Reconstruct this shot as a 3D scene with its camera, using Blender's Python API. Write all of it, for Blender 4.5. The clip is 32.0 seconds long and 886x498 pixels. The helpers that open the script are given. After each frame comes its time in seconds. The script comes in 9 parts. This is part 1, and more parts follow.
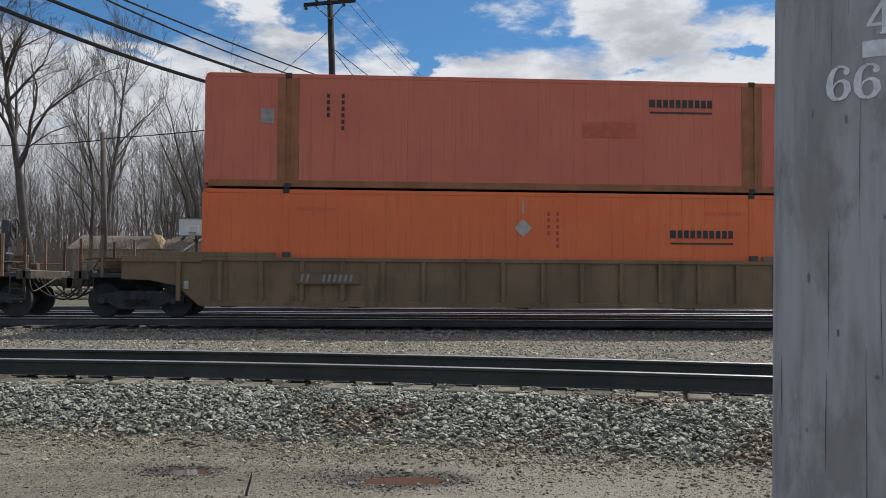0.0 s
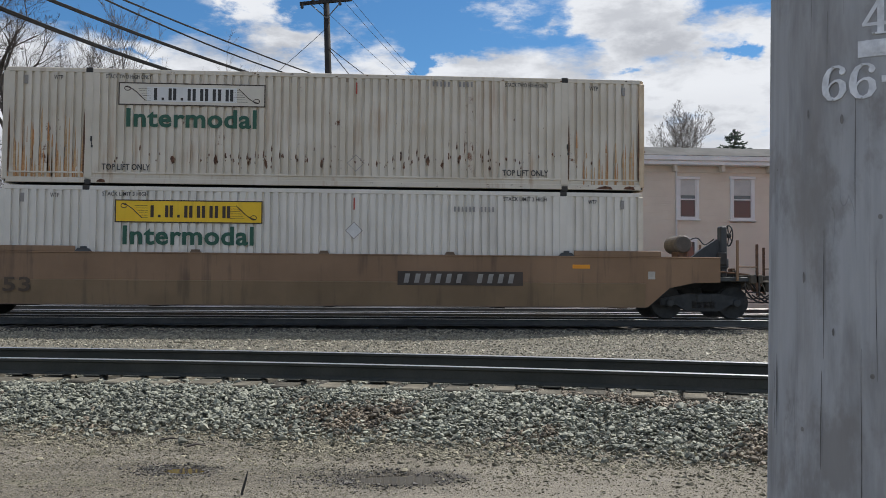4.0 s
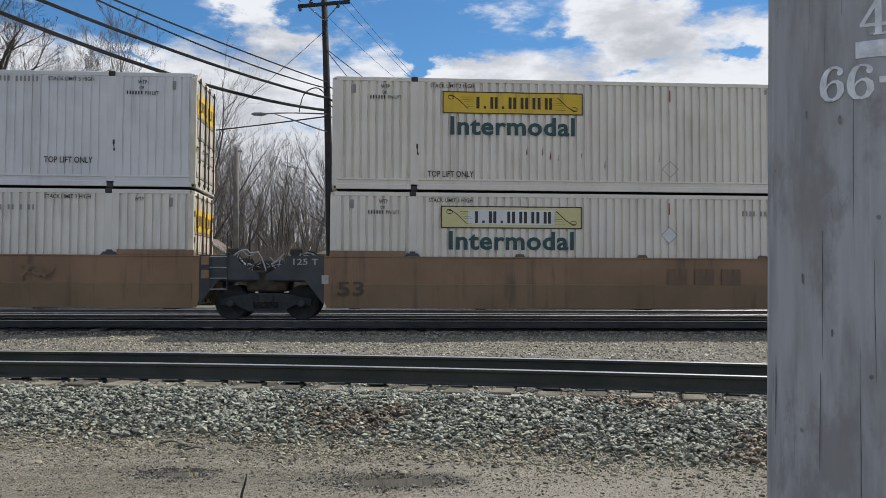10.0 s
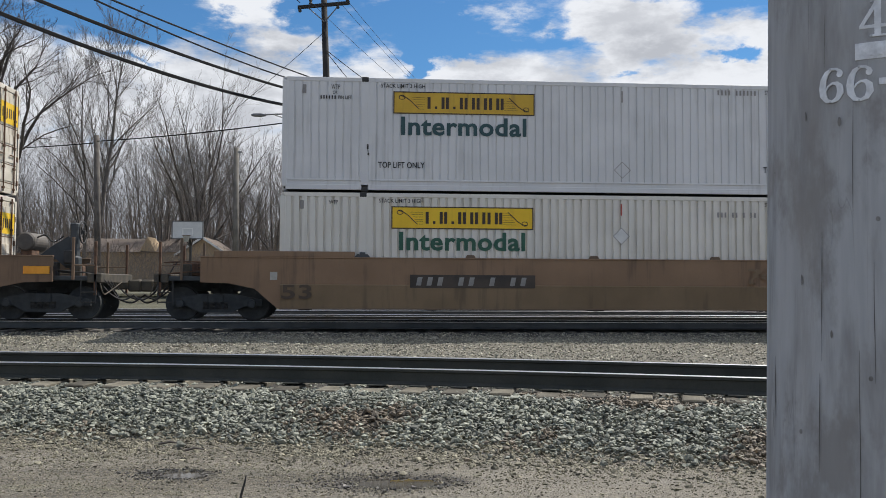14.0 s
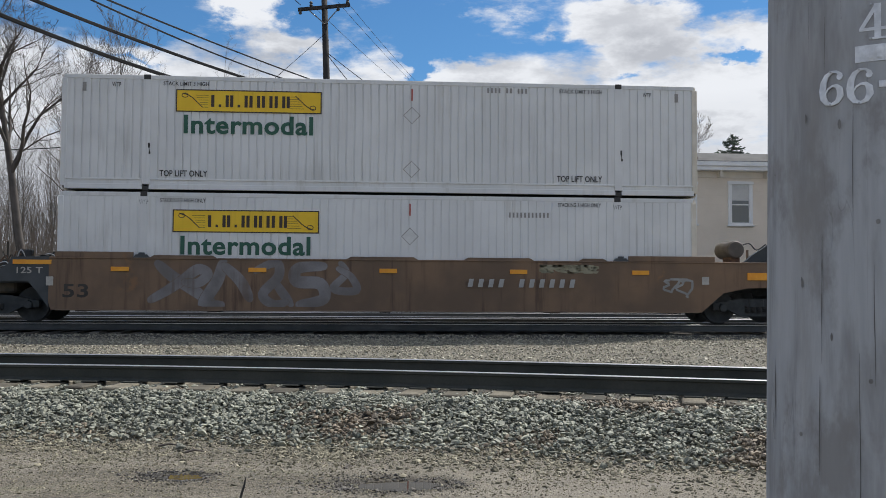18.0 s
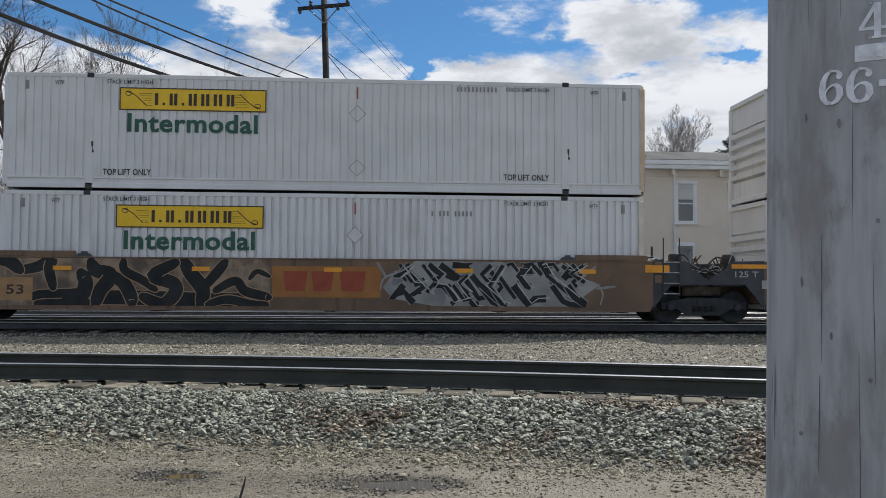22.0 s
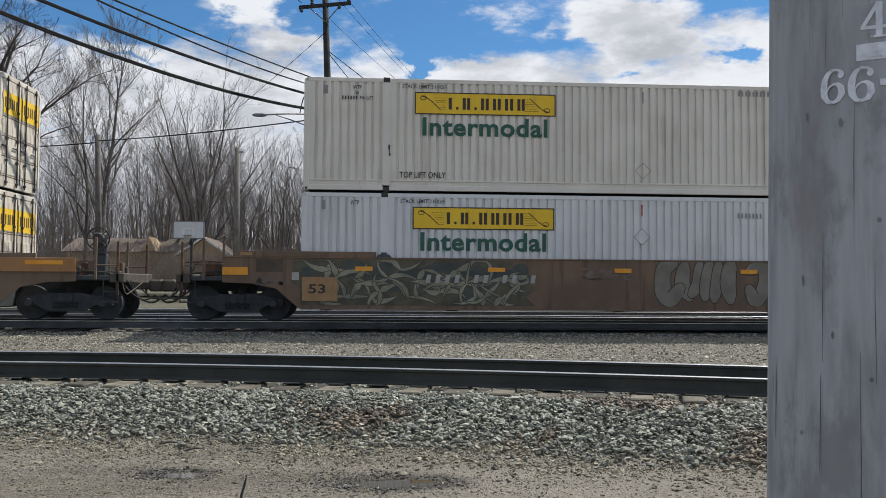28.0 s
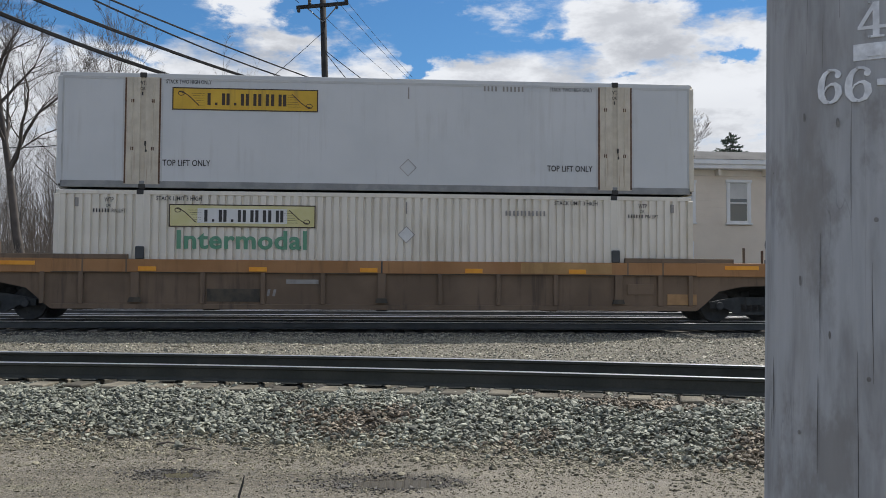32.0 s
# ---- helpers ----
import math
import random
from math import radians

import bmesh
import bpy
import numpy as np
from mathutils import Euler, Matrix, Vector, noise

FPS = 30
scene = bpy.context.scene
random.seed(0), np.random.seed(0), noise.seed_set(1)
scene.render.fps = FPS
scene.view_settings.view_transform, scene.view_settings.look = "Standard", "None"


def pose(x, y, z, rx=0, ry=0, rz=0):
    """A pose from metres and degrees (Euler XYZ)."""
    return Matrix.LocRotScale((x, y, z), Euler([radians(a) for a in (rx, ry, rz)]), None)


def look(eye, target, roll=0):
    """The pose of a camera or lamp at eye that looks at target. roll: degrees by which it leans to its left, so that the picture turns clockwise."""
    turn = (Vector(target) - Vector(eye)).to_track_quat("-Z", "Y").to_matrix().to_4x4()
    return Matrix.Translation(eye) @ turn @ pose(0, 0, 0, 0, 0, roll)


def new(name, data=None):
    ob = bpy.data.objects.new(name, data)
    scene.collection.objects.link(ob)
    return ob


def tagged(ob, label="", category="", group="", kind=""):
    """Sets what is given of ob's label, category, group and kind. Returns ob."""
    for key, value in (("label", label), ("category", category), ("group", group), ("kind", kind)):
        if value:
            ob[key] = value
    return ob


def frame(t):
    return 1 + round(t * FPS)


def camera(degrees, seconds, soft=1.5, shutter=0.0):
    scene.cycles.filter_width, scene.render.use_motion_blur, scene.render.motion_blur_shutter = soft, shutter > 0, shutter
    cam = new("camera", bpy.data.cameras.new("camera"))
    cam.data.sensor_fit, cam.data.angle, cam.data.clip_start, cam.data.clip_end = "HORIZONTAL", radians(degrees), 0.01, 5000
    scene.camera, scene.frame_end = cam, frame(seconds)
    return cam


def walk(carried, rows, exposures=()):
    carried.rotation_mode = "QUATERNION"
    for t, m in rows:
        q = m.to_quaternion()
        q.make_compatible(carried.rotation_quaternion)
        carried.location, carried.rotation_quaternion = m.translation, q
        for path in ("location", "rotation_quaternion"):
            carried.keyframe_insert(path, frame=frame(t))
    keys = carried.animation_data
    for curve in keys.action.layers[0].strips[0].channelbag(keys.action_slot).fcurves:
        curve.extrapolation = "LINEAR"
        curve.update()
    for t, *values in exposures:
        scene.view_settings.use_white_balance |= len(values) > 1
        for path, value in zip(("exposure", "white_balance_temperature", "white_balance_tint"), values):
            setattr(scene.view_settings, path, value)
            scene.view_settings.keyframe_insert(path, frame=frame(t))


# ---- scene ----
# The eye stays in one place, 0.91 m above the rails of the train's track; it is only turned a little.
# Axes: x along the train's track (the train rolls towards +x), y away from the eye, z up; z = 0 is the top of the rails.
cam = camera(52.79, 32.0, soft=0.55)
EYE = Vector((0.0, 0.0, 0.91))
# seconds, turn to the right, tilt upwards, lean (degrees)
VIEW = [
    (0, 3.419, 2.173, 0.389), (0.5, 3.444, 2.188, 0.395), (1, 3.476, 2.213, 0.395), (1.5, 3.525, 2.218, 0.407), (2, 3.596, 2.197, 0.417),
    (2.5, 3.661, 2.162, 0.409), (3, 3.710, 2.129, 0.402), (3.5, 3.692, 2.122, 0.416), (5.5, 3.593, 2.143, 0.444), (6, 3.534, 2.165, 0.432),
    (6.5, 3.531, 2.172, 0.367), (7, 3.526, 2.181, 0.306), (7.5, 3.527, 2.201, 0.270), (8, 3.540, 2.223, 0.247), (8.5, 3.565, 2.238, 0.227),
    (9, 3.612, 2.247, 0.221), (9.5, 3.679, 2.251, 0.228), (10, 3.751, 2.251, 0.242), (10.5, 3.797, 2.257, 0.265), (11, 3.810, 2.264, 0.276),
    (11.5, 3.814, 2.261, 0.288), (12, 3.815, 2.253, 0.302), (12.5, 3.805, 2.250, 0.293), (13, 3.784, 2.260, 0.271), (13.5, 3.776, 2.285, 0.270),
    (14, 3.779, 2.324, 0.292), (14.5, 3.773, 2.385, 0.310), (16.5, 3.766, 2.441, 0.328), (17, 3.752, 2.464, 0.342), (17.5, 3.751, 2.466, 0.348),
    (18, 3.776, 2.462, 0.349), (18.5, 3.799, 2.472, 0.352), (19, 3.810, 2.498, 0.366), (19.5, 3.824, 2.522, 0.376), (20, 3.838, 2.533, 0.374),
    (20.5, 3.830, 2.526, 0.357), (21, 3.814, 2.501, 0.341), (21.5, 3.805, 2.463, 0.342), (22, 3.796, 2.416, 0.342), (22.5, 3.763, 2.376, 0.341),
    (23, 3.689, 2.357, 0.356), (23.5, 3.622, 2.352, 0.380), (24, 3.593, 2.342, 0.390), (24.5, 3.589, 2.321, 0.376), (25, 3.606, 2.305, 0.353),
    (25.5, 3.641, 2.309, 0.361), (27.5, 3.690, 2.328, 0.391), (28, 3.725, 2.340, 0.391), (28.5, 3.739, 2.344, 0.370), (29, 3.755, 2.344, 0.358),
    (29.5, 3.784, 2.336, 0.350), (30, 3.817, 2.325, 0.347), (30.5, 3.847, 2.317, 0.347), (31, 3.862, 2.322, 0.339), (31.5, 3.868, 2.339, 0.338),
    (32, 3.877, 2.349, 0.353),
]


def sight(turn, tilt, lean):
    a, b = radians(turn), radians(tilt)
    way = Vector((math.sin(a) * math.cos(b), math.cos(a) * math.cos(b), math.sin(b)))
    return look(EYE, EYE + way * 10, lean)


walk(cam, [(t, sight(a, b, c)) for t, a, b, c in VIEW], exposures=[(0, 0.12), (0.8, 0.29), (2, 0.36), (3, 0.32), (5.5, 0.15), (7, 0.14), (7.8, 0.26), (9, 0.28), (32, 0.27)])

# ---- light ----
SUN_ELEVATION, SUN_AZIMUTH = radians(52), radians(50)
sun = new("sun", bpy.data.lights.new("sun", "SUN"))
sun.data.energy, sun.data.angle, sun.data.color = 4.0, radians(0.6), (1.0, 0.955, 0.885)
toward_sun = Vector((math.sin(SUN_AZIMUTH) * math.cos(SUN_ELEVATION), math.cos(SUN_AZIMUTH) * math.cos(SUN_ELEVATION), math.sin(SUN_ELEVATION)))
sun.matrix_world = look(toward_sun * 60, (0, 0, 0))


class Nodes:
    """A short way to write node trees."""

    def __init__(self, tree):
        self.tree = tree
        tree.nodes.clear()

    def add(self, kind, ins=None, operation="", smooth=False):
        node = self.tree.nodes.new(kind)
        if operation:
            node.operation = operation
        if smooth:
            node.interpolation_type = "SMOOTHSTEP"
        for key, value in (ins or {}).items():
            socket = node.inputs[key]
            if isinstance(value, bpy.types.NodeSocket):
                self.tree.links.new(value, socket)
            else:
                socket.default_value = value
        return node

    def math(self, op, a, b=0.0):
        return self.add("ShaderNodeMath", {0: a, 1: b}, operation=op).outputs[0]

    def mix(self, factor, a, b, blend="MIX"):
        node = self.tree.nodes.new("ShaderNodeMix")
        node.data_type, node.blend_type = "RGBA", blend
        for socket, value in ((node.inputs[0], factor), (node.inputs[6], a), (node.inputs[7], b)):
            if isinstance(value, bpy.types.NodeSocket):
                self.tree.links.new(value, socket)
            else:
                socket.default_value = value
        return node.outputs[2]

    def noise(self, vector, scale, detail=4.0, rough=0.55):
        return self.add("ShaderNodeTexNoise", {"Vector": vector, "Scale": scale, "Detail": detail, "Roughness": rough}).outputs[0]

    def steps(self, value, low, high):
        return self.add("ShaderNodeMapRange", {0: value, 1: low, 2: high, 3: 0.0, 4: 1.0}, smooth=True).outputs[0]

    def stretch(self, vector, scale):
        return self.add("ShaderNodeMapping", {"Vector": vector, "Scale": scale}).outputs[0]


def rgba(c):
    return (*c, 1.0) if len(c) == 3 else c


world = bpy.data.worlds.new("sky")
world.use_nodes = True
scene.world = world
n = Nodes(world.node_tree)
sky = n.add("ShaderNodeTexSky")
sky.sky_type, sky.sun_disc, sky.sun_elevation, sky.sun_rotation = "NISHITA", False, SUN_ELEVATION, SUN_AZIMUTH
sky.air_density, sky.dust_density, sky.ozone_density = 1.0, 0.2, 2.0
deep = n.mix(1.0, sky.outputs[0], rgba((0.52, 0.90, 1.19)), "MULTIPLY")
blue = n.add("ShaderNodeBackground", {"Color": deep, "Strength": 0.069})
way = n.add("ShaderNodeTexCoord").outputs["Generated"]
split = n.add("ShaderNodeSeparateXYZ", {0: way})
puffs = n.noise(n.stretch(way, (1.0, 1.0, 1.9)), 8.5, 9.0, 0.56)
wisps = n.noise(n.stretch(way, (0.8, 0.8, 2.6)), 26.0, 8.0, 0.62)
cover = n.math("ADD", n.math("MULTIPLY", n.math("SUBTRACT", puffs, 0.5), 2.6), n.math("MULTIPLY", n.math("SUBTRACT", wisps, 0.5), 1.8))
# the cloud bank near the horizon and the broken cover overhead
cover = n.math("ADD", cover, n.add("ShaderNodeMapRange", {0: split.outputs[2], 1: 0.215, 2: 0.262, 3: 0.85, 4: -0.32}).outputs[0])
cover = n.math("ADD", cover, n.add("ShaderNodeMapRange", {0: split.outputs[2], 1: 0.36, 2: 0.55, 3: 0.0, 4: 0.42}).outputs[0])
# single clouds and clear patches ahead: sideways and upwards as slopes, their reach, weight
ahead = n.math("MAXIMUM", split.outputs[1], 0.02)
slope = n.add("ShaderNodeCombineXYZ", {0: n.math("DIVIDE", split.outputs[0], ahead), 1: n.math("DIVIDE", split.outputs[2], ahead), 2: 0.0}).outputs[0]
torn = n.add("ShaderNodeTexNoise", {"Vector": n.stretch(way, (1.0, 1.0, 1.8)), "Scale": 16.0, "Detail": 7.0, "Roughness": 0.62}).outputs["Color"]
torn = n.add("ShaderNodeVectorMath", {0: torn, 1: (0.5, 0.5, 0.5)}, operation="SUBTRACT").outputs[0]
slope = n.add("ShaderNodeVectorMath", {0: slope, 1: n.add("ShaderNodeVectorMath", {0: torn, 1: (0.16, 0.075, 0.0)}, operation="MULTIPLY").outputs[0]}, operation="ADD").outputs[0]
grey = None
for u, v, ru, rv, weight in (
        (-0.144, 0.312, 0.052, 0.052, 1.5), (-0.110, 0.268, 0.080, 0.019, 0.8), (-0.285, 0.258, 0.075, 0.013, 0.35), (-0.270, 0.247, 0.045, 0.007, -0.6), (-0.227, 0.234, 0.075, 0.016, 0.25),
        (-0.035, 0.262, 0.060, 0.018, -0.35), (0.114, 0.243, 0.075, 0.026, 1.1), (0.037, 0.288, 0.095, 0.034, -0.8), (0.297, 0.300, 0.112, 0.055, 2.1), (0.264, 0.249, 0.050, 0.022, 0.7),
        (0.195, 0.286, 0.050, 0.024, -0.30), (0.124, 0.310, 0.034, 0.024, 0.55), (0.172, 0.292, 0.050, 0.010, 0.45), (0.404, 0.261, 0.055, 0.012, -1.3), (0.431, 0.296, 0.065, 0.040, 1.1),
        (0.284, 0.236, 0.028, 0.006, -0.7), (0.032, 0.232, 0.032, 0.034, -1.9), (0.045, 0.262, 0.070, 0.022, -0.7), (-0.290, 0.300, 0.130, 0.038, -0.9), (0.310, 0.278, 0.090, 0.055, 0.0), (-0.160, 0.262, 0.130, 0.045, 0.0)):
    away = n.add("ShaderNodeVectorMath", {0: slope, 1: (u, v, 0.0)}, operation="SUBTRACT").outputs[0]
    away = n.add("ShaderNodeVectorMath", {0: away, 1: (1 / ru, 1 / rv, 0.0)}, operation="MULTIPLY").outputs[0]
    away = n.add("ShaderNodeVectorMath", {0: away}, operation="LENGTH").outputs["Value"]
    if weight:
        cover = n.math("ADD", cover, n.add("ShaderNodeMapRange", {0: away, 1: 0.0, 2: 1.0, 3: weight, 4: 0.0}, smooth=True).outputs[0])
    else:
        dim = n.add("ShaderNodeMapRange", {0: away, 1: 0.0, 2: 1.0, 3: 1.15, 4: 0.0}, smooth=True).outputs[0]
        grey = dim if grey is None else n.math("MAXIMUM", grey, dim)
mask = n.steps(cover, -0.40, 0.62)
billow = n.noise(n.stretch(way, (1.0, 1.0, 2.4)), 11.0, 7.0, 0.6)
shade = n.math("MULTIPLY", n.steps(billow, 0.44, 0.68), 0.75)
haze = n.add("ShaderNodeMapRange", {0: split.outputs[2], 1: 0.10, 2: 0.21, 3: 0.95, 4: 0.0}).outputs[0]
shade = n.math("MAXIMUM", shade, n.math("MULTIPLY", haze, n.steps(n.noise(n.stretch(way, (1.0, 1.0, 2.4)), 6.0, 6.0, 0.6), 0.30, 0.52)))
shade = n.math("MAXIMUM", shade, n.math("MULTIPLY", grey, n.steps(billow, 0.22, 0.50)))
tone = n.mix(shade, rgba((0.700, 0.720, 0.758)), rgba((0.415, 0.433, 0.474)))
cloud = n.add("ShaderNodeBackground", {"Color": tone, "Strength": 1.0})
both = n.add("ShaderNodeMixShader", {0: mask, 1: blue.outputs[0], 2: cloud.outputs[0]})
n.add("ShaderNodeOutputWorld", {0: both.outputs[0]})


# ---- materials ----
def surface(name, a, b, scale=2.0, rough=0.8, metal=0.0, bump=0.2, fine=60.0, grain=0.25, streak=None, streak_amount=0.0, streak_scale=6.0,
            spots=None, spot_amount=0.0, spot_scale=4.0, island=0.0, coat=0.0, grain_stretch=(1, 1, 1), per_object=0.0):
    """Two colours mixed in broad patches, fine grain, and if wanted runs down the face, spots and a tone for each loose piece."""
    mat = bpy.data.materials.new(name)
    mat.use_nodes = True
    n = Nodes(mat.node_tree)
    co = n.add("ShaderNodeTexCoord").outputs["Object"]
    if per_object:
        info = n.add("ShaderNodeObjectInfo").outputs["Random"]
        co = n.add("ShaderNodeVectorMath", {0: co, 1: n.add("ShaderNodeCombineXYZ", {0: n.math("MULTIPLY", info, 40.0), 1: info, 2: n.math("MULTIPLY", info, 17.0)}).outputs[0]}).outputs[0]
    col = n.mix(n.steps(n.noise(co, scale, 5.0), 0.35, 0.65), rgba(a), rgba(b))
    small = n.noise(n.stretch(co, grain_stretch), fine, 3.0, 0.6)
    tone = n.math("ADD", n.math("MULTIPLY", small, 2 * grain), 1.0 - grain)
    col = n.mix(1.0, col, n.add("ShaderNodeCombineColor", {0: tone, 1: tone, 2: tone}).outputs[0], "MULTIPLY")
    if island or per_object:
        if island:
            pick = n.add("ShaderNodeNewGeometry").outputs["Random Per Island"]
            k = island
        else:
            pick, k = info, per_object
        tone = n.math("ADD", n.math("MULTIPLY", pick, 2 * k), 1.0 - k)
        col = n.mix(1.0, col, n.add("ShaderNodeCombineColor", {0: tone, 1: tone, 2: tone}).outputs[0], "MULTIPLY")
    if streak:
        runs = n.noise(n.stretch(co, (1.0, 1.0, 0.06)), streak_scale, 5.0, 0.65)
        patch = n.noise(co, 0.7, 3.0)
        amount = n.math("MULTIPLY", n.steps(n.math("ADD", runs, n.math("MULTIPLY", n.math("SUBTRACT", patch, 0.5), 0.5)), 0.52, 0.76), streak_amount)
        col = n.mix(amount, col, rgba(streak))
    if spots:
        dots = n.math("MULTIPLY", n.noise(co, spot_scale, 8.0, 0.7), n.noise(n.stretch(co, (1, 1, 0.25)), spot_scale * 0.4, 3.0))
        col = n.mix(n.math("MULTIPLY", n.steps(dots, 0.36, 0.44), spot_amount), col, rgba(spots))
    height = n.add("ShaderNodeBump", {"Strength": bump, "Distance": 0.01, "Height": small})
    bsdf = n.add("ShaderNodeBsdfPrincipled", {"Base Color": col, "Roughness": rough, "Metallic": metal, "Normal": height.outputs[0], "Coat Weight": coat})
    n.add("ShaderNodeOutputMaterial", {0: bsdf.outputs[0]})
    return mat


# puddles in the dirt: place and half widths
PUDDLES = [(0.13, 6.72, 0.30, 0.17), (-1.54, 7.02, 0.15, 0.10)]


def gravel_ground():
    """Wet-trodden grit and dirt, with dark damp patches, a little moss and painted-in shade."""
    mat = bpy.data.materials.new("grit")
    mat.use_nodes = True
    n = Nodes(mat.node_tree)
    co = n.add("ShaderNodeTexCoord").outputs["Object"]
    broad = n.steps(n.noise(n.stretch(co, (0.35, 1.0, 1.0)), 1.1, 6.0, 0.6), 0.38, 0.64)
    col = n.mix(broad, rgba((0.136, 0.120, 0.092)), rgba((0.214, 0.194, 0.155)))
    damp = n.steps(n.noise(n.stretch(co, (0.3, 1.2, 1.0)), 2.3, 5.0, 0.65), 0.56, 0.72)
    col = n.mix(n.math("MULTIPLY", damp, 0.6), col, rgba((0.085, 0.074, 0.060)))
    cells = n.add("ShaderNodeTexVoronoi", {"Vector": co, "Scale": 55.0, "Randomness": 1.0})
    grit = n.add("ShaderNodeSeparateColor", {0: cells.outputs["Color"]}).outputs[0]
    grit2 = n.add("ShaderNodeTexVoronoi", {"Vector": co, "Scale": 150.0, "Randomness": 1.0})
    tiny = n.add("ShaderNodeSeparateColor", {0: grit2.outputs["Color"]}).outputs[1]
    tone = n.math("ADD", n.math("ADD", n.math("MULTIPLY", grit, 0.85), n.math("MULTIPLY", tiny, 0.60)), 0.29)
    col = n.mix(1.0, col, n.add("ShaderNodeCombineColor", {0: tone, 1: tone, 2: tone}).outputs[0], "MULTIPLY")
    ruts = n.steps(n.noise(n.stretch(co, (0.16, 1.0, 1.0)), 3.4, 6.0, 0.65), 0.47, 0.66)
    col = n.mix(n.math("MULTIPLY", ruts, 0.55), col, n.mix(grit, rgba((0.050, 0.044, 0.034)), rgba((0.155, 0.140, 0.108))))
    moss = n.math("MULTIPLY", n.steps(n.noise(n.stretch(co, (0.4, 1.0, 1.0)), 1.9, 7.0, 0.72), 0.56, 0.70), 0.38)
    col = n.mix(moss, col, rgba((0.14, 0.15, 0.065)))
    right = n.math("ADD", n.add("ShaderNodeSeparateXYZ", {0: co}).outputs[0], n.math("MULTIPLY", n.math("SUBTRACT", n.noise(n.stretch(co, (0.5, 1.2, 1.0)), 1.4, 6.0, 0.65), 0.5), 4.0))
    col = n.mix(n.math("MULTIPLY", n.steps(right, -0.4, 1.2), 0.55), col, n.mix(tiny, rgba((0.172, 0.153, 0.121)), rgba((0.335, 0.303, 0.246))))
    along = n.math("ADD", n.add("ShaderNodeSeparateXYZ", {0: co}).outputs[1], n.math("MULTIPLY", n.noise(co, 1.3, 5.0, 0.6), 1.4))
    # dark cinder tone, with the shade under the train painted in
    cinder_shade = n.math("MULTIPLY", n.steps(along, 21.6, 23.0), n.steps(along, 38.0, 36.0))
    col = n.mix(cinder_shade, col, n.mix(grit, rgba((0.035, 0.034, 0.033)), rgba((0.10, 0.096, 0.088))))
    # shade in the stone gaps before the train, put into the ground colour
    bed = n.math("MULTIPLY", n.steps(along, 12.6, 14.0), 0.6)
    col = n.mix(n.math("MULTIPLY", bed, n.math("SUBTRACT", 1.0, cinder_shade)), col, n.mix(grit, rgba((0.07, 0.066, 0.053)), rgba((0.21, 0.197, 0.156))))
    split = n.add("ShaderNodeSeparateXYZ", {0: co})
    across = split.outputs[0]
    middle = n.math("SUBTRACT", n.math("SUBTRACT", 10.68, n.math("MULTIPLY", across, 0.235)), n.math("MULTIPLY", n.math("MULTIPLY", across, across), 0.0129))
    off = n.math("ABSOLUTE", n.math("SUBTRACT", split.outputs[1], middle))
    # ground under the near ballast darkened to paint the shade between its stones
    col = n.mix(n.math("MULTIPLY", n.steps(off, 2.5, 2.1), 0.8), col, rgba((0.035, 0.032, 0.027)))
    for px, py, rx, ry in PUDDLES:
        wet = n.add("ShaderNodeVectorMath", {0: co, 1: (px, py, 0.0)}, operation="SUBTRACT").outputs[0]
        wet = n.add("ShaderNodeVectorMath", {0: wet, 1: (1 / rx, 1 / ry, 0.0)}, operation="MULTIPLY").outputs[0]
        wet = n.math("ADD", n.add("ShaderNodeVectorMath", {0: wet}, operation="LENGTH").outputs["Value"], n.math("MULTIPLY", n.noise(co, 6.0, 5.0, 0.65), 2.2))
        col = n.mix(n.math("MULTIPLY", n.steps(wet, 3.6, 2.2), 0.75), col, n.mix(grit, rgba((0.022, 0.019, 0.015)), rgba((0.075, 0.064, 0.050))))
    lawn = n.steps(along, 38.5, 41.0)
    col = n.mix(n.math("MULTIPLY", lawn, 0.8), col, n.mix(broad, rgba((0.075, 0.08, 0.04)), rgba((0.12, 0.108, 0.068))))
    relief = n.math("ADD", n.math("MULTIPLY", cells.outputs["Distance"], -1.0), n.math("MULTIPLY", grit2.outputs["Distance"], -0.5))
    height = n.add("ShaderNodeBump", {"Strength": 0.9, "Distance": 0.012, "Height": relief})
    rough = n.math("SUBTRACT", 0.95, n.math("MULTIPLY", damp, 0.35))
    bsdf = n.add("ShaderNodeBsdfPrincipled", {"Base Color": col, "Roughness": rough, "Normal": height.outputs[0]})
    n.add("ShaderNodeOutputMaterial", {0: bsdf.outputs[0]})
    return mat


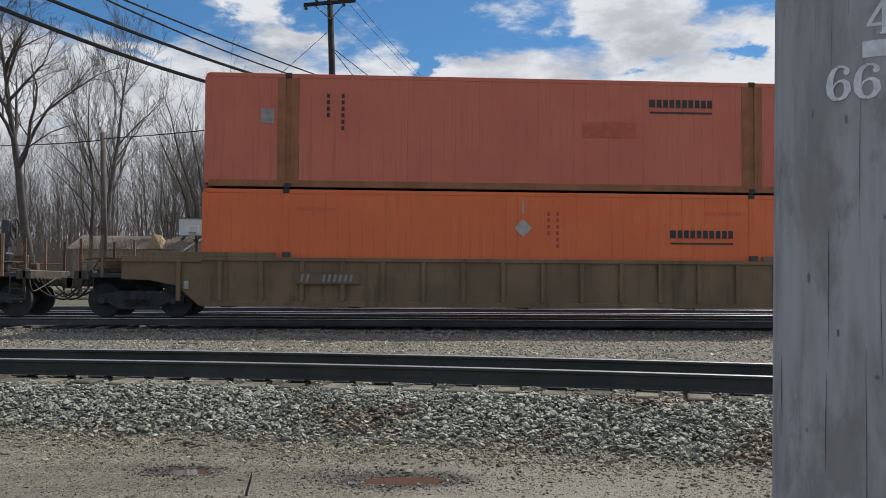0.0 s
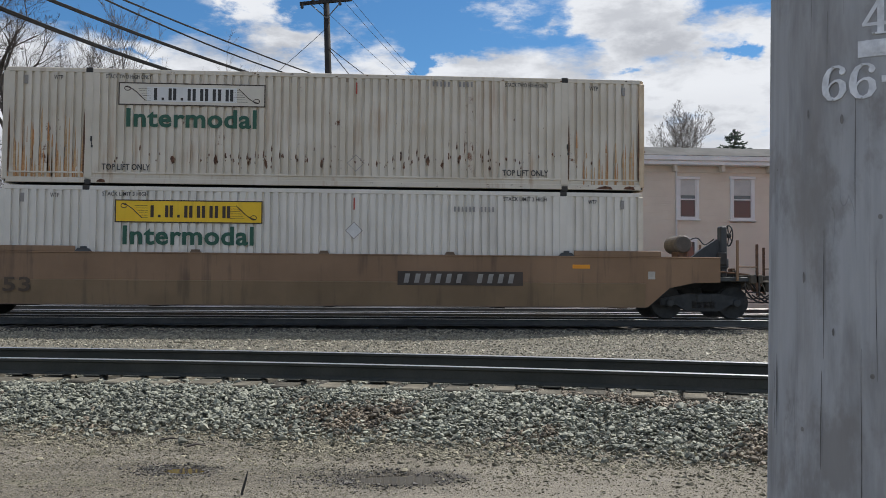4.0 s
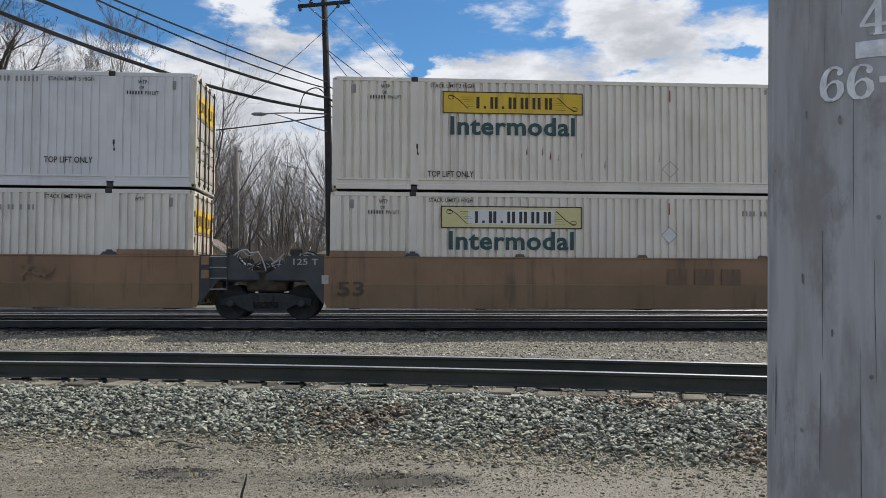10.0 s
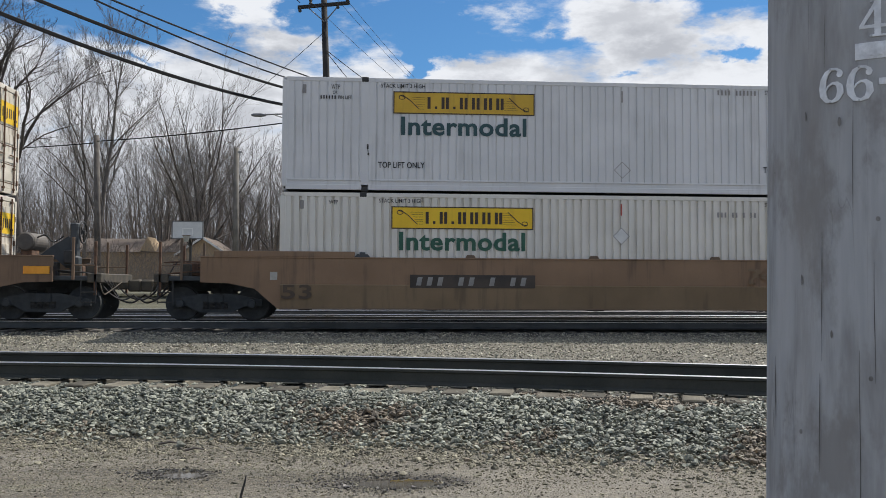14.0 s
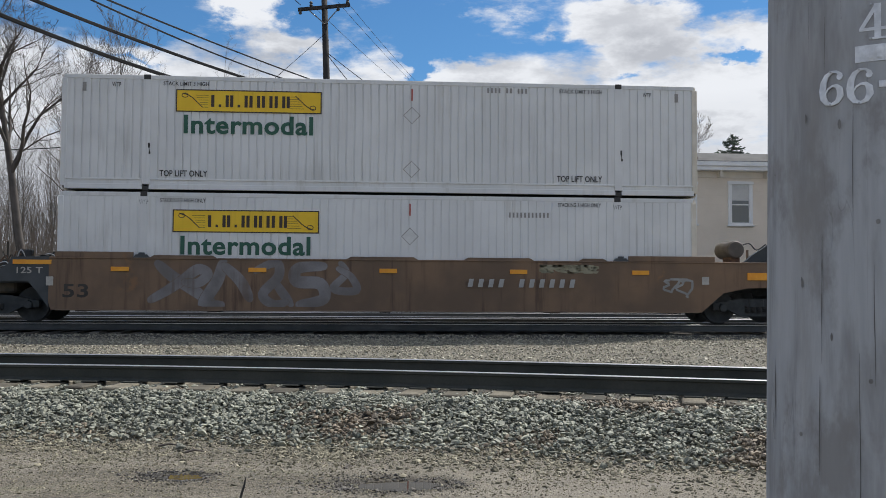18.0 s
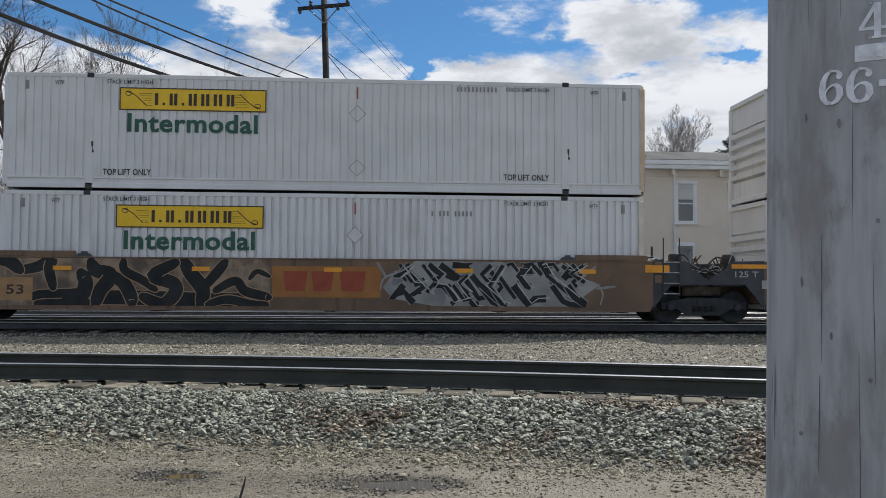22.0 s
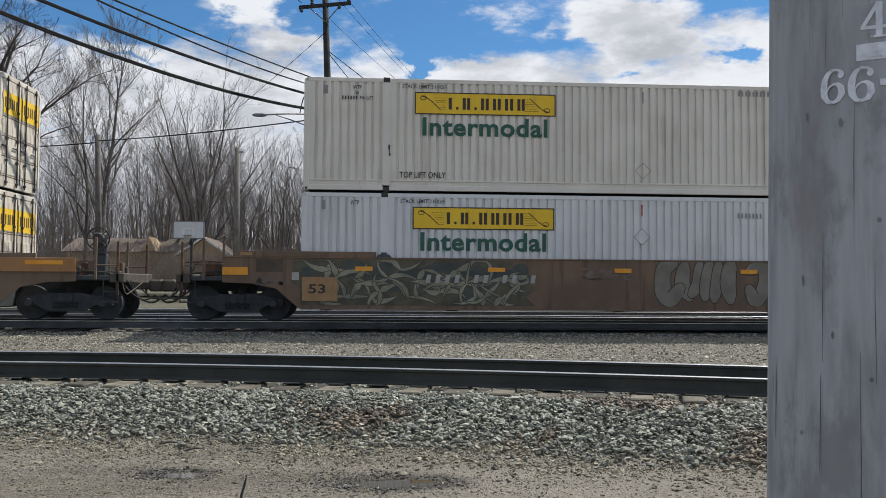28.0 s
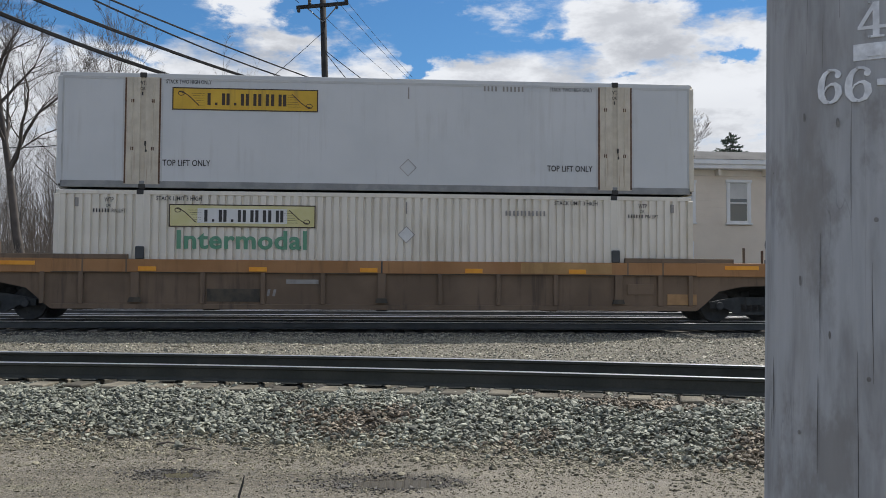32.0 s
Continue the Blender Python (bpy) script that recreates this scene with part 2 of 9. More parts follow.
def weathered_pole():
    """Silver-grey wood: soft long stains, faint grain and a few fine checks."""
    mat = bpy.data.materials.new("weathered_pole_wood")
    mat.use_nodes = True
    n = Nodes(mat.node_tree)
    co = n.add("ShaderNodeTexCoord").outputs["Object"]
    bend = n.noise(n.stretch(co, (3.0, 3.0, 0.8)), 2.0, 3.0)
    bent = n.add("ShaderNodeVectorMath", {0: co, 1: n.add("ShaderNodeCombineXYZ", {0: n.math("MULTIPLY", bend, 0.07), 1: n.math("MULTIPLY", bend, 0.07), 2: 0.0}).outputs[0]}).outputs[0]
    long = n.noise(n.stretch(bent, (1.0, 1.0, 0.03)), 60.0, 4.0, 0.55)
    mid = n.noise(n.stretch(bent, (1.0, 1.0, 0.16)), 13.0, 5.0, 0.6)
    soft = n.noise(n.stretch(bent, (1.0, 1.0, 0.5)), 6.0, 6.0, 0.65)
    col = n.mix(n.steps(long, 0.25, 0.75), rgba((0.365, 0.382, 0.402)), rgba((0.445, 0.460, 0.478)))
    col = n.mix(n.math("MULTIPLY", n.steps(mid, 0.46, 0.66), 0.70), col, rgba((0.215, 0.214, 0.213)))
    col = n.mix(n.math("MULTIPLY", n.steps(soft, 0.50, 0.62), 0.75), col, rgba((0.235, 0.228, 0.222)))
    warm = n.steps(n.noise(n.stretch(co, (1, 1, 0.4)), 4.0, 4.0), 0.52, 0.70)
    col = n.mix(n.math("MULTIPLY", warm, 0.35), col, rgba((0.385, 0.37, 0.355)))
    check = n.noise(n.stretch(bent, (1.0, 1.0, 0.012)), 30.0, 2.0, 0.4)
    crack = n.math("MULTIPLY", n.steps(n.math("ABSOLUTE", n.math("SUBTRACT", check, 0.5)), 0.009, 0.0), n.steps(n.noise(n.stretch(co, (1, 1, 0.3)), 6.0, 2.0), 0.52, 0.60))
    col = n.mix(n.math("MULTIPLY", crack, 0.2), col, rgba((0.10, 0.098, 0.10)))
    height = n.add("ShaderNodeBump", {"Strength": 0.25, "Distance": 0.003, "Height": n.math("SUBTRACT", long, crack)})
    bsdf = n.add("ShaderNodeBsdfPrincipled", {"Base Color": col, "Roughness": 0.85, "Normal": height.outputs[0]})
    n.add("ShaderNodeOutputMaterial", {0: bsdf.outputs[0]})
    return mat


def pane(name, tint=(0.9, 0.95, 1.0), rough=0.02, bend=1.5, gloss=0.9):
    mat = bpy.data.materials.new(name)
    mat.use_nodes = True
    n = Nodes(mat.node_tree)
    bsdf = n.add("ShaderNodeBsdfPrincipled", {"Base Color": rgba(tint), "Roughness": rough, "Transmission Weight": 0.0, "IOR": bend, "Specular IOR Level": gloss})
    n.add("ShaderNodeOutputMaterial", {0: bsdf.outputs[0]})
    return mat


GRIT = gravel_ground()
POLE_WOOD = weathered_pole()
STONE = surface("ballast_stone", (0.146, 0.151, 0.119), (0.286, 0.289, 0.228), 9.0, 0.6, bump=0.4, fine=120, grain=0.25, island=0.55)
STONE_RUSTY = surface("rust_stained_stone", (0.118, 0.096, 0.068), (0.245, 0.200, 0.145), 9.0, 0.7, bump=0.4, fine=120, grain=0.25, island=0.55)
STONE_BROWN = surface("brown_stone", (0.221, 0.205, 0.151), (0.362, 0.338, 0.261), 9.0, 0.62, bump=0.4, fine=150, grain=0.25, island=0.45)
STONE_TOE = surface("dirty_brown_stone", (0.12, 0.108, 0.072), (0.26, 0.238, 0.168), 9.0, 0.75, bump=0.4, fine=150, grain=0.25, island=0.55)
STONE_WET = surface("wet_dark_pebble", (0.035, 0.031, 0.026), (0.115, 0.104, 0.086), 9.0, 0.4, bump=0.3, fine=150, grain=0.25, island=0.6)
WATER = pane("puddle_water", (0.066, 0.058, 0.046), 0.035, 1.33, 0.5)
TIE_DARK = surface("dark_tie_wood", (0.06, 0.055, 0.048), (0.12, 0.108, 0.09), 3.0, 0.9, bump=0.5, fine=50, grain=0.35, per_object=0.4)
TIE = surface("tie_wood", (0.085, 0.075, 0.055), (0.165, 0.148, 0.112), 3.0, 0.9, bump=0.6, fine=50, grain=0.35, grain_stretch=(1, 0.08, 1), per_object=0.5)
RAIL = surface("rail_side", (0.037, 0.041, 0.035), (0.055, 0.057, 0.049), 2.0, 0.85, bump=0.2, fine=40)
# paler copy of RAIL: lens haze over the far rails put into the colour
RAIL_HAZED = surface("hazed_rail_side", (0.068, 0.074, 0.076), (0.100, 0.106, 0.106), 2.0, 0.85, bump=0.2, fine=40)
RAIL_TOP = surface("rail_top", (0.58, 0.58, 0.58), (0.64, 0.64, 0.63), 2.0, 0.36, metal=1.0, bump=0.05, fine=200, grain=0.08)
RUST = surface("rusty_iron", (0.095, 0.056, 0.038), (0.165, 0.092, 0.055), 8.0, 0.9, bump=0.4)
WHITE = surface("white_container_paint", (0.690, 0.700, 0.695), (0.755, 0.765, 0.758), 0.8, 0.5, bump=0.06, fine=90, grain=0.06, streak=(0.40, 0.385, 0.34), streak_amount=0.35, streak_scale=5.0, per_object=0.02)
WARM_WHITE = surface("warm_white_container_paint", (0.705, 0.680, 0.615), (0.770, 0.745, 0.680), 0.8, 0.5, bump=0.06, fine=90, grain=0.06, streak=(0.40, 0.385, 0.34), streak_amount=0.35, streak_scale=5.0)
COOL_WHITE = surface("cool_white_container_paint", (0.655, 0.665, 0.672), (0.72, 0.728, 0.735), 0.8, 0.5, bump=0.06, fine=90, grain=0.06, streak=(0.38, 0.385, 0.375), streak_amount=0.35, streak_scale=5.0)
CREAM = surface("cream_container_paint", (0.715, 0.675, 0.59), (0.785, 0.745, 0.66), 0.8, 0.55, bump=0.06, fine=90, grain=0.08, streak=(0.42, 0.37, 0.28), streak_amount=0.40, streak_scale=6.0)
RUSTY_CREAM = surface("rust_stained_cream_paint", (0.61, 0.56, 0.465), (0.69, 0.645, 0.555), 0.9, 0.6, bump=0.08, fine=90, grain=0.09, streak=(0.40, 0.25, 0.13), streak_amount=0.55, streak_scale=7.0, spots=(0.16, 0.06, 0.022), spot_amount=1.0, spot_scale=4.0)
PLATE_WHITE = surface("smooth_white_paint", (0.58, 0.605, 0.62), (0.63, 0.65, 0.665), 0.5, 0.45, bump=0.03, fine=120, grain=0.05, streak=(0.42, 0.42, 0.40), streak_amount=0.25)
POST_CREAM = surface("stained_post_paint", (0.54, 0.49, 0.40), (0.64, 0.59, 0.49), 2.5, 0.6, bump=0.1, grain=0.12, streak=(0.27, 0.17, 0.09), streak_amount=0.6, streak_scale=14.0)
STAINED_END = surface("rust_stained_end_paint", (0.60, 0.58, 0.51), (0.70, 0.68, 0.61), 1.5, 0.6, bump=0.12, grain=0.14, streak=(0.30, 0.16, 0.07), streak_amount=0.6, streak_scale=5.0, spots=(0.16, 0.07, 0.03), spot_amount=0.8, spot_scale=4.0)
RUST_PALE = surface("washed_out_rust", (0.50, 0.31, 0.16), (0.58, 0.42, 0.25), 7.0, 0.9, bump=0.2)
RUST_ORANGE = surface("orange_rust", (0.40, 0.19, 0.075), (0.55, 0.30, 0.14), 9.0, 0.9, bump=0.3)
RUST_DARK = surface("dark_pitted_rust", (0.060, 0.032, 0.022), (0.17, 0.080, 0.045), 14.0, 0.9, bump=0.4)
SIGN_WASHED = surface("washed_out_sign_paint", (0.64, 0.605, 0.52), (0.71, 0.675, 0.585), 1.5, 0.55, bump=0.03, grain=0.08)
DOOR_WHITE = surface("door_paint", (0.60, 0.55, 0.45), (0.74, 0.69, 0.59), 1.5, 0.5, bump=0.1, grain=0.12, streak=(0.26, 0.17, 0.085), streak_amount=0.75, streak_scale=9.0, spots=(0.14, 0.07, 0.03), spot_amount=0.7, spot_scale=5.0)
DOOR_RUST = surface("rusty_door_paint", (0.58, 0.44, 0.29), (0.72, 0.60, 0.44), 1.5, 0.65, bump=0.15, grain=0.15, streak=(0.24, 0.11, 0.04), streak_amount=0.9, streak_scale=12.0, spots=(0.12, 0.05, 0.02), spot_amount=0.9, spot_scale=7.0)
ORANGE_UP = surface("faded_orange_paint", (0.575, 0.154, 0.096), (0.635, 0.184, 0.114), 0.7, 0.6, bump=0.08, grain=0.1, streak=(0.36, 0.10, 0.06), streak_amount=0.40, streak_scale=7.0)
ORANGE = surface("orange_paint", (0.755, 0.162, 0.050), (0.815, 0.188, 0.060), 0.7, 0.5, bump=0.05, grain=0.06, streak=(0.48, 0.10, 0.03), streak_amount=0.35, streak_scale=7.0)
SOOTY_END = surface("sooty_orange_end_paint", (0.34, 0.105, 0.060), (0.46, 0.135, 0.075), 1.2, 0.7, bump=0.1, grain=0.15, streak=(0.045, 0.032, 0.028), streak_amount=0.92, streak_scale=4.0)
ORANGE_POST = surface("brown_post_paint", (0.27, 0.115, 0.052), (0.36, 0.15, 0.068), 2.0, 0.7, bump=0.1, grain=0.15, streak=(0.12, 0.06, 0.03), streak_amount=0.6, streak_scale=12.0)
DARK = surface("dark_iron", (0.034, 0.034, 0.033), (0.055, 0.053, 0.049), 5.0, 0.7, bump=0.2)
GREY_RAIL = surface("grey_rail_paint", (0.22, 0.23, 0.235), (0.30, 0.305, 0.305), 3.0, 0.6, bump=0.1)
FAINT_STRIP = surface("grey_white_strip", (0.50, 0.52, 0.52), (0.56, 0.57, 0.57), 2.0, 0.5, bump=0.05)
GALV = surface("galvanised_iron", (0.40, 0.41, 0.42), (0.52, 0.53, 0.54), 12.0, 0.45, metal=0.6, bump=0.1)
YELLOW = surface("yellow_sign_paint", (0.84, 0.535, 0.018), (0.90, 0.595, 0.026), 1.5, 0.5, bump=0.03, grain=0.06, streak=(0.45, 0.27, 0.03), streak_amount=0.3)
YELLOW_DULL = surface("soiled_yellow_paint", (0.66, 0.45, 0.035), (0.74, 0.52, 0.045), 1.5, 0.55, bump=0.03, grain=0.1, streak=(0.30, 0.19, 0.04), streak_amount=0.6)
YELLOW_WORN = surface("worn_orange_yellow_paint", (0.60, 0.375, 0.035), (0.69, 0.445, 0.045), 1.5, 0.55, bump=0.03, grain=0.1, streak=(0.33, 0.21, 0.05), streak_amount=0.6)
YELLOW_PALE = surface("faded_yellow_paint", (0.62, 0.58, 0.27), (0.68, 0.64, 0.37), 1.5, 0.55, bump=0.03, grain=0.06)
OCHRE = surface("amber_reflector", (0.78, 0.31, 0.018), (0.85, 0.37, 0.028), 3.0, 0.4, bump=0.02, grain=0.1)
INK = surface("dark_brown_lettering", (0.045, 0.03, 0.022), (0.06, 0.04, 0.03), 3.0, 0.6, bump=0.0)
BLACK_INK = surface("black_lettering", (0.03, 0.03, 0.032), (0.045, 0.045, 0.045), 3.0, 0.6, bump=0.0)
GREEN_INK = surface("green_lettering", (0.022, 0.10, 0.065), (0.03, 0.12, 0.08), 3.0, 0.6, bump=0.0)
BLUE_INK = surface("dark_blue_green_lettering", (0.025, 0.075, 0.085), (0.03, 0.085, 0.09), 3.0, 0.6, bump=0.0)
PALE_GREEN = surface("faded_green_lettering", (0.11, 0.30, 0.19), (0.14, 0.33, 0.22), 3.0, 0.6, bump=0.0)
RED_INK = surface("red_mark", (0.40, 0.06, 0.04), (0.45, 0.10, 0.06), 3.0, 0.6, bump=0.0)
FAINT_INK = surface("faded_lettering", (0.24, 0.23, 0.22), (0.36, 0.35, 0.33), 3.0, 0.6, bump=0.0)
CAR_BROWN = surface("brown_car_paint", (0.235, 0.148, 0.087), (0.291, 0.185, 0.110), 0.6, 0.7, bump=0.08, grain=0.1, streak=(0.085, 0.06, 0.045), streak_amount=0.6, streak_scale=4.0, spots=(0.25, 0.18, 0.12), spot_amount=0.25, spot_scale=2.5)
CAR_LOWER = surface("ochre_brown_lower_sheet", (0.205, 0.142, 0.080), (0.262, 0.182, 0.105), 0.6, 0.75, bump=0.08, grain=0.12, streak=(0.085, 0.065, 0.045), streak_amount=0.5, streak_scale=4.0)
CAR_RUST = surface("rusted_car_paint", (0.150, 0.103, 0.070), (0.225, 0.145, 0.090), 0.7, 0.8, bump=0.15, grain=0.18, streak=(0.07, 0.045, 0.035), streak_amount=0.7, streak_scale=5.0, spots=(0.28, 0.15, 0.07), spot_amount=0.6, spot_scale=2.2)
CAR_OLIVE = surface("dirty_ochre_car_paint", (0.19, 0.133, 0.08), (0.25, 0.172, 0.10), 0.8, 0.8, bump=0.12, grain=0.15, streak=(0.075, 0.055, 0.04), streak_amount=0.6, streak_scale=5.0)
CAR_OCHRE = surface("ochre_car_paint", (0.335, 0.168, 0.066), (0.40, 0.210, 0.090), 0.8, 0.7, bump=0.1, grain=0.12, streak=(0.12, 0.075, 0.04), streak_amount=0.5, streak_scale=5.0)
CAR_DIRTY = surface("grimy_brown_sheet", (0.155, 0.110, 0.074), (0.200, 0.142, 0.096), 0.8, 0.8, bump=0.1, grain=0.15, streak=(0.055, 0.042, 0.035), streak_amount=0.6, streak_scale=5.0)
CAR_TAN = surface("tan_repaint", (0.36, 0.215, 0.085), (0.45, 0.28, 0.12), 1.5, 0.7, bump=0.05, grain=0.2, streak=(0.20, 0.12, 0.06), streak_amount=0.4, streak_scale=4.0)
CAR_DARK = surface("blackened_car_end", (0.040, 0.047, 0.051), (0.062, 0.070, 0.075), 1.5, 0.6, bump=0.1, grain=0.2)
TRUCK = surface("greasy_truck_iron", (0.032, 0.037, 0.040), (0.052, 0.058, 0.061), 4.0, 0.85, bump=0.2, grain=0.3)
HOSE = surface("rubber_hose", (0.015, 0.015, 0.015), (0.03, 0.03, 0.03), 6.0, 0.5)
DECAL = surface("white_decal", (0.40, 0.385, 0.345), (0.48, 0.465, 0.42), 6.0, 0.6, bump=0.02)
TAN_DECAL = surface("tan_decal", (0.34, 0.20, 0.09), (0.40, 0.24, 0.11), 6.0, 0.6, bump=0.02)
SIDING = surface("beige_siding", (0.70, 0.62, 0.51), (0.76, 0.675, 0.56), 0.6, 0.7, bump=0.05, grain=0.06)
TRIM = surface("white_trim_paint", (0.74, 0.74, 0.72), (0.80, 0.80, 0.78), 1.2, 0.6, bump=0.05, grain=0.08)
TRIM_CREAM = surface("cream_frieze_paint", (0.64, 0.585, 0.49), (0.70, 0.64, 0.54), 1.2, 0.6, bump=0.05, grain=0.08)
ROOF_GREY = surface("grey_roofing", (0.074, 0.076, 0.076), (0.108, 0.110, 0.110), 1.2, 0.9, bump=0.2, fine=25, grain=0.2)
ROOF_BROWN = surface("brown_shingles", (0.13, 0.10, 0.08), (0.17, 0.135, 0.108), 1.0, 0.9, bump=0.3, fine=18, grain=0.2)
ROOF_DARK = surface("dark_roofing", (0.05, 0.05, 0.055), (0.075, 0.075, 0.08), 1.0, 0.85, bump=0.2)
GLASS = pane("window_glass", (0.10, 0.115, 0.115), 0.03)
CRACK = surface("crack_in_wood", (0.085, 0.082, 0.08), (0.13, 0.125, 0.12), 20.0, 0.95)
BLIND = surface("window_blind", (0.50, 0.50, 0.48), (0.58, 0.58, 0.55), 2.0, 0.8, bump=0.05)
TAN_WALL = surface("tan_boarding", (0.42, 0.30, 0.18), (0.50, 0.37, 0.23), 1.0, 0.8, bump=0.1, grain=0.1)
GREY_WALL = surface("pale_grey_siding", (0.36, 0.36, 0.34), (0.43, 0.43, 0.41), 0.8, 0.8, bump=0.1)
BRICK = surface("red_brick", (0.075, 0.055, 0.048), (0.11, 0.075, 0.062), 4.0, 0.9, bump=0.3)
POLE_DARK = surface("creosoted_wood", (0.019, 0.018, 0.018), (0.034, 0.032, 0.031), 2.0, 0.9, bump=0.3, fine=30, grain=0.3, grain_stretch=(1, 1, 0.05))
KNOT = surface("knot_wood", (0.13, 0.125, 0.12), (0.24, 0.235, 0.23), 40.0, 0.9)
POLE_GREY = surface("grey_pole_wood", (0.15, 0.138, 0.12), (0.20, 0.185, 0.16), 2.0, 0.9, bump=0.3, grain_stretch=(1, 1, 0.05))
WIRE = surface("black_cable", (0.008, 0.008, 0.009), (0.014, 0.014, 0.014), 3.0, 0.9)
BARK = surface("grey_brown_bark", (0.095, 0.084, 0.074), (0.15, 0.133, 0.117), 1.5, 0.95, bump=0.4, fine=20, grain=0.3, grain_stretch=(1, 1, 0.2))
WOOD_STEM = surface("grey_wood_stems", (0.135, 0.122, 0.112), (0.20, 0.182, 0.165), 0.3, 0.95, bump=0.0, grain=0.2)
TWIG = surface("bare_twigs", (0.165, 0.148, 0.135), (0.235, 0.212, 0.192), 0.6, 0.95, bump=0.0, grain=0.15)
BRUSH = surface("dry_brush", (0.20, 0.165, 0.135), (0.275, 0.23, 0.185), 0.5, 0.95, bump=0.0, grain=0.2)
NEEDLES = surface("spruce_needles", (0.060, 0.088, 0.070), (0.105, 0.140, 0.105), 1.0, 0.85, bump=0.0, grain=0.3)
NEEDLES_LIGHT = surface("pale_evergreen_foliage", (0.11, 0.135, 0.075), (0.17, 0.195, 0.11), 1.0, 0.85, bump=0.0, grain=0.3)
GRASS = surface("pale_spring_grass", (0.10, 0.12, 0.04), (0.17, 0.165, 0.07), 1.0, 0.9, bump=0.0, grain=0.3, island=0.4)
BLUE_TARP = surface("blue_tarpaulin", (0.03, 0.07, 0.22), (0.05, 0.10, 0.28), 2.0, 0.5, bump=0.2)
STEEL = surface("grey_steel", (0.16, 0.165, 0.17), (0.22, 0.225, 0.23), 5.0, 0.5, metal=0.5)
TAG = surface("stamped_aluminium", (0.68, 0.70, 0.72), (0.80, 0.82, 0.84), 30.0, 0.5, metal=0.3, bump=0.15)
BOARD = surface("backboard", (0.60, 0.61, 0.61), (0.68, 0.69, 0.69), 2.0, 0.3, bump=0.02)


# ---- building helpers ----
class Geo:
    """Collects vertices and faces for one mesh."""

    def __init__(self):
        self.v, self.f, self.weld = [], [], False

    def put(self, verts, faces):
        k = len(self.v)
        self.v.extend(verts)
        self.f.extend([tuple(i + k for i in f) for f in faces])
        return self

    def box(self, x0, x1, y0, y1, z0, z1, c=0.0):
        if c <= 0:
            return self.put([(x0, y0, z0), (x1, y0, z0), (x1, y1, z0), (x0, y1, z0), (x0, y0, z1), (x1, y0, z1), (x1, y1, z1), (x0, y1, z1)],
                            [(0, 3, 2, 1), (4, 5, 6, 7), (0, 1, 5, 4), (1, 2, 6, 5), (2, 3, 7, 6), (3, 0, 4, 7)])
        c = min(c, abs(x1 - x0) * 0.45, abs(y1 - y0) * 0.45, abs(z1 - z0) * 0.45)
        lo, hi = (x0, y0, z0), (x1, y1, z1)
        verts, where = [], {}
        for i in range(8):
            s = [(i >> a) & 1 for a in range(3)]
            for a in range(3):
                p = [(hi[b] if s[b] else lo[b]) if b == a else ((hi[b] - c) if s[b] else (lo[b] + c)) for b in range(3)]
                where[i, a] = len(verts)
                verts.append(tuple(p))
        faces = []
        for a in range(3):
            b, d = (a + 1) % 3, (a + 2) % 3
            for side in (0, 1):
                ring = [(0, 0), (1, 0), (1, 1), (0, 1)]
                if not side:
                    ring.reverse()
                faces.append(tuple(where[(side << a) | (i << b) | (j << d), a] for i, j in ring))
            for i in (0, 1):
                for j in (0, 1):
                    e0, e1 = (i << b) | (j << d), (i << b) | (j << d) | (1 << a)
                    q = (where[e0, b], where[e1, b], where[e1, d], where[e0, d])
                    faces.append(q if i != j else q[::-1])
        for i in range(8):
            t = (where[i, 0], where[i, 1], where[i, 2])
            faces.append(t if bin(i).count("1") % 2 else t[::-1])
        return self.put(verts, faces)

    def prism(self, outline, y0, y1):
        """An outline in x and z, counter-clockwise seen from -y, drawn out along y."""
        k = len(outline)
        verts = [(x, y0, z) for x, z in outline] + [(x, y1, z) for x, z in outline]
        faces = [tuple(range(k)), tuple(range(2 * k - 1, k - 1, -1))]
        faces += [(i, i + k, (i + 1) % k + k, (i + 1) % k) for i in range(k)]
        return self.put(verts, faces)

    def tube(self, points, radii, sides=6, cap=True):
        pts = [Vector(p) for p in points]
        if not hasattr(radii, "__len__"):
            radii = [radii] * len(pts)
        rings, verts, faces = [], [], []
        for i, p in enumerate(pts):
            d = (pts[min(i + 1, len(pts) - 1)] - pts[max(i - 1, 0)]).normalized()
            a = d.cross(Vector((0.31, 0.17, 1.0)) if abs(d.z) < 0.9 else Vector((1.0, 0.1, 0.0))).normalized()
            b = d.cross(a)
            for j in range(sides):
                t = 2 * math.pi * j / sides
                verts.append(tuple(p + (a * math.cos(t) + b * math.sin(t)) * radii[i]))
        for i in range(len(pts) - 1):
            for j in range(sides):
                j1 = (j + 1) % sides
                faces.append((i * sides + j, i * sides + j1, (i + 1) * sides + j1, (i + 1) * sides + j))
        if cap:
            faces.append(tuple(range(sides - 1, -1, -1)))
            faces.append(tuple(range((len(pts) - 1) * sides, len(pts) * sides)))
        return self.put(verts, faces)

    def ring(self, centre, radius, r, axis="y", sides=28, round_sides=6):
        c, loop = Vector(centre), []
        for i in range(sides + 1):
            t = 2 * math.pi * i / sides
            u = {"x": (0, math.cos(t), math.sin(t)), "y": (math.cos(t), 0, math.sin(t)), "z": (math.cos(t), math.sin(t), 0)}[axis]
            loop.append(c + Vector(u) * radius)
        return self.tube(loop, r, round_sides, cap=False)

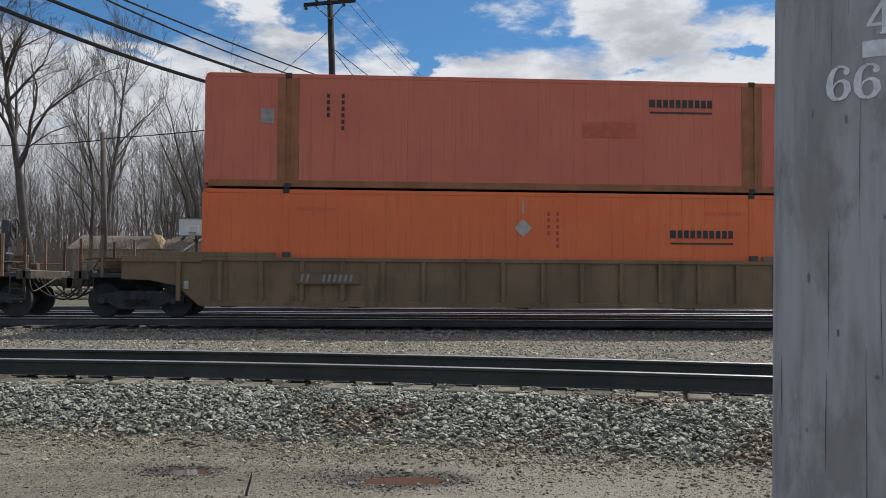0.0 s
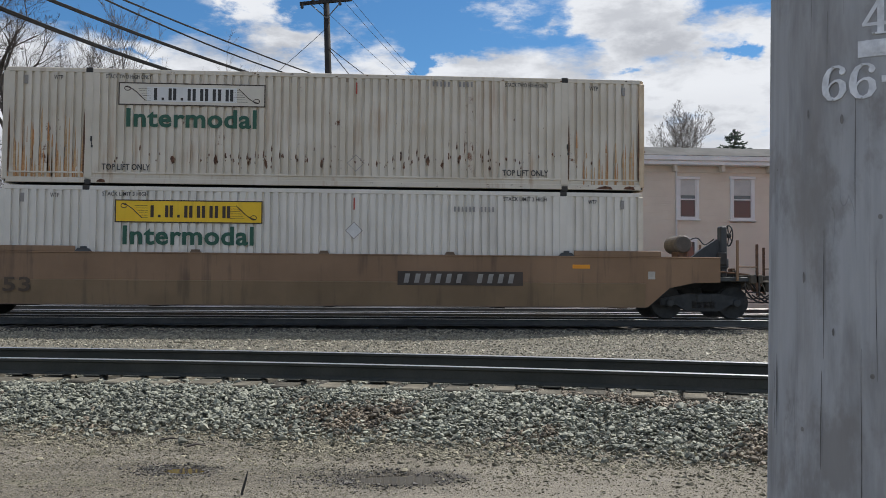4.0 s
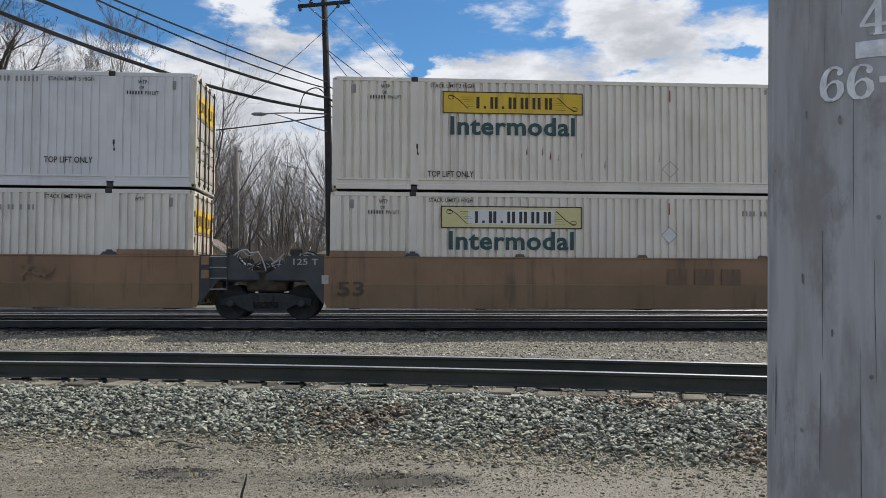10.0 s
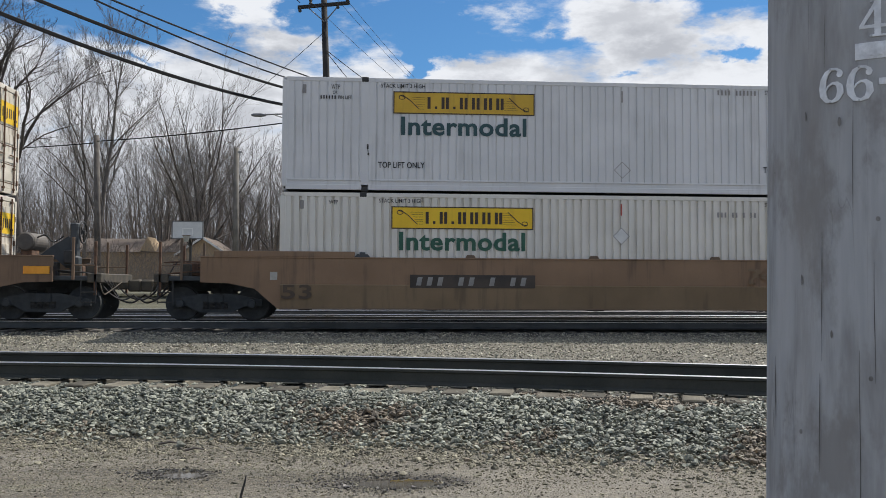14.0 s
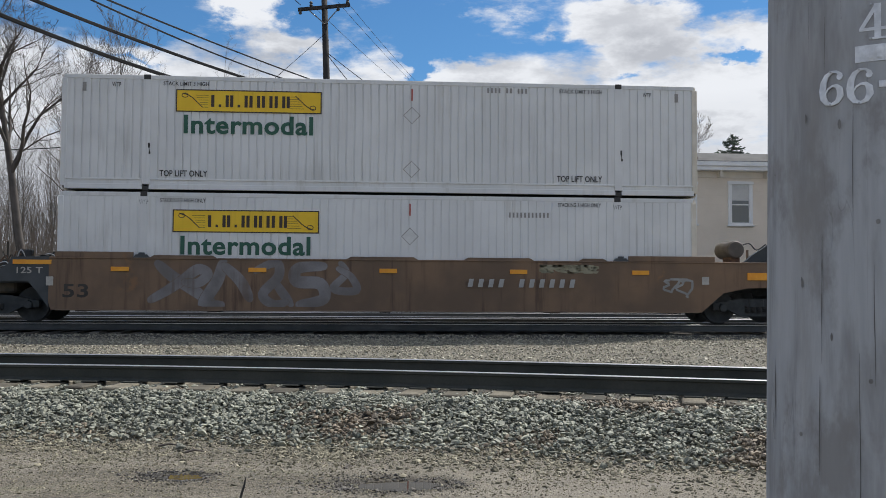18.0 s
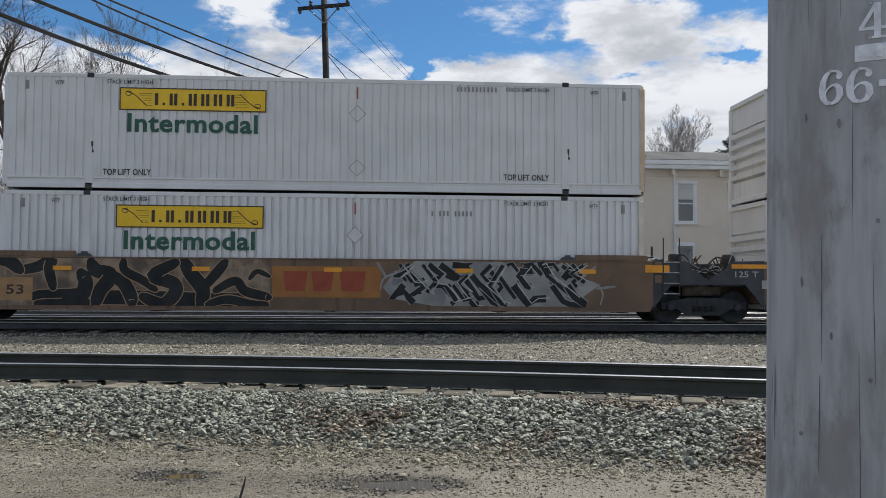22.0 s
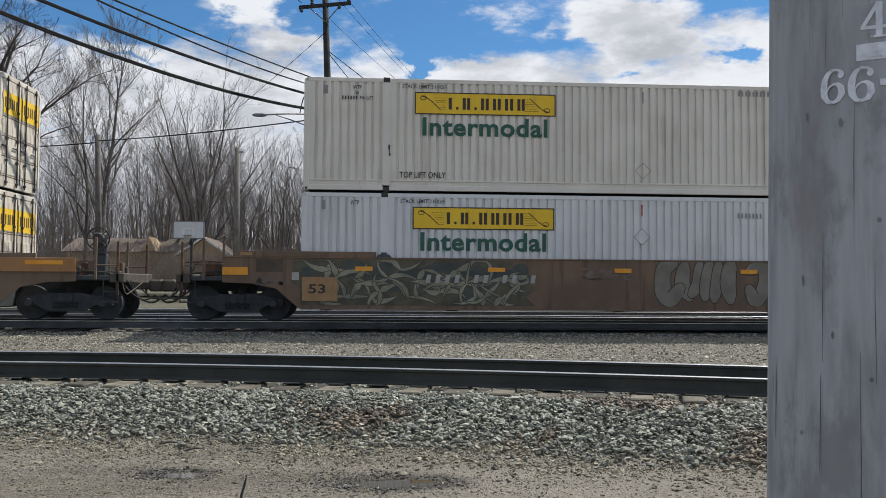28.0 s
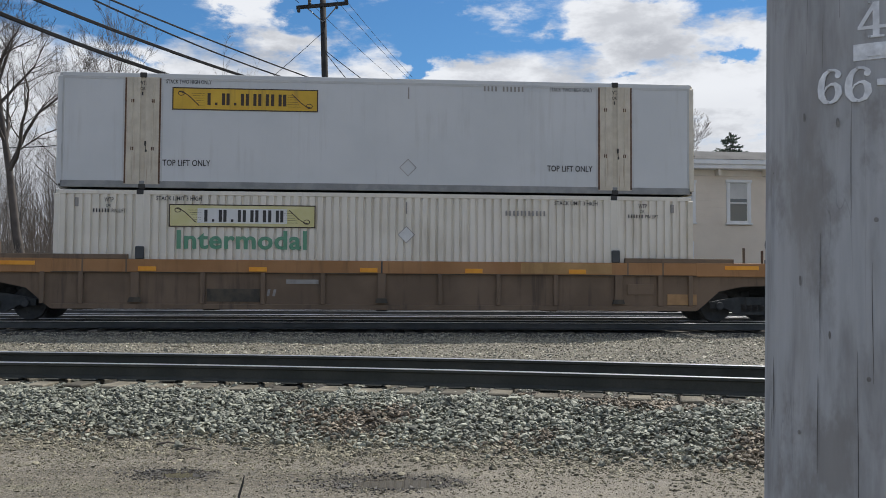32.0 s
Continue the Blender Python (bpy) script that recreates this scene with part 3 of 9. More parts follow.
    def lathe(self, profile, centre, axis="y", sides=24):
        """profile: rows of (place along the axis, radius)."""
        c, verts, faces, k = Vector(centre), [], [], len(profile)
        for i in range(sides):
            t = 2 * math.pi * i / sides
            for along, r in profile:
                a, b = r * math.cos(t), r * math.sin(t)
                verts.append(tuple(c + Vector({"x": (along, a, b), "y": (a, along, b), "z": (a, b, along)}[axis])))
        for i in range(sides):
            i1 = (i + 1) % sides
            for j in range(k - 1):
                faces.append((i * k + j, i1 * k + j, i1 * k + j + 1, i * k + j + 1))
        faces.append(tuple(i * k for i in range(sides)))
        faces.append(tuple(i * k + k - 1 for i in range(sides - 1, -1, -1)))
        return self.put(verts, faces)

    def quad(self, a, b, c, d):
        return self.put([a, b, c, d], [(0, 1, 2, 3)])

    def mesh(self, name, smooth=False, tidy=True):
        me = bpy.data.meshes.new(name)
        me.from_pydata(self.v, [], self.f)
        if tidy and len(self.f) < 6000:
            bm = bmesh.new()
            bm.from_mesh(me)
            if self.weld:
                bmesh.ops.remove_doubles(bm, verts=bm.verts, dist=0.0005)
            bmesh.ops.recalc_face_normals(bm, faces=bm.faces)
            bm.to_mesh(me)
            bm.free()
        if smooth:
            me.shade_smooth()
        return me


def part(name, shape, material, parent=None, label="", at=(0, 0, 0), smooth=False, kind="", turn=None):
    """One mesh object, from a Geo or a mesh that is shared, under a thing or under a part."""
    me = shape if isinstance(shape, bpy.types.Mesh) else shape.mesh(name, smooth)
    if not me.materials:
        me.materials.append(material)
    ob = new(name, me)
    if me.materials[0] != material:
        ob.material_slots[0].link = "OBJECT"
        ob.material_slots[0].material = material
    ob.parent = parent
    ob.matrix_basis = Matrix.Translation(at) @ (turn or Matrix())
    if label:
        ob["label"] = label
    if kind:
        ob["kind"] = kind
    return ob


def thing(name, label, category, at=(0, 0, 0), group="", kind=""):
    ob = new(name)
    ob.empty_display_size = 0.3
    ob.matrix_basis = Matrix.Translation(at)
    return tagged(ob, label, category, group, kind)


STORE = {}


def shared(key, make, smooth=False):
    """The mesh of that key, made once."""
    if key not in STORE:
        STORE[key] = make().mesh(key if isinstance(key, str) else key[0], smooth)
    return STORE[key]


UPRIGHT = pose(0, 0, 0, 90, 0, 0)


def lettering(words, cap, bold=0.0, width=None, depth=0.0):
    """The mesh of a line of text, its capitals cap metres high, from x = 0 along x; with width, drawn out to it."""
    key = ("lettering", words, cap, bold, width, depth)
    if key not in STORE:
        cu = bpy.data.curves.new("lettering", "FONT")
        cu.body, cu.size, cu.offset, cu.extrude, cu.resolution_u = words, cap / 0.70, bold * cap, depth, 3
        cu.space_character = 1.0 + bold * 1.6
        ob = new("lettering", cu)
        me = bpy.data.meshes.new_from_object(ob.evaluated_get(bpy.context.evaluated_depsgraph_get()))
        bpy.data.objects.remove(ob)
        bpy.data.curves.remove(cu)
        me.name = "lettering"
        me.materials.clear()
        xs = [v.co.x for v in me.vertices]
        x0, x1 = min(xs), max(xs)
        k = width / (x1 - x0) if width else 1.0
        for v in me.vertices:
            v.co.x = (v.co.x - x0) * k
        STORE[key] = me
    return STORE[key]


def letters(me):
    """The single letters of a lettering mesh, each moved to its own left edge: rows of (mesh, place)."""
    key = ("letters", me.name)
    if key not in STORE:
        root = list(range(len(me.vertices)))

        def top(i):
            while root[i] != i:
                root[i] = root[root[i]]
                i = root[i]
            return i
        for p in me.polygons:
            for i in p.vertices[1:]:
                root[top(i)] = top(p.vertices[0])
        groups = {}
        for p in me.polygons:
            groups.setdefault(top(p.vertices[0]), []).append(p)
        rows = []
        for faces in sorted(groups.values(), key=lambda f: min(me.vertices[i].co.x for p in f for i in p.vertices)):
            xs = [me.vertices[i].co.x for p in faces for i in p.vertices]
            a, b = min(xs), max(xs)
            if rows and min(b, rows[-1][1]) - max(a, rows[-1][0]) > 0.5 * min(b - a, rows[-1][1] - rows[-1][0]):
                rows[-1] = (min(a, rows[-1][0]), max(b, rows[-1][1]), rows[-1][2] + faces)
            else:
                rows.append((a, b, faces))
        out = []
        for a, b, faces in rows:
            used = sorted({i for p in faces for i in p.vertices})
            spot = {i: k for k, i in enumerate(used)}
            one = bpy.data.meshes.new("letter")
            one.from_pydata([(me.vertices[i].co.x - a, me.vertices[i].co.y, me.vertices[i].co.z) for i in used], [], [tuple(spot[i] for i in p.vertices) for p in faces])
            out.append((one, a))
        STORE[key] = out
    return STORE[key]


def words(text, cap, x, y, z, material, parent, bold=0.0, width=None):
    """A line of text on an upright face: large letters one by one, small print as one part."""
    me = lettering(text, cap, bold, width)
    if cap < 0.14:
        part("small_print", me, material, parent, at=(x, y, z), turn=UPRIGHT, kind="stuff")
        return
    for one, dx in letters(me):
        part("letter", one, material, parent, at=(x + dx, y, z), turn=UPRIGHT)


def bars(parent, material, x, y, z, width, cap, count, seed=0, slant=0.0):
    """Plain upright bars in place of letters or digits that are not spelt."""
    rnd = random.Random(seed)
    step = width / count
    w = step * 0.46
    me = shared(("number_bar", round(w, 4), cap, slant), lambda: Geo().quad((0, 0, 0), (w, 0, 0), (w + slant * cap, 0, cap), (slant * cap, 0, cap)))
    for i in range(count):
        if not (rnd.random() < 0.12 and 0 < i < count - 1):
            part("number_bar", me, material, parent, at=(x + i * step, y, z))


# ---- ground ----
def near_track(x):
    """The middle of the near track and its slope in plan."""
    k = min(max(x, -6.5), 5.5)
    slope = -0.235 - 0.0258 * k
    return 10.68 - 0.235 * k - 0.0129 * k * k + slope * (x - k), slope


def blend(x, a, b):
    t = min(max((x - a) / (b - a), 0.0), 1.0)
    return t * t * (3 - 2 * t)


def height(x, y):
    """The height of the ground."""
    base = -0.55 + 0.20 * blend(y, 11.5, 15.0)
    yc, slope = near_track(x)
    d = abs(y - yc) / math.sqrt(1 + slope * slope)
    toe = 2.75 if y < yc else 2.4
    wide = 0.28 * blend(x, 0.5, 3.5) if y < yc else 0.0
    bed = -0.245 if y > yc else -0.25
    z = max(base, bed + (base - bed) * blend(d, 1.30, toe + wide)) if d < toe + wide else base
    if y > 20.5:
        z = max(z, -0.36 + 0.06 * blend(y, 21.6, 22.6) - 0.03 * blend(y, 35.3, 36.5))
    if y > 36:
        z += 0.95 * blend(y, 38, 62)
    near = max(0.0, 1 - y / 40)
    z += (noise.noise((x * 0.7, y * 0.7, 3.1)) * 0.035 + noise.noise((x * 2.9, y * 2.9, 7.7)) * 0.013) * (0.25 + 0.75 * near)
    for px, py, rx, ry in PUDDLES:
        r = math.hypot((x - px) / rx, (y - py) / ry)
        z -= 0.05 * (1 - blend(r, 0.3, 1.6))
    return z


def steps_out(fine, reach):
    out, x, step = list(fine), fine[-1], fine[1] - fine[0]
    while x < reach:
        step *= 1.22
        x += step
        out.append(x)
    return out


def build_ground():
    right = steps_out([i * 0.075 for i in range(0, 95)], 2600)
    xs = [-x for x in reversed(right[1:])] + right
    ys = [-2600, -1200, -500, -200, -80, -30, -12, -5, -2, 0, 1.5] + [2.5 + 0.4 * i for i in range(6)] + [4.9 + 0.065 * i for i in range(128)]
    ys = steps_out(ys + [ys[-1] + 0.3 * i for i in range(1, 100)], 2900)
    verts = [(x, y, height(x, y)) for y in ys for x in xs]
    w = len(xs)
    faces = [(j * w + i, j * w + i + 1, (j + 1) * w + i + 1, (j + 1) * w + i) for j in range(len(ys) - 1) for i in range(w - 1)]
    me = bpy.data.meshes.new("ground")
    me.from_pydata(verts, [], faces)
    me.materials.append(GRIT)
    me.shade_smooth()
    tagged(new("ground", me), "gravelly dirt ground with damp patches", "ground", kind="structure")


ICO_V = [(0, -0.53, 0.85), (0, 0.53, 0.85), (0, -0.53, -0.85), (0, 0.53, -0.85), (-0.53, 0.85, 0), (0.53, 0.85, 0), (-0.53, -0.85, 0), (0.53, -0.85, 0),
         (0.85, 0, -0.53), (0.85, 0, 0.53), (-0.85, 0, -0.53), (-0.85, 0, 0.53)]
ICO_F = [(0, 9, 1), (0, 1, 11), (0, 11, 6), (0, 6, 7), (0, 7, 9), (2, 3, 8), (2, 10, 3), (2, 6, 10), (2, 7, 6), (2, 8, 7),
         (1, 5, 4), (1, 9, 5), (1, 4, 11), (3, 4, 5), (3, 5, 8), (3, 10, 4), (4, 10, 11), (5, 9, 8), (6, 11, 10), (7, 8, 9)]
OCT_V = [(1, 0, 0), (-1, 0, 0), (0, 1, 0), (0, -1, 0), (0, 0, 1), (0, 0, -1)]
OCT_F = [(0, 2, 4), (2, 1, 4), (1, 3, 4), (3, 0, 4), (2, 0, 5), (1, 2, 5), (3, 1, 5), (0, 3, 5)]


def stones(name, label, places, size, material, rough=0.27, shape="ico", seed=1):
    """Loose angular stones at the places (x, y, z), as one heap."""
    rng = np.random.default_rng(seed)
    base, tri = (np.array(ICO_V), np.array(ICO_F)) if shape == "ico" else (np.array(OCT_V, float), np.array(OCT_F))
    k, m = len(places), len(base)
    v = base[None] * (1 + rng.normal(0, rough, (k, m, 1)).clip(-0.5, 0.6))
    v = v * rng.uniform(0.42, 1.45, (k, 1, 3))
    q = rng.normal(size=(k, 4))
    q /= np.linalg.norm(q, axis=1, keepdims=True)
    a, b, c, d = q.T
    rot = np.stack([np.stack([1 - 2 * (c * c + d * d), 2 * (b * c - a * d), 2 * (b * d + a * c)], -1),
                    np.stack([2 * (b * c + a * d), 1 - 2 * (b * b + d * d), 2 * (c * d - a * b)], -1),
                    np.stack([2 * (b * d - a * c), 2 * (c * d + a * b), 1 - 2 * (b * b + c * c)], -1)], 1)
    v = np.einsum("kij,kmj->kmi", rot, v) * (size * rng.lognormal(0, 0.30, (k, 1, 1)).clip(0.35, 2.2))
    v[..., 2] *= 0.72
    v = v + np.array(places)[:, None]
    faces = (tri[None] + (np.arange(k) * m)[:, None, None]).reshape(-1, 3)
    me = bpy.data.meshes.new(name)
    me.from_pydata(v.reshape(-1, 3).tolist(), [], faces.tolist())
    me.materials.append(material)
    return tagged(new(name, me), label, "gravel", kind="stuff")


def scatter():
    rnd = random.Random(5)
    near, inner, grit, mid = [], [], [], []
    while len(near) < 36000:
        x = rnd.uniform(-5.8, 4.3)
        yc, slope = near_track(x)
        k = math.sqrt(1 + slope * slope)
        wide = 0.28 * blend(x, 0.5, 3.5)
        d = rnd.uniform(0.86, 2.30 + wide + abs(rnd.gauss(0, 0.25)) - 0.1)
        y = yc - d * k
        z = height(x, y)
        near.append((x, y, z + (rnd.uniform(-0.016, 0.040) if d > 1.36 else rnd.uniform(-0.024, 0.018) + 0.05 * max(0.0, noise.noise((x * 1.3, 4.0, 2.0)) + 0.12))))
    while len(inner) < 7500:
        x = rnd.uniform(-7, 5.2)
        yc, slope = near_track(x)
        y = yc + rnd.uniform(-0.62, 2.5) * math.sqrt(1 + slope * slope)
        inner.append((x, y, height(x, y) + rnd.uniform(-0.01, 0.02)))
    while len(grit) < 30000:
        x, y = rnd.uniform(-3.9, 3.2), 4.9 + 4.4 * rnd.random()
        if any(math.hypot((x - px) / rx, (y - py) / ry) < 0.75 for px, py, rx, ry in PUDDLES):
            continue
        if noise.noise((x * 0.9, y * 1.6, 1.0)) + rnd.uniform(-0.8, 0.8) + 0.30 * (y - 6.9) < 0.0:
            continue
        grit.append((x, y, height(x, y) + 0.002))
    while len(mid) < 42000:
        x, y = rnd.uniform(-13, 10.5), rnd.uniform(13.4, 22.6)
        if y < 19.5 and rnd.random() < 0.45:
            continue
        mid.append((x, y, height(x, y) + rnd.uniform(-0.01, 0.015)))
    stained = [noise.noise((x * 0.75, y * 1.1, 11.0)) + 0.25 * noise.noise((x * 5, y * 5, 2.0)) + rnd.uniform(-0.22, 0.22) + 0.22 * blend(x, -0.5, 1.5) > 0.42 for x, y, z in near]
    heap = stones("ballast", "grey crushed stone ballast with rust-stained patches", near, 0.0186, STONE, seed=2)
    heap.data.materials.append(STONE_RUSTY)
    heap.data.polygons.foreach_set("material_index", np.repeat(np.array(stained, dtype=np.int32), len(ICO_F)))
    stones("ballast", "crushed stone between and behind the near rails", inner, 0.021, STONE, seed=3)
    toe = []
    while len(toe) < 9000:
        x = rnd.uniform(-5.4, 3.9)
        yc, slope = near_track(x)
        y = yc - (2.25 + abs(rnd.gauss(0, 0.55))) * math.sqrt(1 + slope * slope)
        if y > 5.2 and noise.noise((x * 1.1, y * 2.0, 6.0)) + rnd.uniform(-0.5, 0.5) > -0.1:
            toe.append((x, y, height(x, y) + rnd.uniform(-0.004, 0.006)))
    stones("gravel", "brown scattered stones at the foot of the ballast", toe, 0.0145, STONE_TOE, seed=6)
    stones("gravel", "small loose gravel on the dirt", grit, 0.0068, STONE_TOE, shape="oct", seed=4)
    silt = []
    while len(silt) < 1500:
        px, py, rx, ry = PUDDLES[len(silt) % 2]
        turn, far = rnd.uniform(0, 6.28), 0.95 + abs(rnd.gauss(0, 0.75))
        x, y = px + rx * far * math.cos(turn) - 0.5 * rx * far * rnd.random(), py + ry * far * math.sin(turn) - 0.12 * ry
        silt.append((x, y, height(x, y) + 0.003))
    stones("gravel", "dark wet pebbles round the puddles", silt, 0.0090, STONE_WET, shape="oct", seed=9)
    stones("ballast", "crushed stone in front of the train's track", mid, 0.021, STONE_BROWN, shape="oct", seed=5)


# ---- tracks ----
def sweep_rail(path, offset, outline):
    """An outline (across, up) drawn along a path in plan, moved sideways by offset."""
    g, rings = Geo(), []
    for i, (x, y) in enumerate(path):
        a, b = path[max(i - 1, 0)], path[min(i + 1, len(path) - 1)]
        d = Vector((b[0] - a[0], b[1] - a[1])).normalized()
        side = Vector((-d.y, d.x))
        rings.append([(x + side.x * (offset + u), y + side.y * (offset + u), z) for u, z in outline])
    k = len(outline)
    g.v = [p for r in rings for p in r]
    for i in range(len(rings) - 1):
        g.f += [(i * k + j, i * k + (j + 1) % k, (i + 1) * k + (j + 1) % k, (i + 1) * k + j) for j in range(k)]
    return g


RAIL_OUTLINE = [(-0.070, -0.18), (0.070, -0.18), (0.070, -0.168), (0.012, -0.145), (0.010, -0.05), (0.036, -0.035), (0.0365, -0.009), (0.027, -0.0025), (-0.027, -0.0025), (-0.0365, -0.009), (-0.036, -0.035),
                (-0.010, -0.05), (-0.012, -0.145), (-0.070, -0.168)]
HEAD_OUTLINE = [(-0.0372, -0.016), (0.0372, -0.016), (0.0372, -0.006), (0.026, -0.0018), (0.012, 0.0), (-0.012, 0.0), (-0.026, -0.0018), (-0.0372, -0.006)]


def track(label, path, ties, tie_spacing, tie_range, lift=0.0, plates=False, wood=None, sides=None):
    tr = thing("railway_track", label, "railway track", kind="structure", at=(0, 0, lift))
    for off in (-0.755, 0.755):
        rail = part("rail", sweep_rail(path, off, RAIL_OUTLINE), sides or RAIL, tr)
        part("rail_head", sweep_rail(path, off, [(u, max(z, -0.010)) for u, z in HEAD_OUTLINE] if plates else HEAD_OUTLINE), RAIL_TOP, rail, "polished rail top")
    if ties:
        me = shared("tie", lambda: Geo().box(-0.115, 0.115, -1.32, 1.32, -0.33, -0.184, 0.012))
        rnd = random.Random(len(label))
        x = tie_range[0]
        while x < tie_range[1]:
            y, slope = ties(x)
            turn = Matrix.Rotation(math.atan(slope) + rnd.gauss(0, 0.012), 4, "Z")
            part("tie", me, wood or TIE, tr, at=(x, y + rnd.gauss(0, 0.03), rnd.uniform(-0.024, 0.002) - ((0.05 if x > -6 else 0.02) if wood else 0.0)), turn=turn)
            if plates:
                for off in (-0.755, 0.755):
                    p = turn @ Vector((0, off, 0))
                    part("tie_plate", shared("tie_plate", lambda: Geo().box(-0.09, 0.09, -0.16, 0.16, -0.186, -0.172, 0.004)), RAIL, tr, at=(x + p.x, y + p.y, 0.0), turn=turn)
            x += tie_spacing / math.sqrt(1 + slope * slope) * rnd.uniform(0.93, 1.07)
    return tr


TRAIN_Y = 22.618          # the near side of the containers
TRACK_Y = TRAIN_Y + 1.295


def build_tracks():
    curve = [(x, near_track(x)[0]) for x in [-160, -80, -40, -20, -12] + [-8 + 0.4 * i for i in range(38)] + [10, 20, 40, 90, 160]]
    track("near railway track with dark rusty rails on weathered ties", curve, near_track, 0.475, (-7.4, 6.0), plates=True)
    for y, label in ((TRACK_Y, "railway track under the train with shiny rail tops"), (28.0, "second railway track behind the train"), (33.7, "third railway track behind the train")):
        track(label, [(-400, y), (-40, y), (0, y), (40, y), (400, y)], (lambda x, y=y: (y, 0.0)) if y < 30 else None, 0.52, (-15, 13), plates=False, lift=-0.035, wood=TIE_DARK, sides=RAIL_HAZED)
    for px, py, rx, ry in PUDDLES:
        g, k = Geo(), 40
        rim = []
        for i in range(k):
            t = 2 * math.pi * i / k
            r = 1.08 + 0.42 * noise.noise((math.cos(t) * 1.6 + px, math.sin(t) * 1.6, 2.0)) + 0.26 * noise.noise((math.cos(t) * 5, math.sin(t) * 5, px))
            rim.append((px + rx * r * math.cos(t), py + ry * r * math.sin(t), 0))
        g.put(rim, [tuple(range(k))])
        zs = height(px, py) + (0.034 if px > 0 else 0.043)
        tagged(part("puddle", g, WATER, at=(0, 0, zs)), "shallow muddy puddle on the dirt", "puddle", kind="structure")


build_ground()
build_tracks()
scatter()


# ---- the train ----
PALE_CARD = surface("pale_placard", (0.66, 0.665, 0.65), (0.74, 0.745, 0.73), 3.0, 0.5, bump=0.02)
L, W, H = 16.154, 2.59, 2.896       # a 53-foot container
POST = 2.085                        # from an end to the middle of the lifting post
LOW, HIGH = 0.345, 3.285            # the floors of the lower and the upper containers
ROLLING = []                        # every thing that runs with the train, and where it stands in it
WHEELS = []


def rolls(ob):
    ROLLING.append((ob, ob.location.copy()))
    return ob


def ribbed_sheet(x0, x1, z0, z1, pitch, flat, ramp, y_out, y_in):
    """An upright sheet folded into vertical ribs."""
    xs, x = [(x0, y_out)], x0 + (pitch - flat) * 0.3
    while x + pitch < x1:
        xs += [(x + flat, y_out), (x + flat + ramp, y_in), (x + pitch - ramp, y_in), (x + pitch, y_out)]
        x += pitch
    xs.append((x1, y_out))
    g = Geo()
    g.v = [(x, y, z) for x, y in xs for z in (z0, z1)]
    g.f = [(2 * i, 2 * i + 2, 2 * i + 3, 2 * i + 1) for i in range(len(xs) - 1)]
    return g


def ribbed_end(y0, y1, z0, z1, x_out, x_in, count, upright=False):
    """An end wall pressed into level or upright ribs."""
    g = Geo()
    a0, a1 = (y0, y1) if upright else (z0, z1)
    step = (a1 - a0) / count
    rows = [(a0, x_in)]
    for i in range(count):
        a = a0 + i * step
        rows += [(a + step * 0.12, x_in), (a + step * 0.28, x_out), (a + step * 0.72, x_out), (a + step * 0.88, x_in)]
    rows.append((a1, x_in))
    for i, (a, x) in enumerate(rows):
        g.v += [(x, a, z0), (x, a, z1)] if upright else [(x, y0, a), (x, y1, a)]
    g.f = [(2 * i, 2 * i + 2, 2 * i + 3, 2 * i + 1) for i in range(len(rows) - 1)]
    return g


def ribbon(points, width, closed=False):
    """A flat painted stroke in the plane y = 0."""
    g, k = Geo(), len(points)
    for i, (x, z) in enumerate(points):
        a = points[(i - 1) % k if closed else max(i - 1, 0)]
        b = points[(i + 1) % k if closed else min(i + 1, k - 1)]
        dx, dz = b[0] - a[0], b[1] - a[1]
        m = math.hypot(dx, dz) or 1.0
        w = width if not hasattr(width, "__len__") else width[i]
        g.v += [(x - dz / m * w / 2, 0, z + dx / m * w / 2), (x + dz / m * w / 2, 0, z - dx / m * w / 2)]
    for i in range(k if closed else k - 1):
        j = (i + 1) % k
        g.f.append((2 * i, 2 * i + 1, 2 * j + 1, 2 * j))
    return g


def sign_outline(w=3.63, h=0.57):
    """The dark lines of the sign: border, two slanting scrolls and their hatching."""
    g = Geo()
    e = 0.028
    for x0, x1, z0, z1 in ((0, w, 0, e), (0, w, h - e, h), (0, e, e, h - e), (w - e, w, e, h - e)):
        g.quad((x0, 0, z0), (x1, 0, z0), (x1, 0, z1), (x0, 0, z1))
    for pts in ([(0.16, h - 0.10), (0.30, h - 0.14), (0.42, h - 0.22), (0.66, 0.12)], [(w - 0.16, 0.10), (w - 0.30, 0.14), (w - 0.42, 0.22), (w - 0.66, h - 0.12)]):
        r = ribbon(pts, 0.022)
        g.put(r.v, r.f)
    for cx, cz in ((0.22, h - 0.15), (w - 0.22, 0.15)):
        r = ribbon([(cx + 0.075 * math.cos(i * 0.524), cz + 0.055 * math.sin(i * 0.524)) for i in range(12)], 0.018, True)
        g.put(r.v, r.f)
    for i in range(6):
        z = 0.12 + i * 0.06
        for x0, x1 in ((0.44 + 0.22 * (1 - i / 6), 0.80), (w - 0.80, w - 0.44 - 0.22 * i / 6)):
            g.quad((x0, 0, z), (x1, 0, z), (x1, 0, z + 0.008), (x0, 0, z + 0.008))
    return g


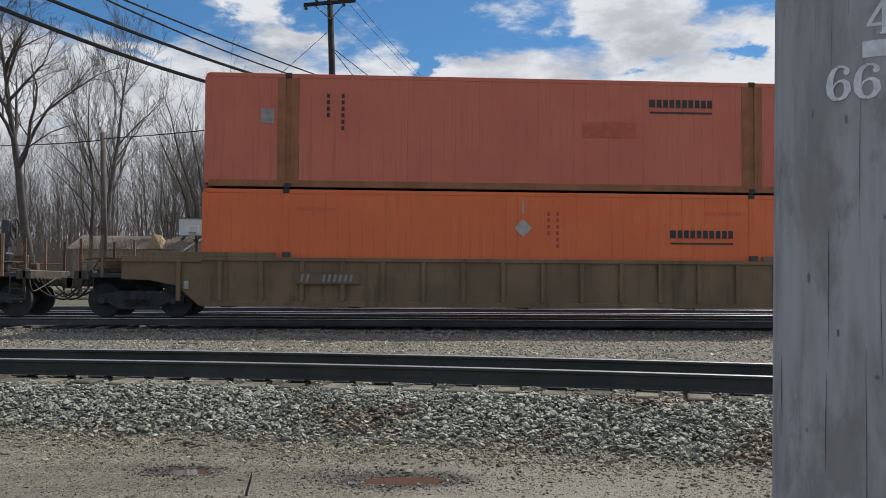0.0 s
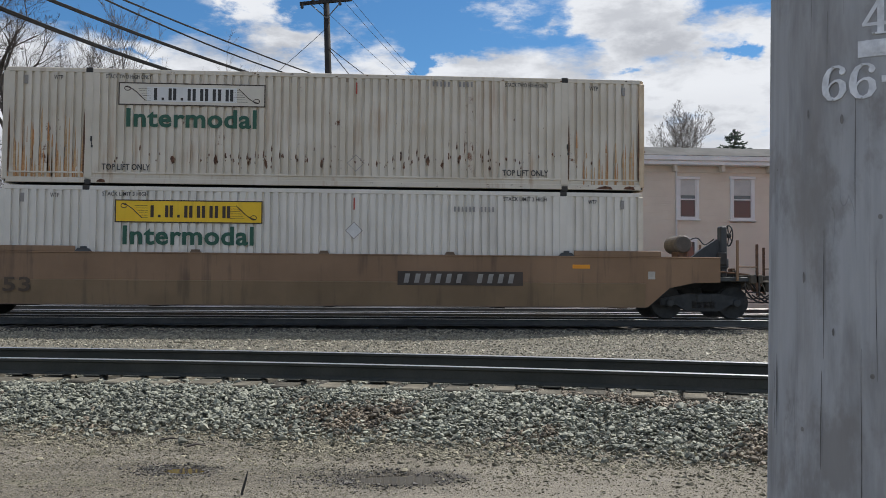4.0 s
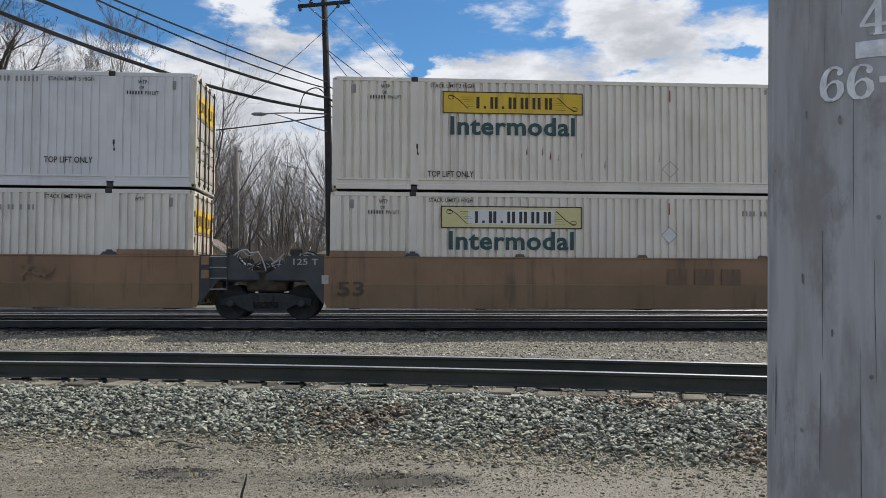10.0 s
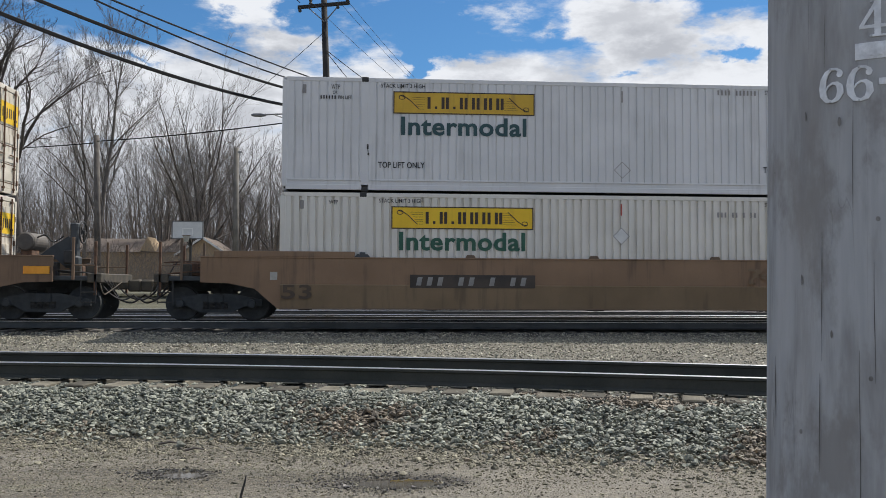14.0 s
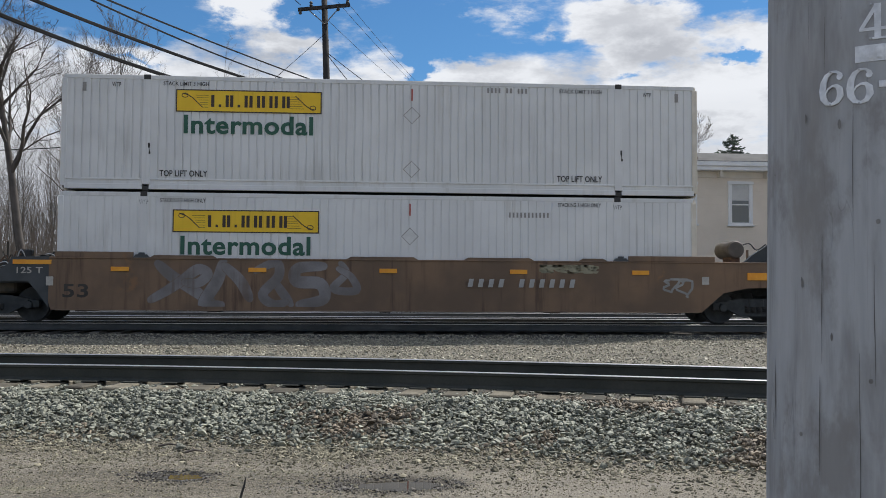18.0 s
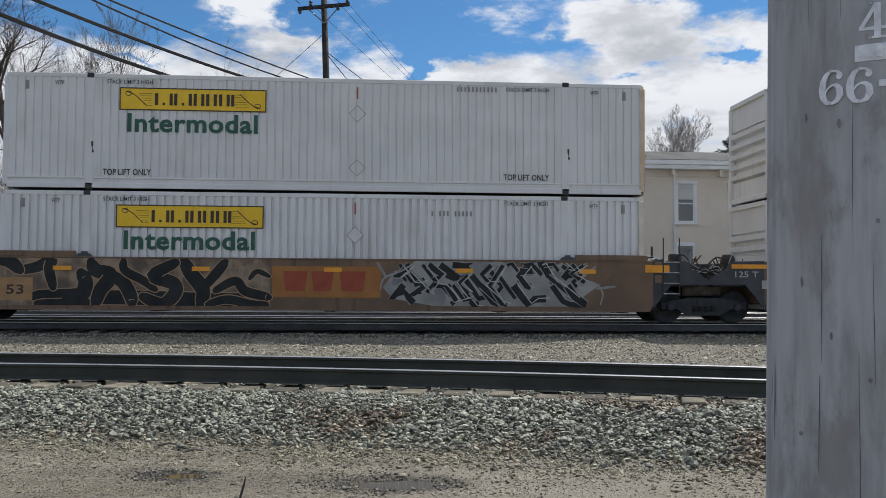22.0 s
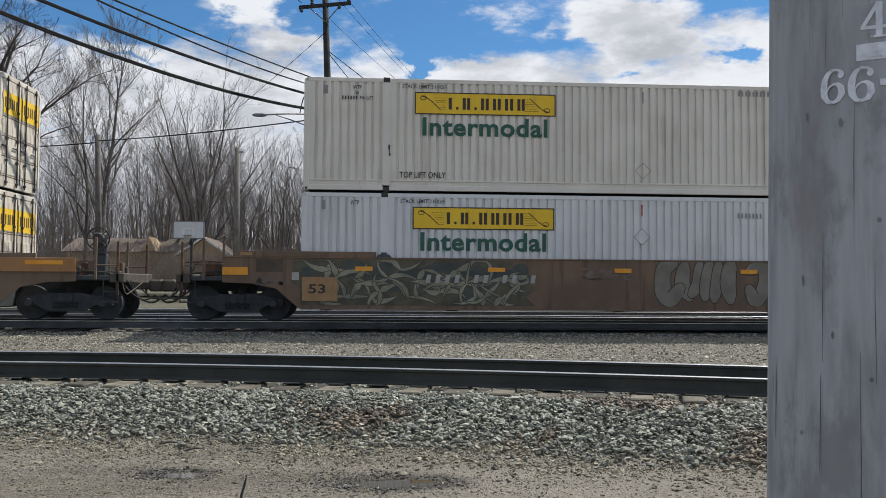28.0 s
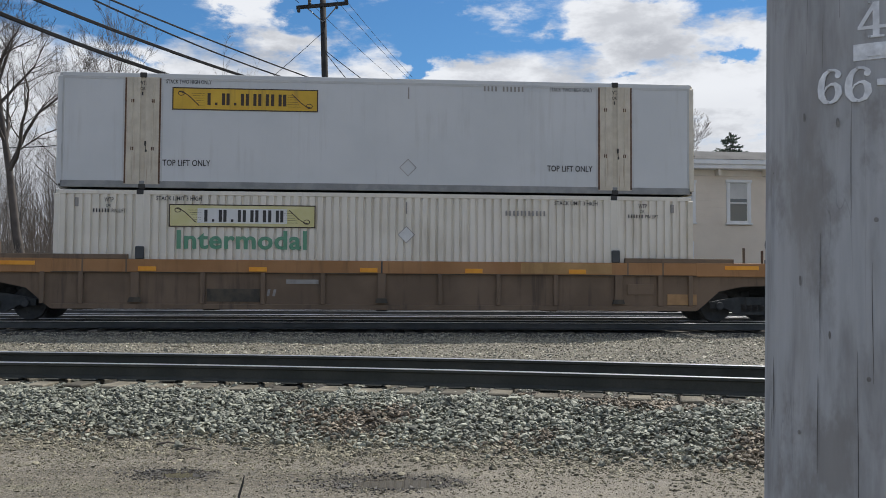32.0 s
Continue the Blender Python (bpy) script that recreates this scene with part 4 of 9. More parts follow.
def sign_blocks(panel, ink):
    """Plain upright bars in place of the name on the sign."""
    x = 0.87
    for width, full in ((0.078, 1), (0.06, 0), (0.19, 1), (0.06, 0), (0.20, 1), (0.20, 1), (0.21, 1), (0.19, 1)):
        for x0, x1 in ((0.0, 0.078), (width - 0.078, width)) if full and width > 0.1 else ((0.0, width),):
            part("sign_bar", shared(("sign_bar", round(x1 - x0, 3), full), lambda: Geo().box(0, x1 - x0, -0.001, 0.001, 0.135, 0.435 if full else 0.20, 0.0)), ink, panel, at=(x + x0, -0.006, 0))
        x += width + 0.11


def diamond(size, rim=True):
    g = Geo()
    pts = [(size, 0), (0, size), (-size, 0), (0, -size)]
    if rim:
        r = ribbon(pts, 0.022, True)
        return g.put(r.v, r.f)
    return g.put([(x, 0, z) for x, z in pts], [(3, 0, 1, 2)])


def casting(g, x, y, z, sx=0.17, sz=0.125):
    g.box(x - sx / 2, x + sx / 2, y - 0.012, y + 0.15, z, z + sz, 0.012)
    g.box(x - sx * 0.24, x + sx * 0.24, y - 0.016, y - 0.008, z + sz * 0.25, z + sz * 0.75)


def container(u0, z0, label, paint, door_paint, style="ribbed", sign=None, word=None, upper=True, seed=0, trim=None, post_paint=None, door_sign=False, lift_z=0.36):
    """A 53-foot container. Local axes: x from the rear end in the train's sense, y from its near side, z from its floor."""
    box = rolls(thing("shipping_container", label, "container", (u0, TRAIN_Y, z0), "containers of the train"))
    rnd = random.Random(seed)
    trim = trim or paint
    post_paint = post_paint or trim
    rail_h = 0.30 if upper else 0.18
    half = {"ribbed": 0.10, "plate": 0.44 if upper else 0.10, "orange": 0.27}[style]
    if style == "orange" and not upper:
        half = 0.07
    spans = [(0.12, POST - half), (POST + half, L - POST - half), (L - POST + half, L - 0.12)]
    z1 = H - 0.10
    for i, (a, b) in enumerate(spans):
        if style == "ribbed":
            def near_sheet(a=a, b=b):
                return ribbed_sheet(a, b, rail_h, z1, 0.2035, 0.160 if paint in (WHITE, COOL_WHITE) and upper else 0.128, 0.010, 0.010, 0.036 if paint in (WHITE, COOL_WHITE) and upper else 0.062)
        elif style == "orange":
            def near_sheet(a=a, b=b):
                return ribbed_sheet(a, b, rail_h * 0.6, z1, 0.305, 0.270, 0.012, 0.012, 0.018)
        elif not upper:
            def near_sheet(a=a, b=b):
                return ribbed_sheet(a, b, rail_h * 0.6, z1, 0.2035, 0.172, 0.006, 0.008, 0.024)
        else:
            def near_sheet(a=a, b=b):
                return ribbed_sheet(a, b, rail_h * 0.6, z1, 40.0, 39.0, 0.003, 0.008, 0.013)
        part("side_panel", shared(("side_panel", style, i, rail_h, half, paint in (WHITE, COOL_WHITE)), near_sheet), paint, box)
    part("rear_side_panel", shared(("rear_side_panel", rail_h), lambda: ribbed_sheet(0.12, L - 0.12, rail_h, z1, 0.407, 0.236, 0.044, W - 0.012, W - 0.05)), paint, box)
    part("roof", shared("roof", lambda: Geo().box(0.05, L - 0.05, 0.05, W - 0.05, H - 0.03, H - 0.005)), paint, box)
    part("underside", shared("underside", lambda: Geo().box(0.05, L - 0.05, 0.05, W - 0.05, 0.05, 0.14)), DARK, box)
    for y in (0.0, W - 0.09):
        part("top_rail", shared("top_rail", lambda: Geo().box(0.1, L - 0.1, 0, 0.09, H - 0.105, H, 0.008)), trim, box, at=(0, y, 0))
        if upper and style == "ribbed":
            part("bottom_rail", shared("bottom_rail_deep", lambda: Geo().box(0.1, L - 0.1, -0.004, 0.09, 0.03, 0.16, 0.008).box(0.1, L - 0.1, 0.03, 0.09, 0.15, 0.27).box(0.1, L - 0.1, 0.0, 0.09, 0.262, 0.305, 0.006)), trim, box, at=(0, y, 0))
        else:
            part("bottom_rail", shared("bottom_rail", lambda: Geo().box(0.1, L - 0.1, 0.0, 0.09, 0.02, 0.19, 0.008)), GREY_RAIL if style == "plate" and upper else ORANGE_POST if style != "ribbed" and upper else trim, box, at=(0, y, 0))
    for x in (0.0, L - 0.14):
        for y in (0.0, W - 0.14):
            part("corner_post", shared("corner_post", lambda: Geo().box(0, 0.14, 0, 0.14, 0.1, H - 0.1, 0.012)), trim if x == 0 else door_paint, box, at=(x, y, 0))
    for x in (POST, L - POST):
        def post():
            g = Geo()
            if half > 0.15:
                g.box(-half, -0.06, -0.006, 0.10, 0.10, H - 0.1, 0.01).box(0.06, half, -0.006, 0.10, 0.10, H - 0.1, 0.01).box(-0.06, 0.06, 0.03, 0.10, 0.10, H - 0.1)
            else:
                g.box(-half, half, -0.004, 0.10, 0.10, H - 0.1, 0.01)
            return g
        part("lifting_post", shared(("lifting_post", half), post), post_paint, box, at=(x, 0, 0))
        for y, s in ((0.0, 1), (W, -1)):
            for z in (-0.012, H - 0.105):
                g = shared("corner_casting", lambda: (lambda q: (casting(q, 0, 0, 0), q)[1])(Geo()))
                part("corner_casting", g, DARK if z > 0 or upper else trim, box, at=(x, y, z), turn=Matrix.Rotation(0 if s > 0 else math.pi, 4, "Z"))
        if style == "plate" and upper:
            for dx in (-0.25, 0.25):
                for z in (0.95, 2.15):
                    part("post_bracket", shared("post_bracket", lambda: Geo().box(-0.035, 0.035, -0.022, -0.004, 0, 0.09, 0.005)), RUST, box, at=(x + dx, 0, z))
                part("post_edge", shared("post_edge", lambda: Geo().box(-0.02, 0.02, -0.009, 0.0, 0.12, H - 0.12)), RUST, box, "rust-brown seam of the post", at=(x + dx * 1.68, 0, 0))
                part("post_rod", shared("post_rod", lambda: Geo().tube([(0, -0.014, 0.2), (0, -0.014, H - 0.15)], 0.012, 6)), POST_CREAM, box, at=(x + dx, 0, 0))
        if style == "ribbed" and upper or style == "plate":
            g = Geo().box(-0.03, 0.015, -0.02, 0, 1.02, 1.14, 0.004).box(-0.012, 0.03, -0.02, 0, 0.86, 0.92, 0.004).tube([(0.01, -0.01, 0.9), (-0.01, -0.012, 1.05)], 0.01)
            part("latch", shared("latch", lambda: g), DARK, box, at=(x + 0.08, 0, 0.05))
    # closed end, and the doors on the other end
    part("end_wall", shared(("end_wall", style, upper), lambda: ribbed_end(0.12, W - 0.12, 0.14, H - 0.12, 0.01, 0.06, 11, True) if style == "orange" and upper else ribbed_end(0.12, W - 0.12, 0.62, 2.10, 0.004, 0.15, 5).box(0.07, 0.16, 0.12, W - 0.12, 2.10, H - 0.12).box(0.07, 0.16, 0.12, W - 0.12, 0.14, 0.62)), STAINED_END if paint in (CREAM, RUSTY_CREAM) else SOOTY_END if style == "orange" and upper else trim, box)
    for x0, x1, coat, kind in ((0.0, 0.1, trim, "end_rail"), (L - 0.1, L, door_paint, "door_rail")):
        for a, b in ((H - 0.14, H - 0.01), (0.02, 0.155)):
            part(kind, shared((kind, a), lambda: Geo().box(x0, x1, 0.12, W - 0.12, a, b, 0.008)), coat, box)
    if style == "plate" and upper:
        for a, b in spans:
            for x0, x1, za, zb in ((a, a + 0.05, rail_h * 0.6, z1), (b - 0.05, b, rail_h * 0.6, z1), (a + 0.05, b - 0.05, z1 - 0.06, z1)):
                part("panel_strip", Geo().box(x0, x1, 0.0, 0.012, za, zb), GREY_RAIL if za < 0.3 and zb < 0.6 else FAINT_STRIP, box)
    for k, y in enumerate((0.13, W / 2 + 0.005)):
        def leaf():
            g = Geo().box(L - 0.05, L - 0.012, 0, W / 2 - 0.135, 0.16, H - 0.15, 0.006)
            for i in range(5):
                z = 0.35 + i * 0.5
                g.box(L - 0.014, L + 0.004, 0.06, W / 2 - 0.2, z, z + 0.26, 0.012)
            return g
        door = part("door", shared("door_leaf", leaf), door_paint, box, at=(0, y, 0))
        for j, dy in enumerate((0.24, 0.90)):
            def rod():
                g = Geo().tube([(L + 0.03, 0, 0.06), (L + 0.03, 0, H - 0.06)], 0.019, 8)
                for z in (0.15, 0.7, 1.25, 2.0, H - 0.16):
                    g.box(L + 0.0, L + 0.055, -0.045, 0.045, z - 0.03, z + 0.03, 0.006)
                g.box(L + 0.025, L + 0.05, -0.30, 0.0, 1.03, 1.06, 0.004)
                return g
            part("lock_rod", shared("lock_rod", rod), RUST if seed % 2 else DARK, door, at=(0, dy, 0))
        for z in (0.35, 1.0, 1.65, 2.3):
            part("hinge", shared("hinge", lambda: Geo().box(L - 0.03, L + 0.02, -0.035, 0.035, -0.07, 0.07, 0.006)), RUST if seed % 2 else door_paint, door, at=(0, 0.0 if k == 0 else W / 2 - 0.135, z))
        part("gasket", shared("gasket", lambda: Geo().box(L - 0.02, L + 0.002, W / 2 - 0.139, W / 2 - 0.119, 0.16, H - 0.15)), HOSE, door, "black door gasket")
        for z in (0.30, 0.80, 1.30, 1.80, 2.30):
            part("panel_groove", shared("panel_groove", lambda: Geo().box(L - 0.013, L - 0.008, 0.03, W / 2 - 0.17, -0.012, 0.012)), RUST, door, at=(0, 0, z))
        if door_sign:
            part("door_sign", shared("door_sign", lambda: Geo().box(L + 0.005, L + 0.009, 0.05, W / 2 - 0.17, 1.88, 2.44)), YELLOW, door, "yellow sign panel")
            for y0 in (0.12, 0.27, 0.38, 0.53, 0.64, 0.79, 0.90):
                part("sign_bar", shared("door_sign_bar", lambda: Geo().box(L + 0.01, L + 0.012, 0, 0.07, 2.03, 2.29)), INK, door, at=(0, y0, 0))
    # painted signs and lettering
    face = -0.006 if style != "plate" else 0.0
    if sign is not None:
        panel = part("sign_panel", shared("sign_panel", lambda: Geo().box(0, 3.63, 0.0, 0.004, 0, 0.57)), sign, box, "sign panel with dark border and blocks", at=(2.80, face + 0.001, 1.99 if upper or style != "plate" else 1.90))
        part("sign_border", shared("sign_border", sign_outline), INK, panel, at=(0, -0.003, 0))
        if sign is not YELLOW:
            part("name_field", shared("name_field", lambda: Geo().box(0.70, 2.92, 0.0, 0.001, 0.10, 0.47)), sign if sign in (YELLOW_DULL, YELLOW_WORN) else WHITE, panel, at=(0, -0.003, 0))
        sign_blocks(panel, BLACK_INK if sign in (YELLOW_PALE, SIGN_WASHED) else INK)
    if word is not None:
        words("Intermodal", 0.45, 3.0, face - 0.002, 1.46 if upper or style != "plate" else 1.36, word, box, 0.036, 3.22)
    if sign is not None:
        clear = 0.16 if style == "plate" and upper else 0.0
        for x in (POST + 0.40 + clear, L - POST - 1.55 - clear):
            if upper:
                words("TOP LIFT ONLY", 0.15, x - 0.06, face - 0.002, lift_z, BLACK_INK, box, 0.02, 1.18)
            words("STACK TWO HIGH ONLY" if style == "plate" and upper or seed == 3 else "STACKING 3 HIGH ONLY" if style == "plate" else "STACK LIMIT 3 HIGH", 0.10, x, face - 0.002, H - 0.245, BLACK_INK, box, 0.01, 1.12)
        for x in ((POST - 0.75, L - POST + 0.75) if style != "plate" else (POST, L - POST)):
            words("WTP", 0.11, x - 0.11, face - 0.004, H - 0.30, BLACK_INK, box, 0.01, 0.22)
            if seed % 2 == 0:
                words("OR", 0.08, x - 0.07, face - 0.004, H - 0.43, BLACK_INK, box, 0.01, 0.12)
                bars(box, BLACK_INK, x - 0.38, face - 0.004, H - 0.56, 0.42, 0.09, 6, 3)
                words("PIN LIFT", 0.09, x + 0.07, face - 0.004, H - 0.56, BLACK_INK, box, 0.01, 0.34)
        bars(box, FAINT_INK, 10.75 + (0.5 if seed % 3 else -0.1), face - 0.002, 2.62 if upper else 2.36, 1.08, 0.13, 11, seed)
    elif style == "orange":
        bar = part("sign_bar", Geo().box(0, 1.66, 0, 0.003, 0.16, 0.36), BLACK_INK, box, "dark name bar", at=(11.35 if upper else 11.92, -0.006, 2.05 if upper else 1.60))
        part("underline", Geo().box(0.02, 1.66, 0, 0.003, 0.0, 0.045), BLACK_INK, bar)
        for i in range(9):
            part("sign_gap", shared("sign_gap", lambda: Geo().box(0, 0.035, 0, 0.002, 0.16, 0.36)), paint, bar, at=(0.16 + i * 0.167, -0.004, 0))
        for k, x in enumerate((3.05, 3.42) if upper else (8.72, 8.95)):
            for i in range(4 if k == 0 else 6):
                part("number_bar", shared("number_block", lambda: Geo().box(0, 0.075, -0.002, 0.001, 0, 0.10)), INK if upper else RED_INK, box, at=(x, -0.002, 2.30 - i * 0.165))
        if upper:
            part("notice", Geo().box(1.40, 1.72, -0.004, 0.002, 1.62, 2.0), FAINT_INK, box, "grey notice plate")
            part("patch", Geo().box(9.6, 11.0, -0.003, 0.004, 1.40, 1.80), surface("soot_patch", (0.46, 0.115, 0.065), (0.56, 0.145, 0.08), 3.0, 0.8), box, "dark painted-over patch")
        else:
            for x in (2.35, 12.8):
                words("STACK 3 HIGH ONLY", 0.085, x, -0.007, 2.36, ORANGE_UP, box, 0.02, 1.1)
    # marks
    place = 8.72 if style != "orange" else 8.1
    if style != "orange" or not upper:
        zd = 0.62 if upper else 1.85
        if style == "orange":
            part("placard", Geo().put(diamond(0.23, False).v, diamond(0.23, False).f), DECAL, box, "white diamond placard", at=(place, -0.008, 1.98))
            part("mark", Geo().box(-0.025, 0.025, -0.002, 0.002, 0, 0.32), DECAL, box, at=(place, -0.006, 2.35))
        else:
            part("placard_frame", shared("placard_frame", lambda: diamond(0.21)), FAINT_INK, box, at=(place, face - 0.004, zd))
            if upper and sign is YELLOW and seed != 10:
                part("placard_frame", shared("placard_frame", lambda: diamond(0.21)), FAINT_INK, box, at=(place, face - 0.004, 2.0))
            elif not upper:
                part("placard", shared("placard", lambda: diamond(0.20, False)), PALE_CARD, box, "pale diamond placard", at=(place, face - 0.003, zd))
            part("mark", shared("mark", lambda: Geo().box(-0.018, 0.018, -0.002, 0.002, 0, 0.30)), RED_INK if seed % 2 or seed in (4, 6) else FAINT_INK, box, at=(place, face - 0.003, 2.38))
    for x in (0.55, L - 0.55):
        if style == "ribbed":
            part("slot_plate", shared("slot_plate", lambda: Geo().box(-0.045, 0.045, -0.004, 0.01, 0, 0.22, 0.004).box(-0.02, 0.02, -0.006, 0.0, 0.03, 0.19)), FAINT_INK, box, at=(x, 0.0, H - 0.42))
    if style == "ribbed" and paint in (CREAM, RUSTY_CREAM) and seed != 10:
        for i in range(12 if paint is RUSTY_CREAM else 7):
            x, z = rnd.uniform(3, 15), rnd.gauss(0.80, 0.14)
            x = 0.12 + round((x - 0.12) / 0.2035) * 0.2035 - 0.03
            for j in range(rnd.randint(1, 3)):
                g, x2 = Geo(), x + j * 0.2035
                w0, dz = rnd.uniform(0.008, 0.022), rnd.uniform(-0.1, 0.12)
                g.prism([(x2 - w0, z + dz), (x2 + w0 * 0.4, z + dz - 0.02), (x2 + w0, z + dz + 0.06), (x2 + w0 * 0.5, z + dz + rnd.uniform(0.08, 0.24)), (x2 - w0 * 0.8, z + dz + 0.07)], -0.002, 0.002)
                part("rust_scar", g, RUST, box, at=(0, 0.0085, 0))
    if paint is RUSTY_CREAM:
        for i in range(30):
            x0, z0, many = rnd.uniform(2.9, 15.4), rnd.gauss(0.72, 0.15) if i < 20 else rnd.uniform(1.1, 2.3), rnd.choice((1, 2, 3, 6, 9)) if i < 20 else rnd.choice((1, 1, 2, 4))
            for j in range(many):
                x = 0.12 + round((x0 + rnd.gauss(0, 0.10) * many - 0.12) / 0.2035) * 0.2035 + rnd.choice((-0.035, 0.0, 0.02, 0.05))
                size = rnd.lognormvariate(0, 0.6) * (1.0 if i < 20 else 0.6)
                z, w0, tall = z0 + rnd.gauss(0, 0.07), min(0.012 * size + 0.004, 0.05), min(0.034 * size + 0.006, 0.16)
                blot = [(x + w0 * math.cos(k * 0.628) * rnd.uniform(0.4, 1.3), z + tall * math.sin(k * 0.628) * rnd.uniform(0.4, 1.3)) for k in range(10)]
                part("rust_blotch", Geo().prism(blot, -0.0015 - 0.0003 * (j % 5), 0.0), RUST_DARK if j % 3 else RUST, box, at=(0, 0.0085, 0))
        for i in range(24):
            x, w0 = rnd.uniform(6, 15.9), rnd.uniform(0.02, 0.09)
            part("scuff", Geo().prism([(x, 0), (x + w0, 0.004), (x + w0 * 0.8, 0.03), (x + w0 * 0.2, 0.024)], -0.004, -0.001), RUST_DARK, box, at=(0, 0, rnd.choice((H - 0.09, H - 0.05, 0.11, 0.07, 0.05))))
        for x, w0 in ((14.9, 0.42), (15.6, 0.30), (2.3, 0.22)):
            part("rust_patch", Geo().prism([(x, 0.05), (x + w0, 0.04), (x + w0 * 0.9, 0.11), (x + w0 * 0.5, 0.13), (x + w0 * 0.15, 0.10)], -0.0065, -0.003), RUST_DARK, box)
        for i in range(150):
            x = rnd.choice((rnd.uniform(0.15, 2.0), rnd.uniform(0.15, 2.0), rnd.uniform(0.15, 2.0), rnd.uniform(14.2, 15.9)))
            x = 0.12 + round((x - 0.12) / 0.2035) * 0.2035 + rnd.choice((-0.03, 0.0, 0.02, 0.07))
            z, tall, w0 = rnd.choice((0.14, 0.14, rnd.uniform(0.2, 1.1))), rnd.uniform(0.15, 1.0), rnd.uniform(0.008, 0.026)
            part("rust_run", Geo().prism([(x - w0, z), (x + w0, z), (x + w0 * 0.8, z + tall * 0.5), (x + w0 * 0.3, z + tall), (x - w0 * 0.3, z + tall * 0.9), (x - w0 * 0.7, z + tall * 0.4)], -0.001 - 0.0002 * (i % 9), 0.006), RUST_PALE if i % 3 else RUST_ORANGE, box, at=(0, 0.008, 0))
        for x in (POST - 0.11, L - POST + 0.1, 0.16, L - 0.16):
            part("rust_run", Geo().prism([(x - 0.02, 0.3), (x + 0.012, 0.25), (x + 0.03, 1.1), (x + 0.01, 1.9), (x - 0.012, 1.5)], -0.007, 0.0), RUST, box)
    return box


def container_stack(u0, upper, lower):
    container(u0, HIGH, upper=True, **upper)
    container(u0 - 0.03, LOW, upper=False, **lower)


def ribbed(label, paint, sign, word, seed, door=None, **more):
    return dict(label=label, paint=paint, door_paint=door or DOOR_WHITE, sign=sign, word=word, seed=seed, **more)


FRONT = {"A": -3.70, "B": -27.10, "C": -46.62, "D": -66.17, "E": -89.79, "F": -109.19, "G": -128.58, "H": -152.20}


def build_containers():
    container_stack(FRONT["A"],
                    dict(label="faded orange container with brown lifting posts, stacked on top", paint=ORANGE_UP, door_paint=ORANGE_UP, style="orange", seed=1, post_paint=ORANGE_POST),
                    dict(label="bright orange container sitting in the well car", paint=ORANGE, door_paint=ORANGE, style="orange", seed=2))
    container_stack(FRONT["B"],
                    ribbed("rust-streaked cream container with a washed-out sign", RUSTY_CREAM, SIGN_WASHED, GREEN_INK, 3, DOOR_RUST),
                    ribbed("white ribbed container with a yellow sign in the well car", WARM_WHITE, YELLOW, GREEN_INK, 5, door_sign=True))
    container_stack(FRONT["C"],
                    ribbed("cream ribbed container with a yellow sign, stacked on top", CREAM, YELLOW_DULL, BLUE_INK, 4, DOOR_RUST),
                    ribbed("cream ribbed container with a faded yellow sign in the well car", CREAM, YELLOW_PALE, BLUE_INK, 6, DOOR_RUST))
    container_stack(FRONT["D"],
                    ribbed("white ribbed container with a soiled orange-yellow sign, stacked on top", COOL_WHITE, YELLOW_WORN, BLUE_INK, 8, door_sign=True, lift_z=0.60),
                    ribbed("white ribbed container with a bright yellow sign in the well car", WARM_WHITE, YELLOW, GREEN_INK, 7, door_sign=True))
    container_stack(FRONT["E"],
                    ribbed("clean white ribbed container with a yellow sign, stacked on top", WHITE, YELLOW, GREEN_INK, 9, door_sign=True),
                    ribbed("smooth white container with a yellow sign in the graffiti-covered car", WHITE, YELLOW, GREEN_INK, 11, door_sign=True, style="plate"))
    container_stack(FRONT["F"],
                    ribbed("white ribbed container with a yellow sign, stacked on top", WHITE, YELLOW, GREEN_INK, 13, DOOR_RUST, door_sign=True),
                    ribbed("white ribbed container with a yellow sign in the painted well car", WHITE, YELLOW, GREEN_INK, 15, door_sign=True))
    container_stack(FRONT["G"],
                    ribbed("pale ribbed container with a yellow sign and long grey scuffs", CREAM, YELLOW, GREEN_INK, 10, DOOR_RUST, door_sign=True),
                    ribbed("white container with a yellow sign in the graffiti-covered car", WHITE, YELLOW, GREEN_INK, 17, door_sign=True))
    container_stack(FRONT["H"],
                    ribbed("smooth grey-white container with stained posts, stacked on top", PLATE_WHITE, YELLOW_WORN, None, 12, lift_z=0.58, style="plate", trim=PLATE_WHITE, post_paint=POST_CREAM, door_sign=True),
                    ribbed("cream ribbed container with a faded sign and pale green word", CREAM, YELLOW_PALE, PALE_GREEN, 14, door_sign=True))


# ---- well cars ----
R_WHEEL = 0.42
SIDE = -0.13          # the outer face of the car's near side, from the container's near side
FAR = W + 0.13


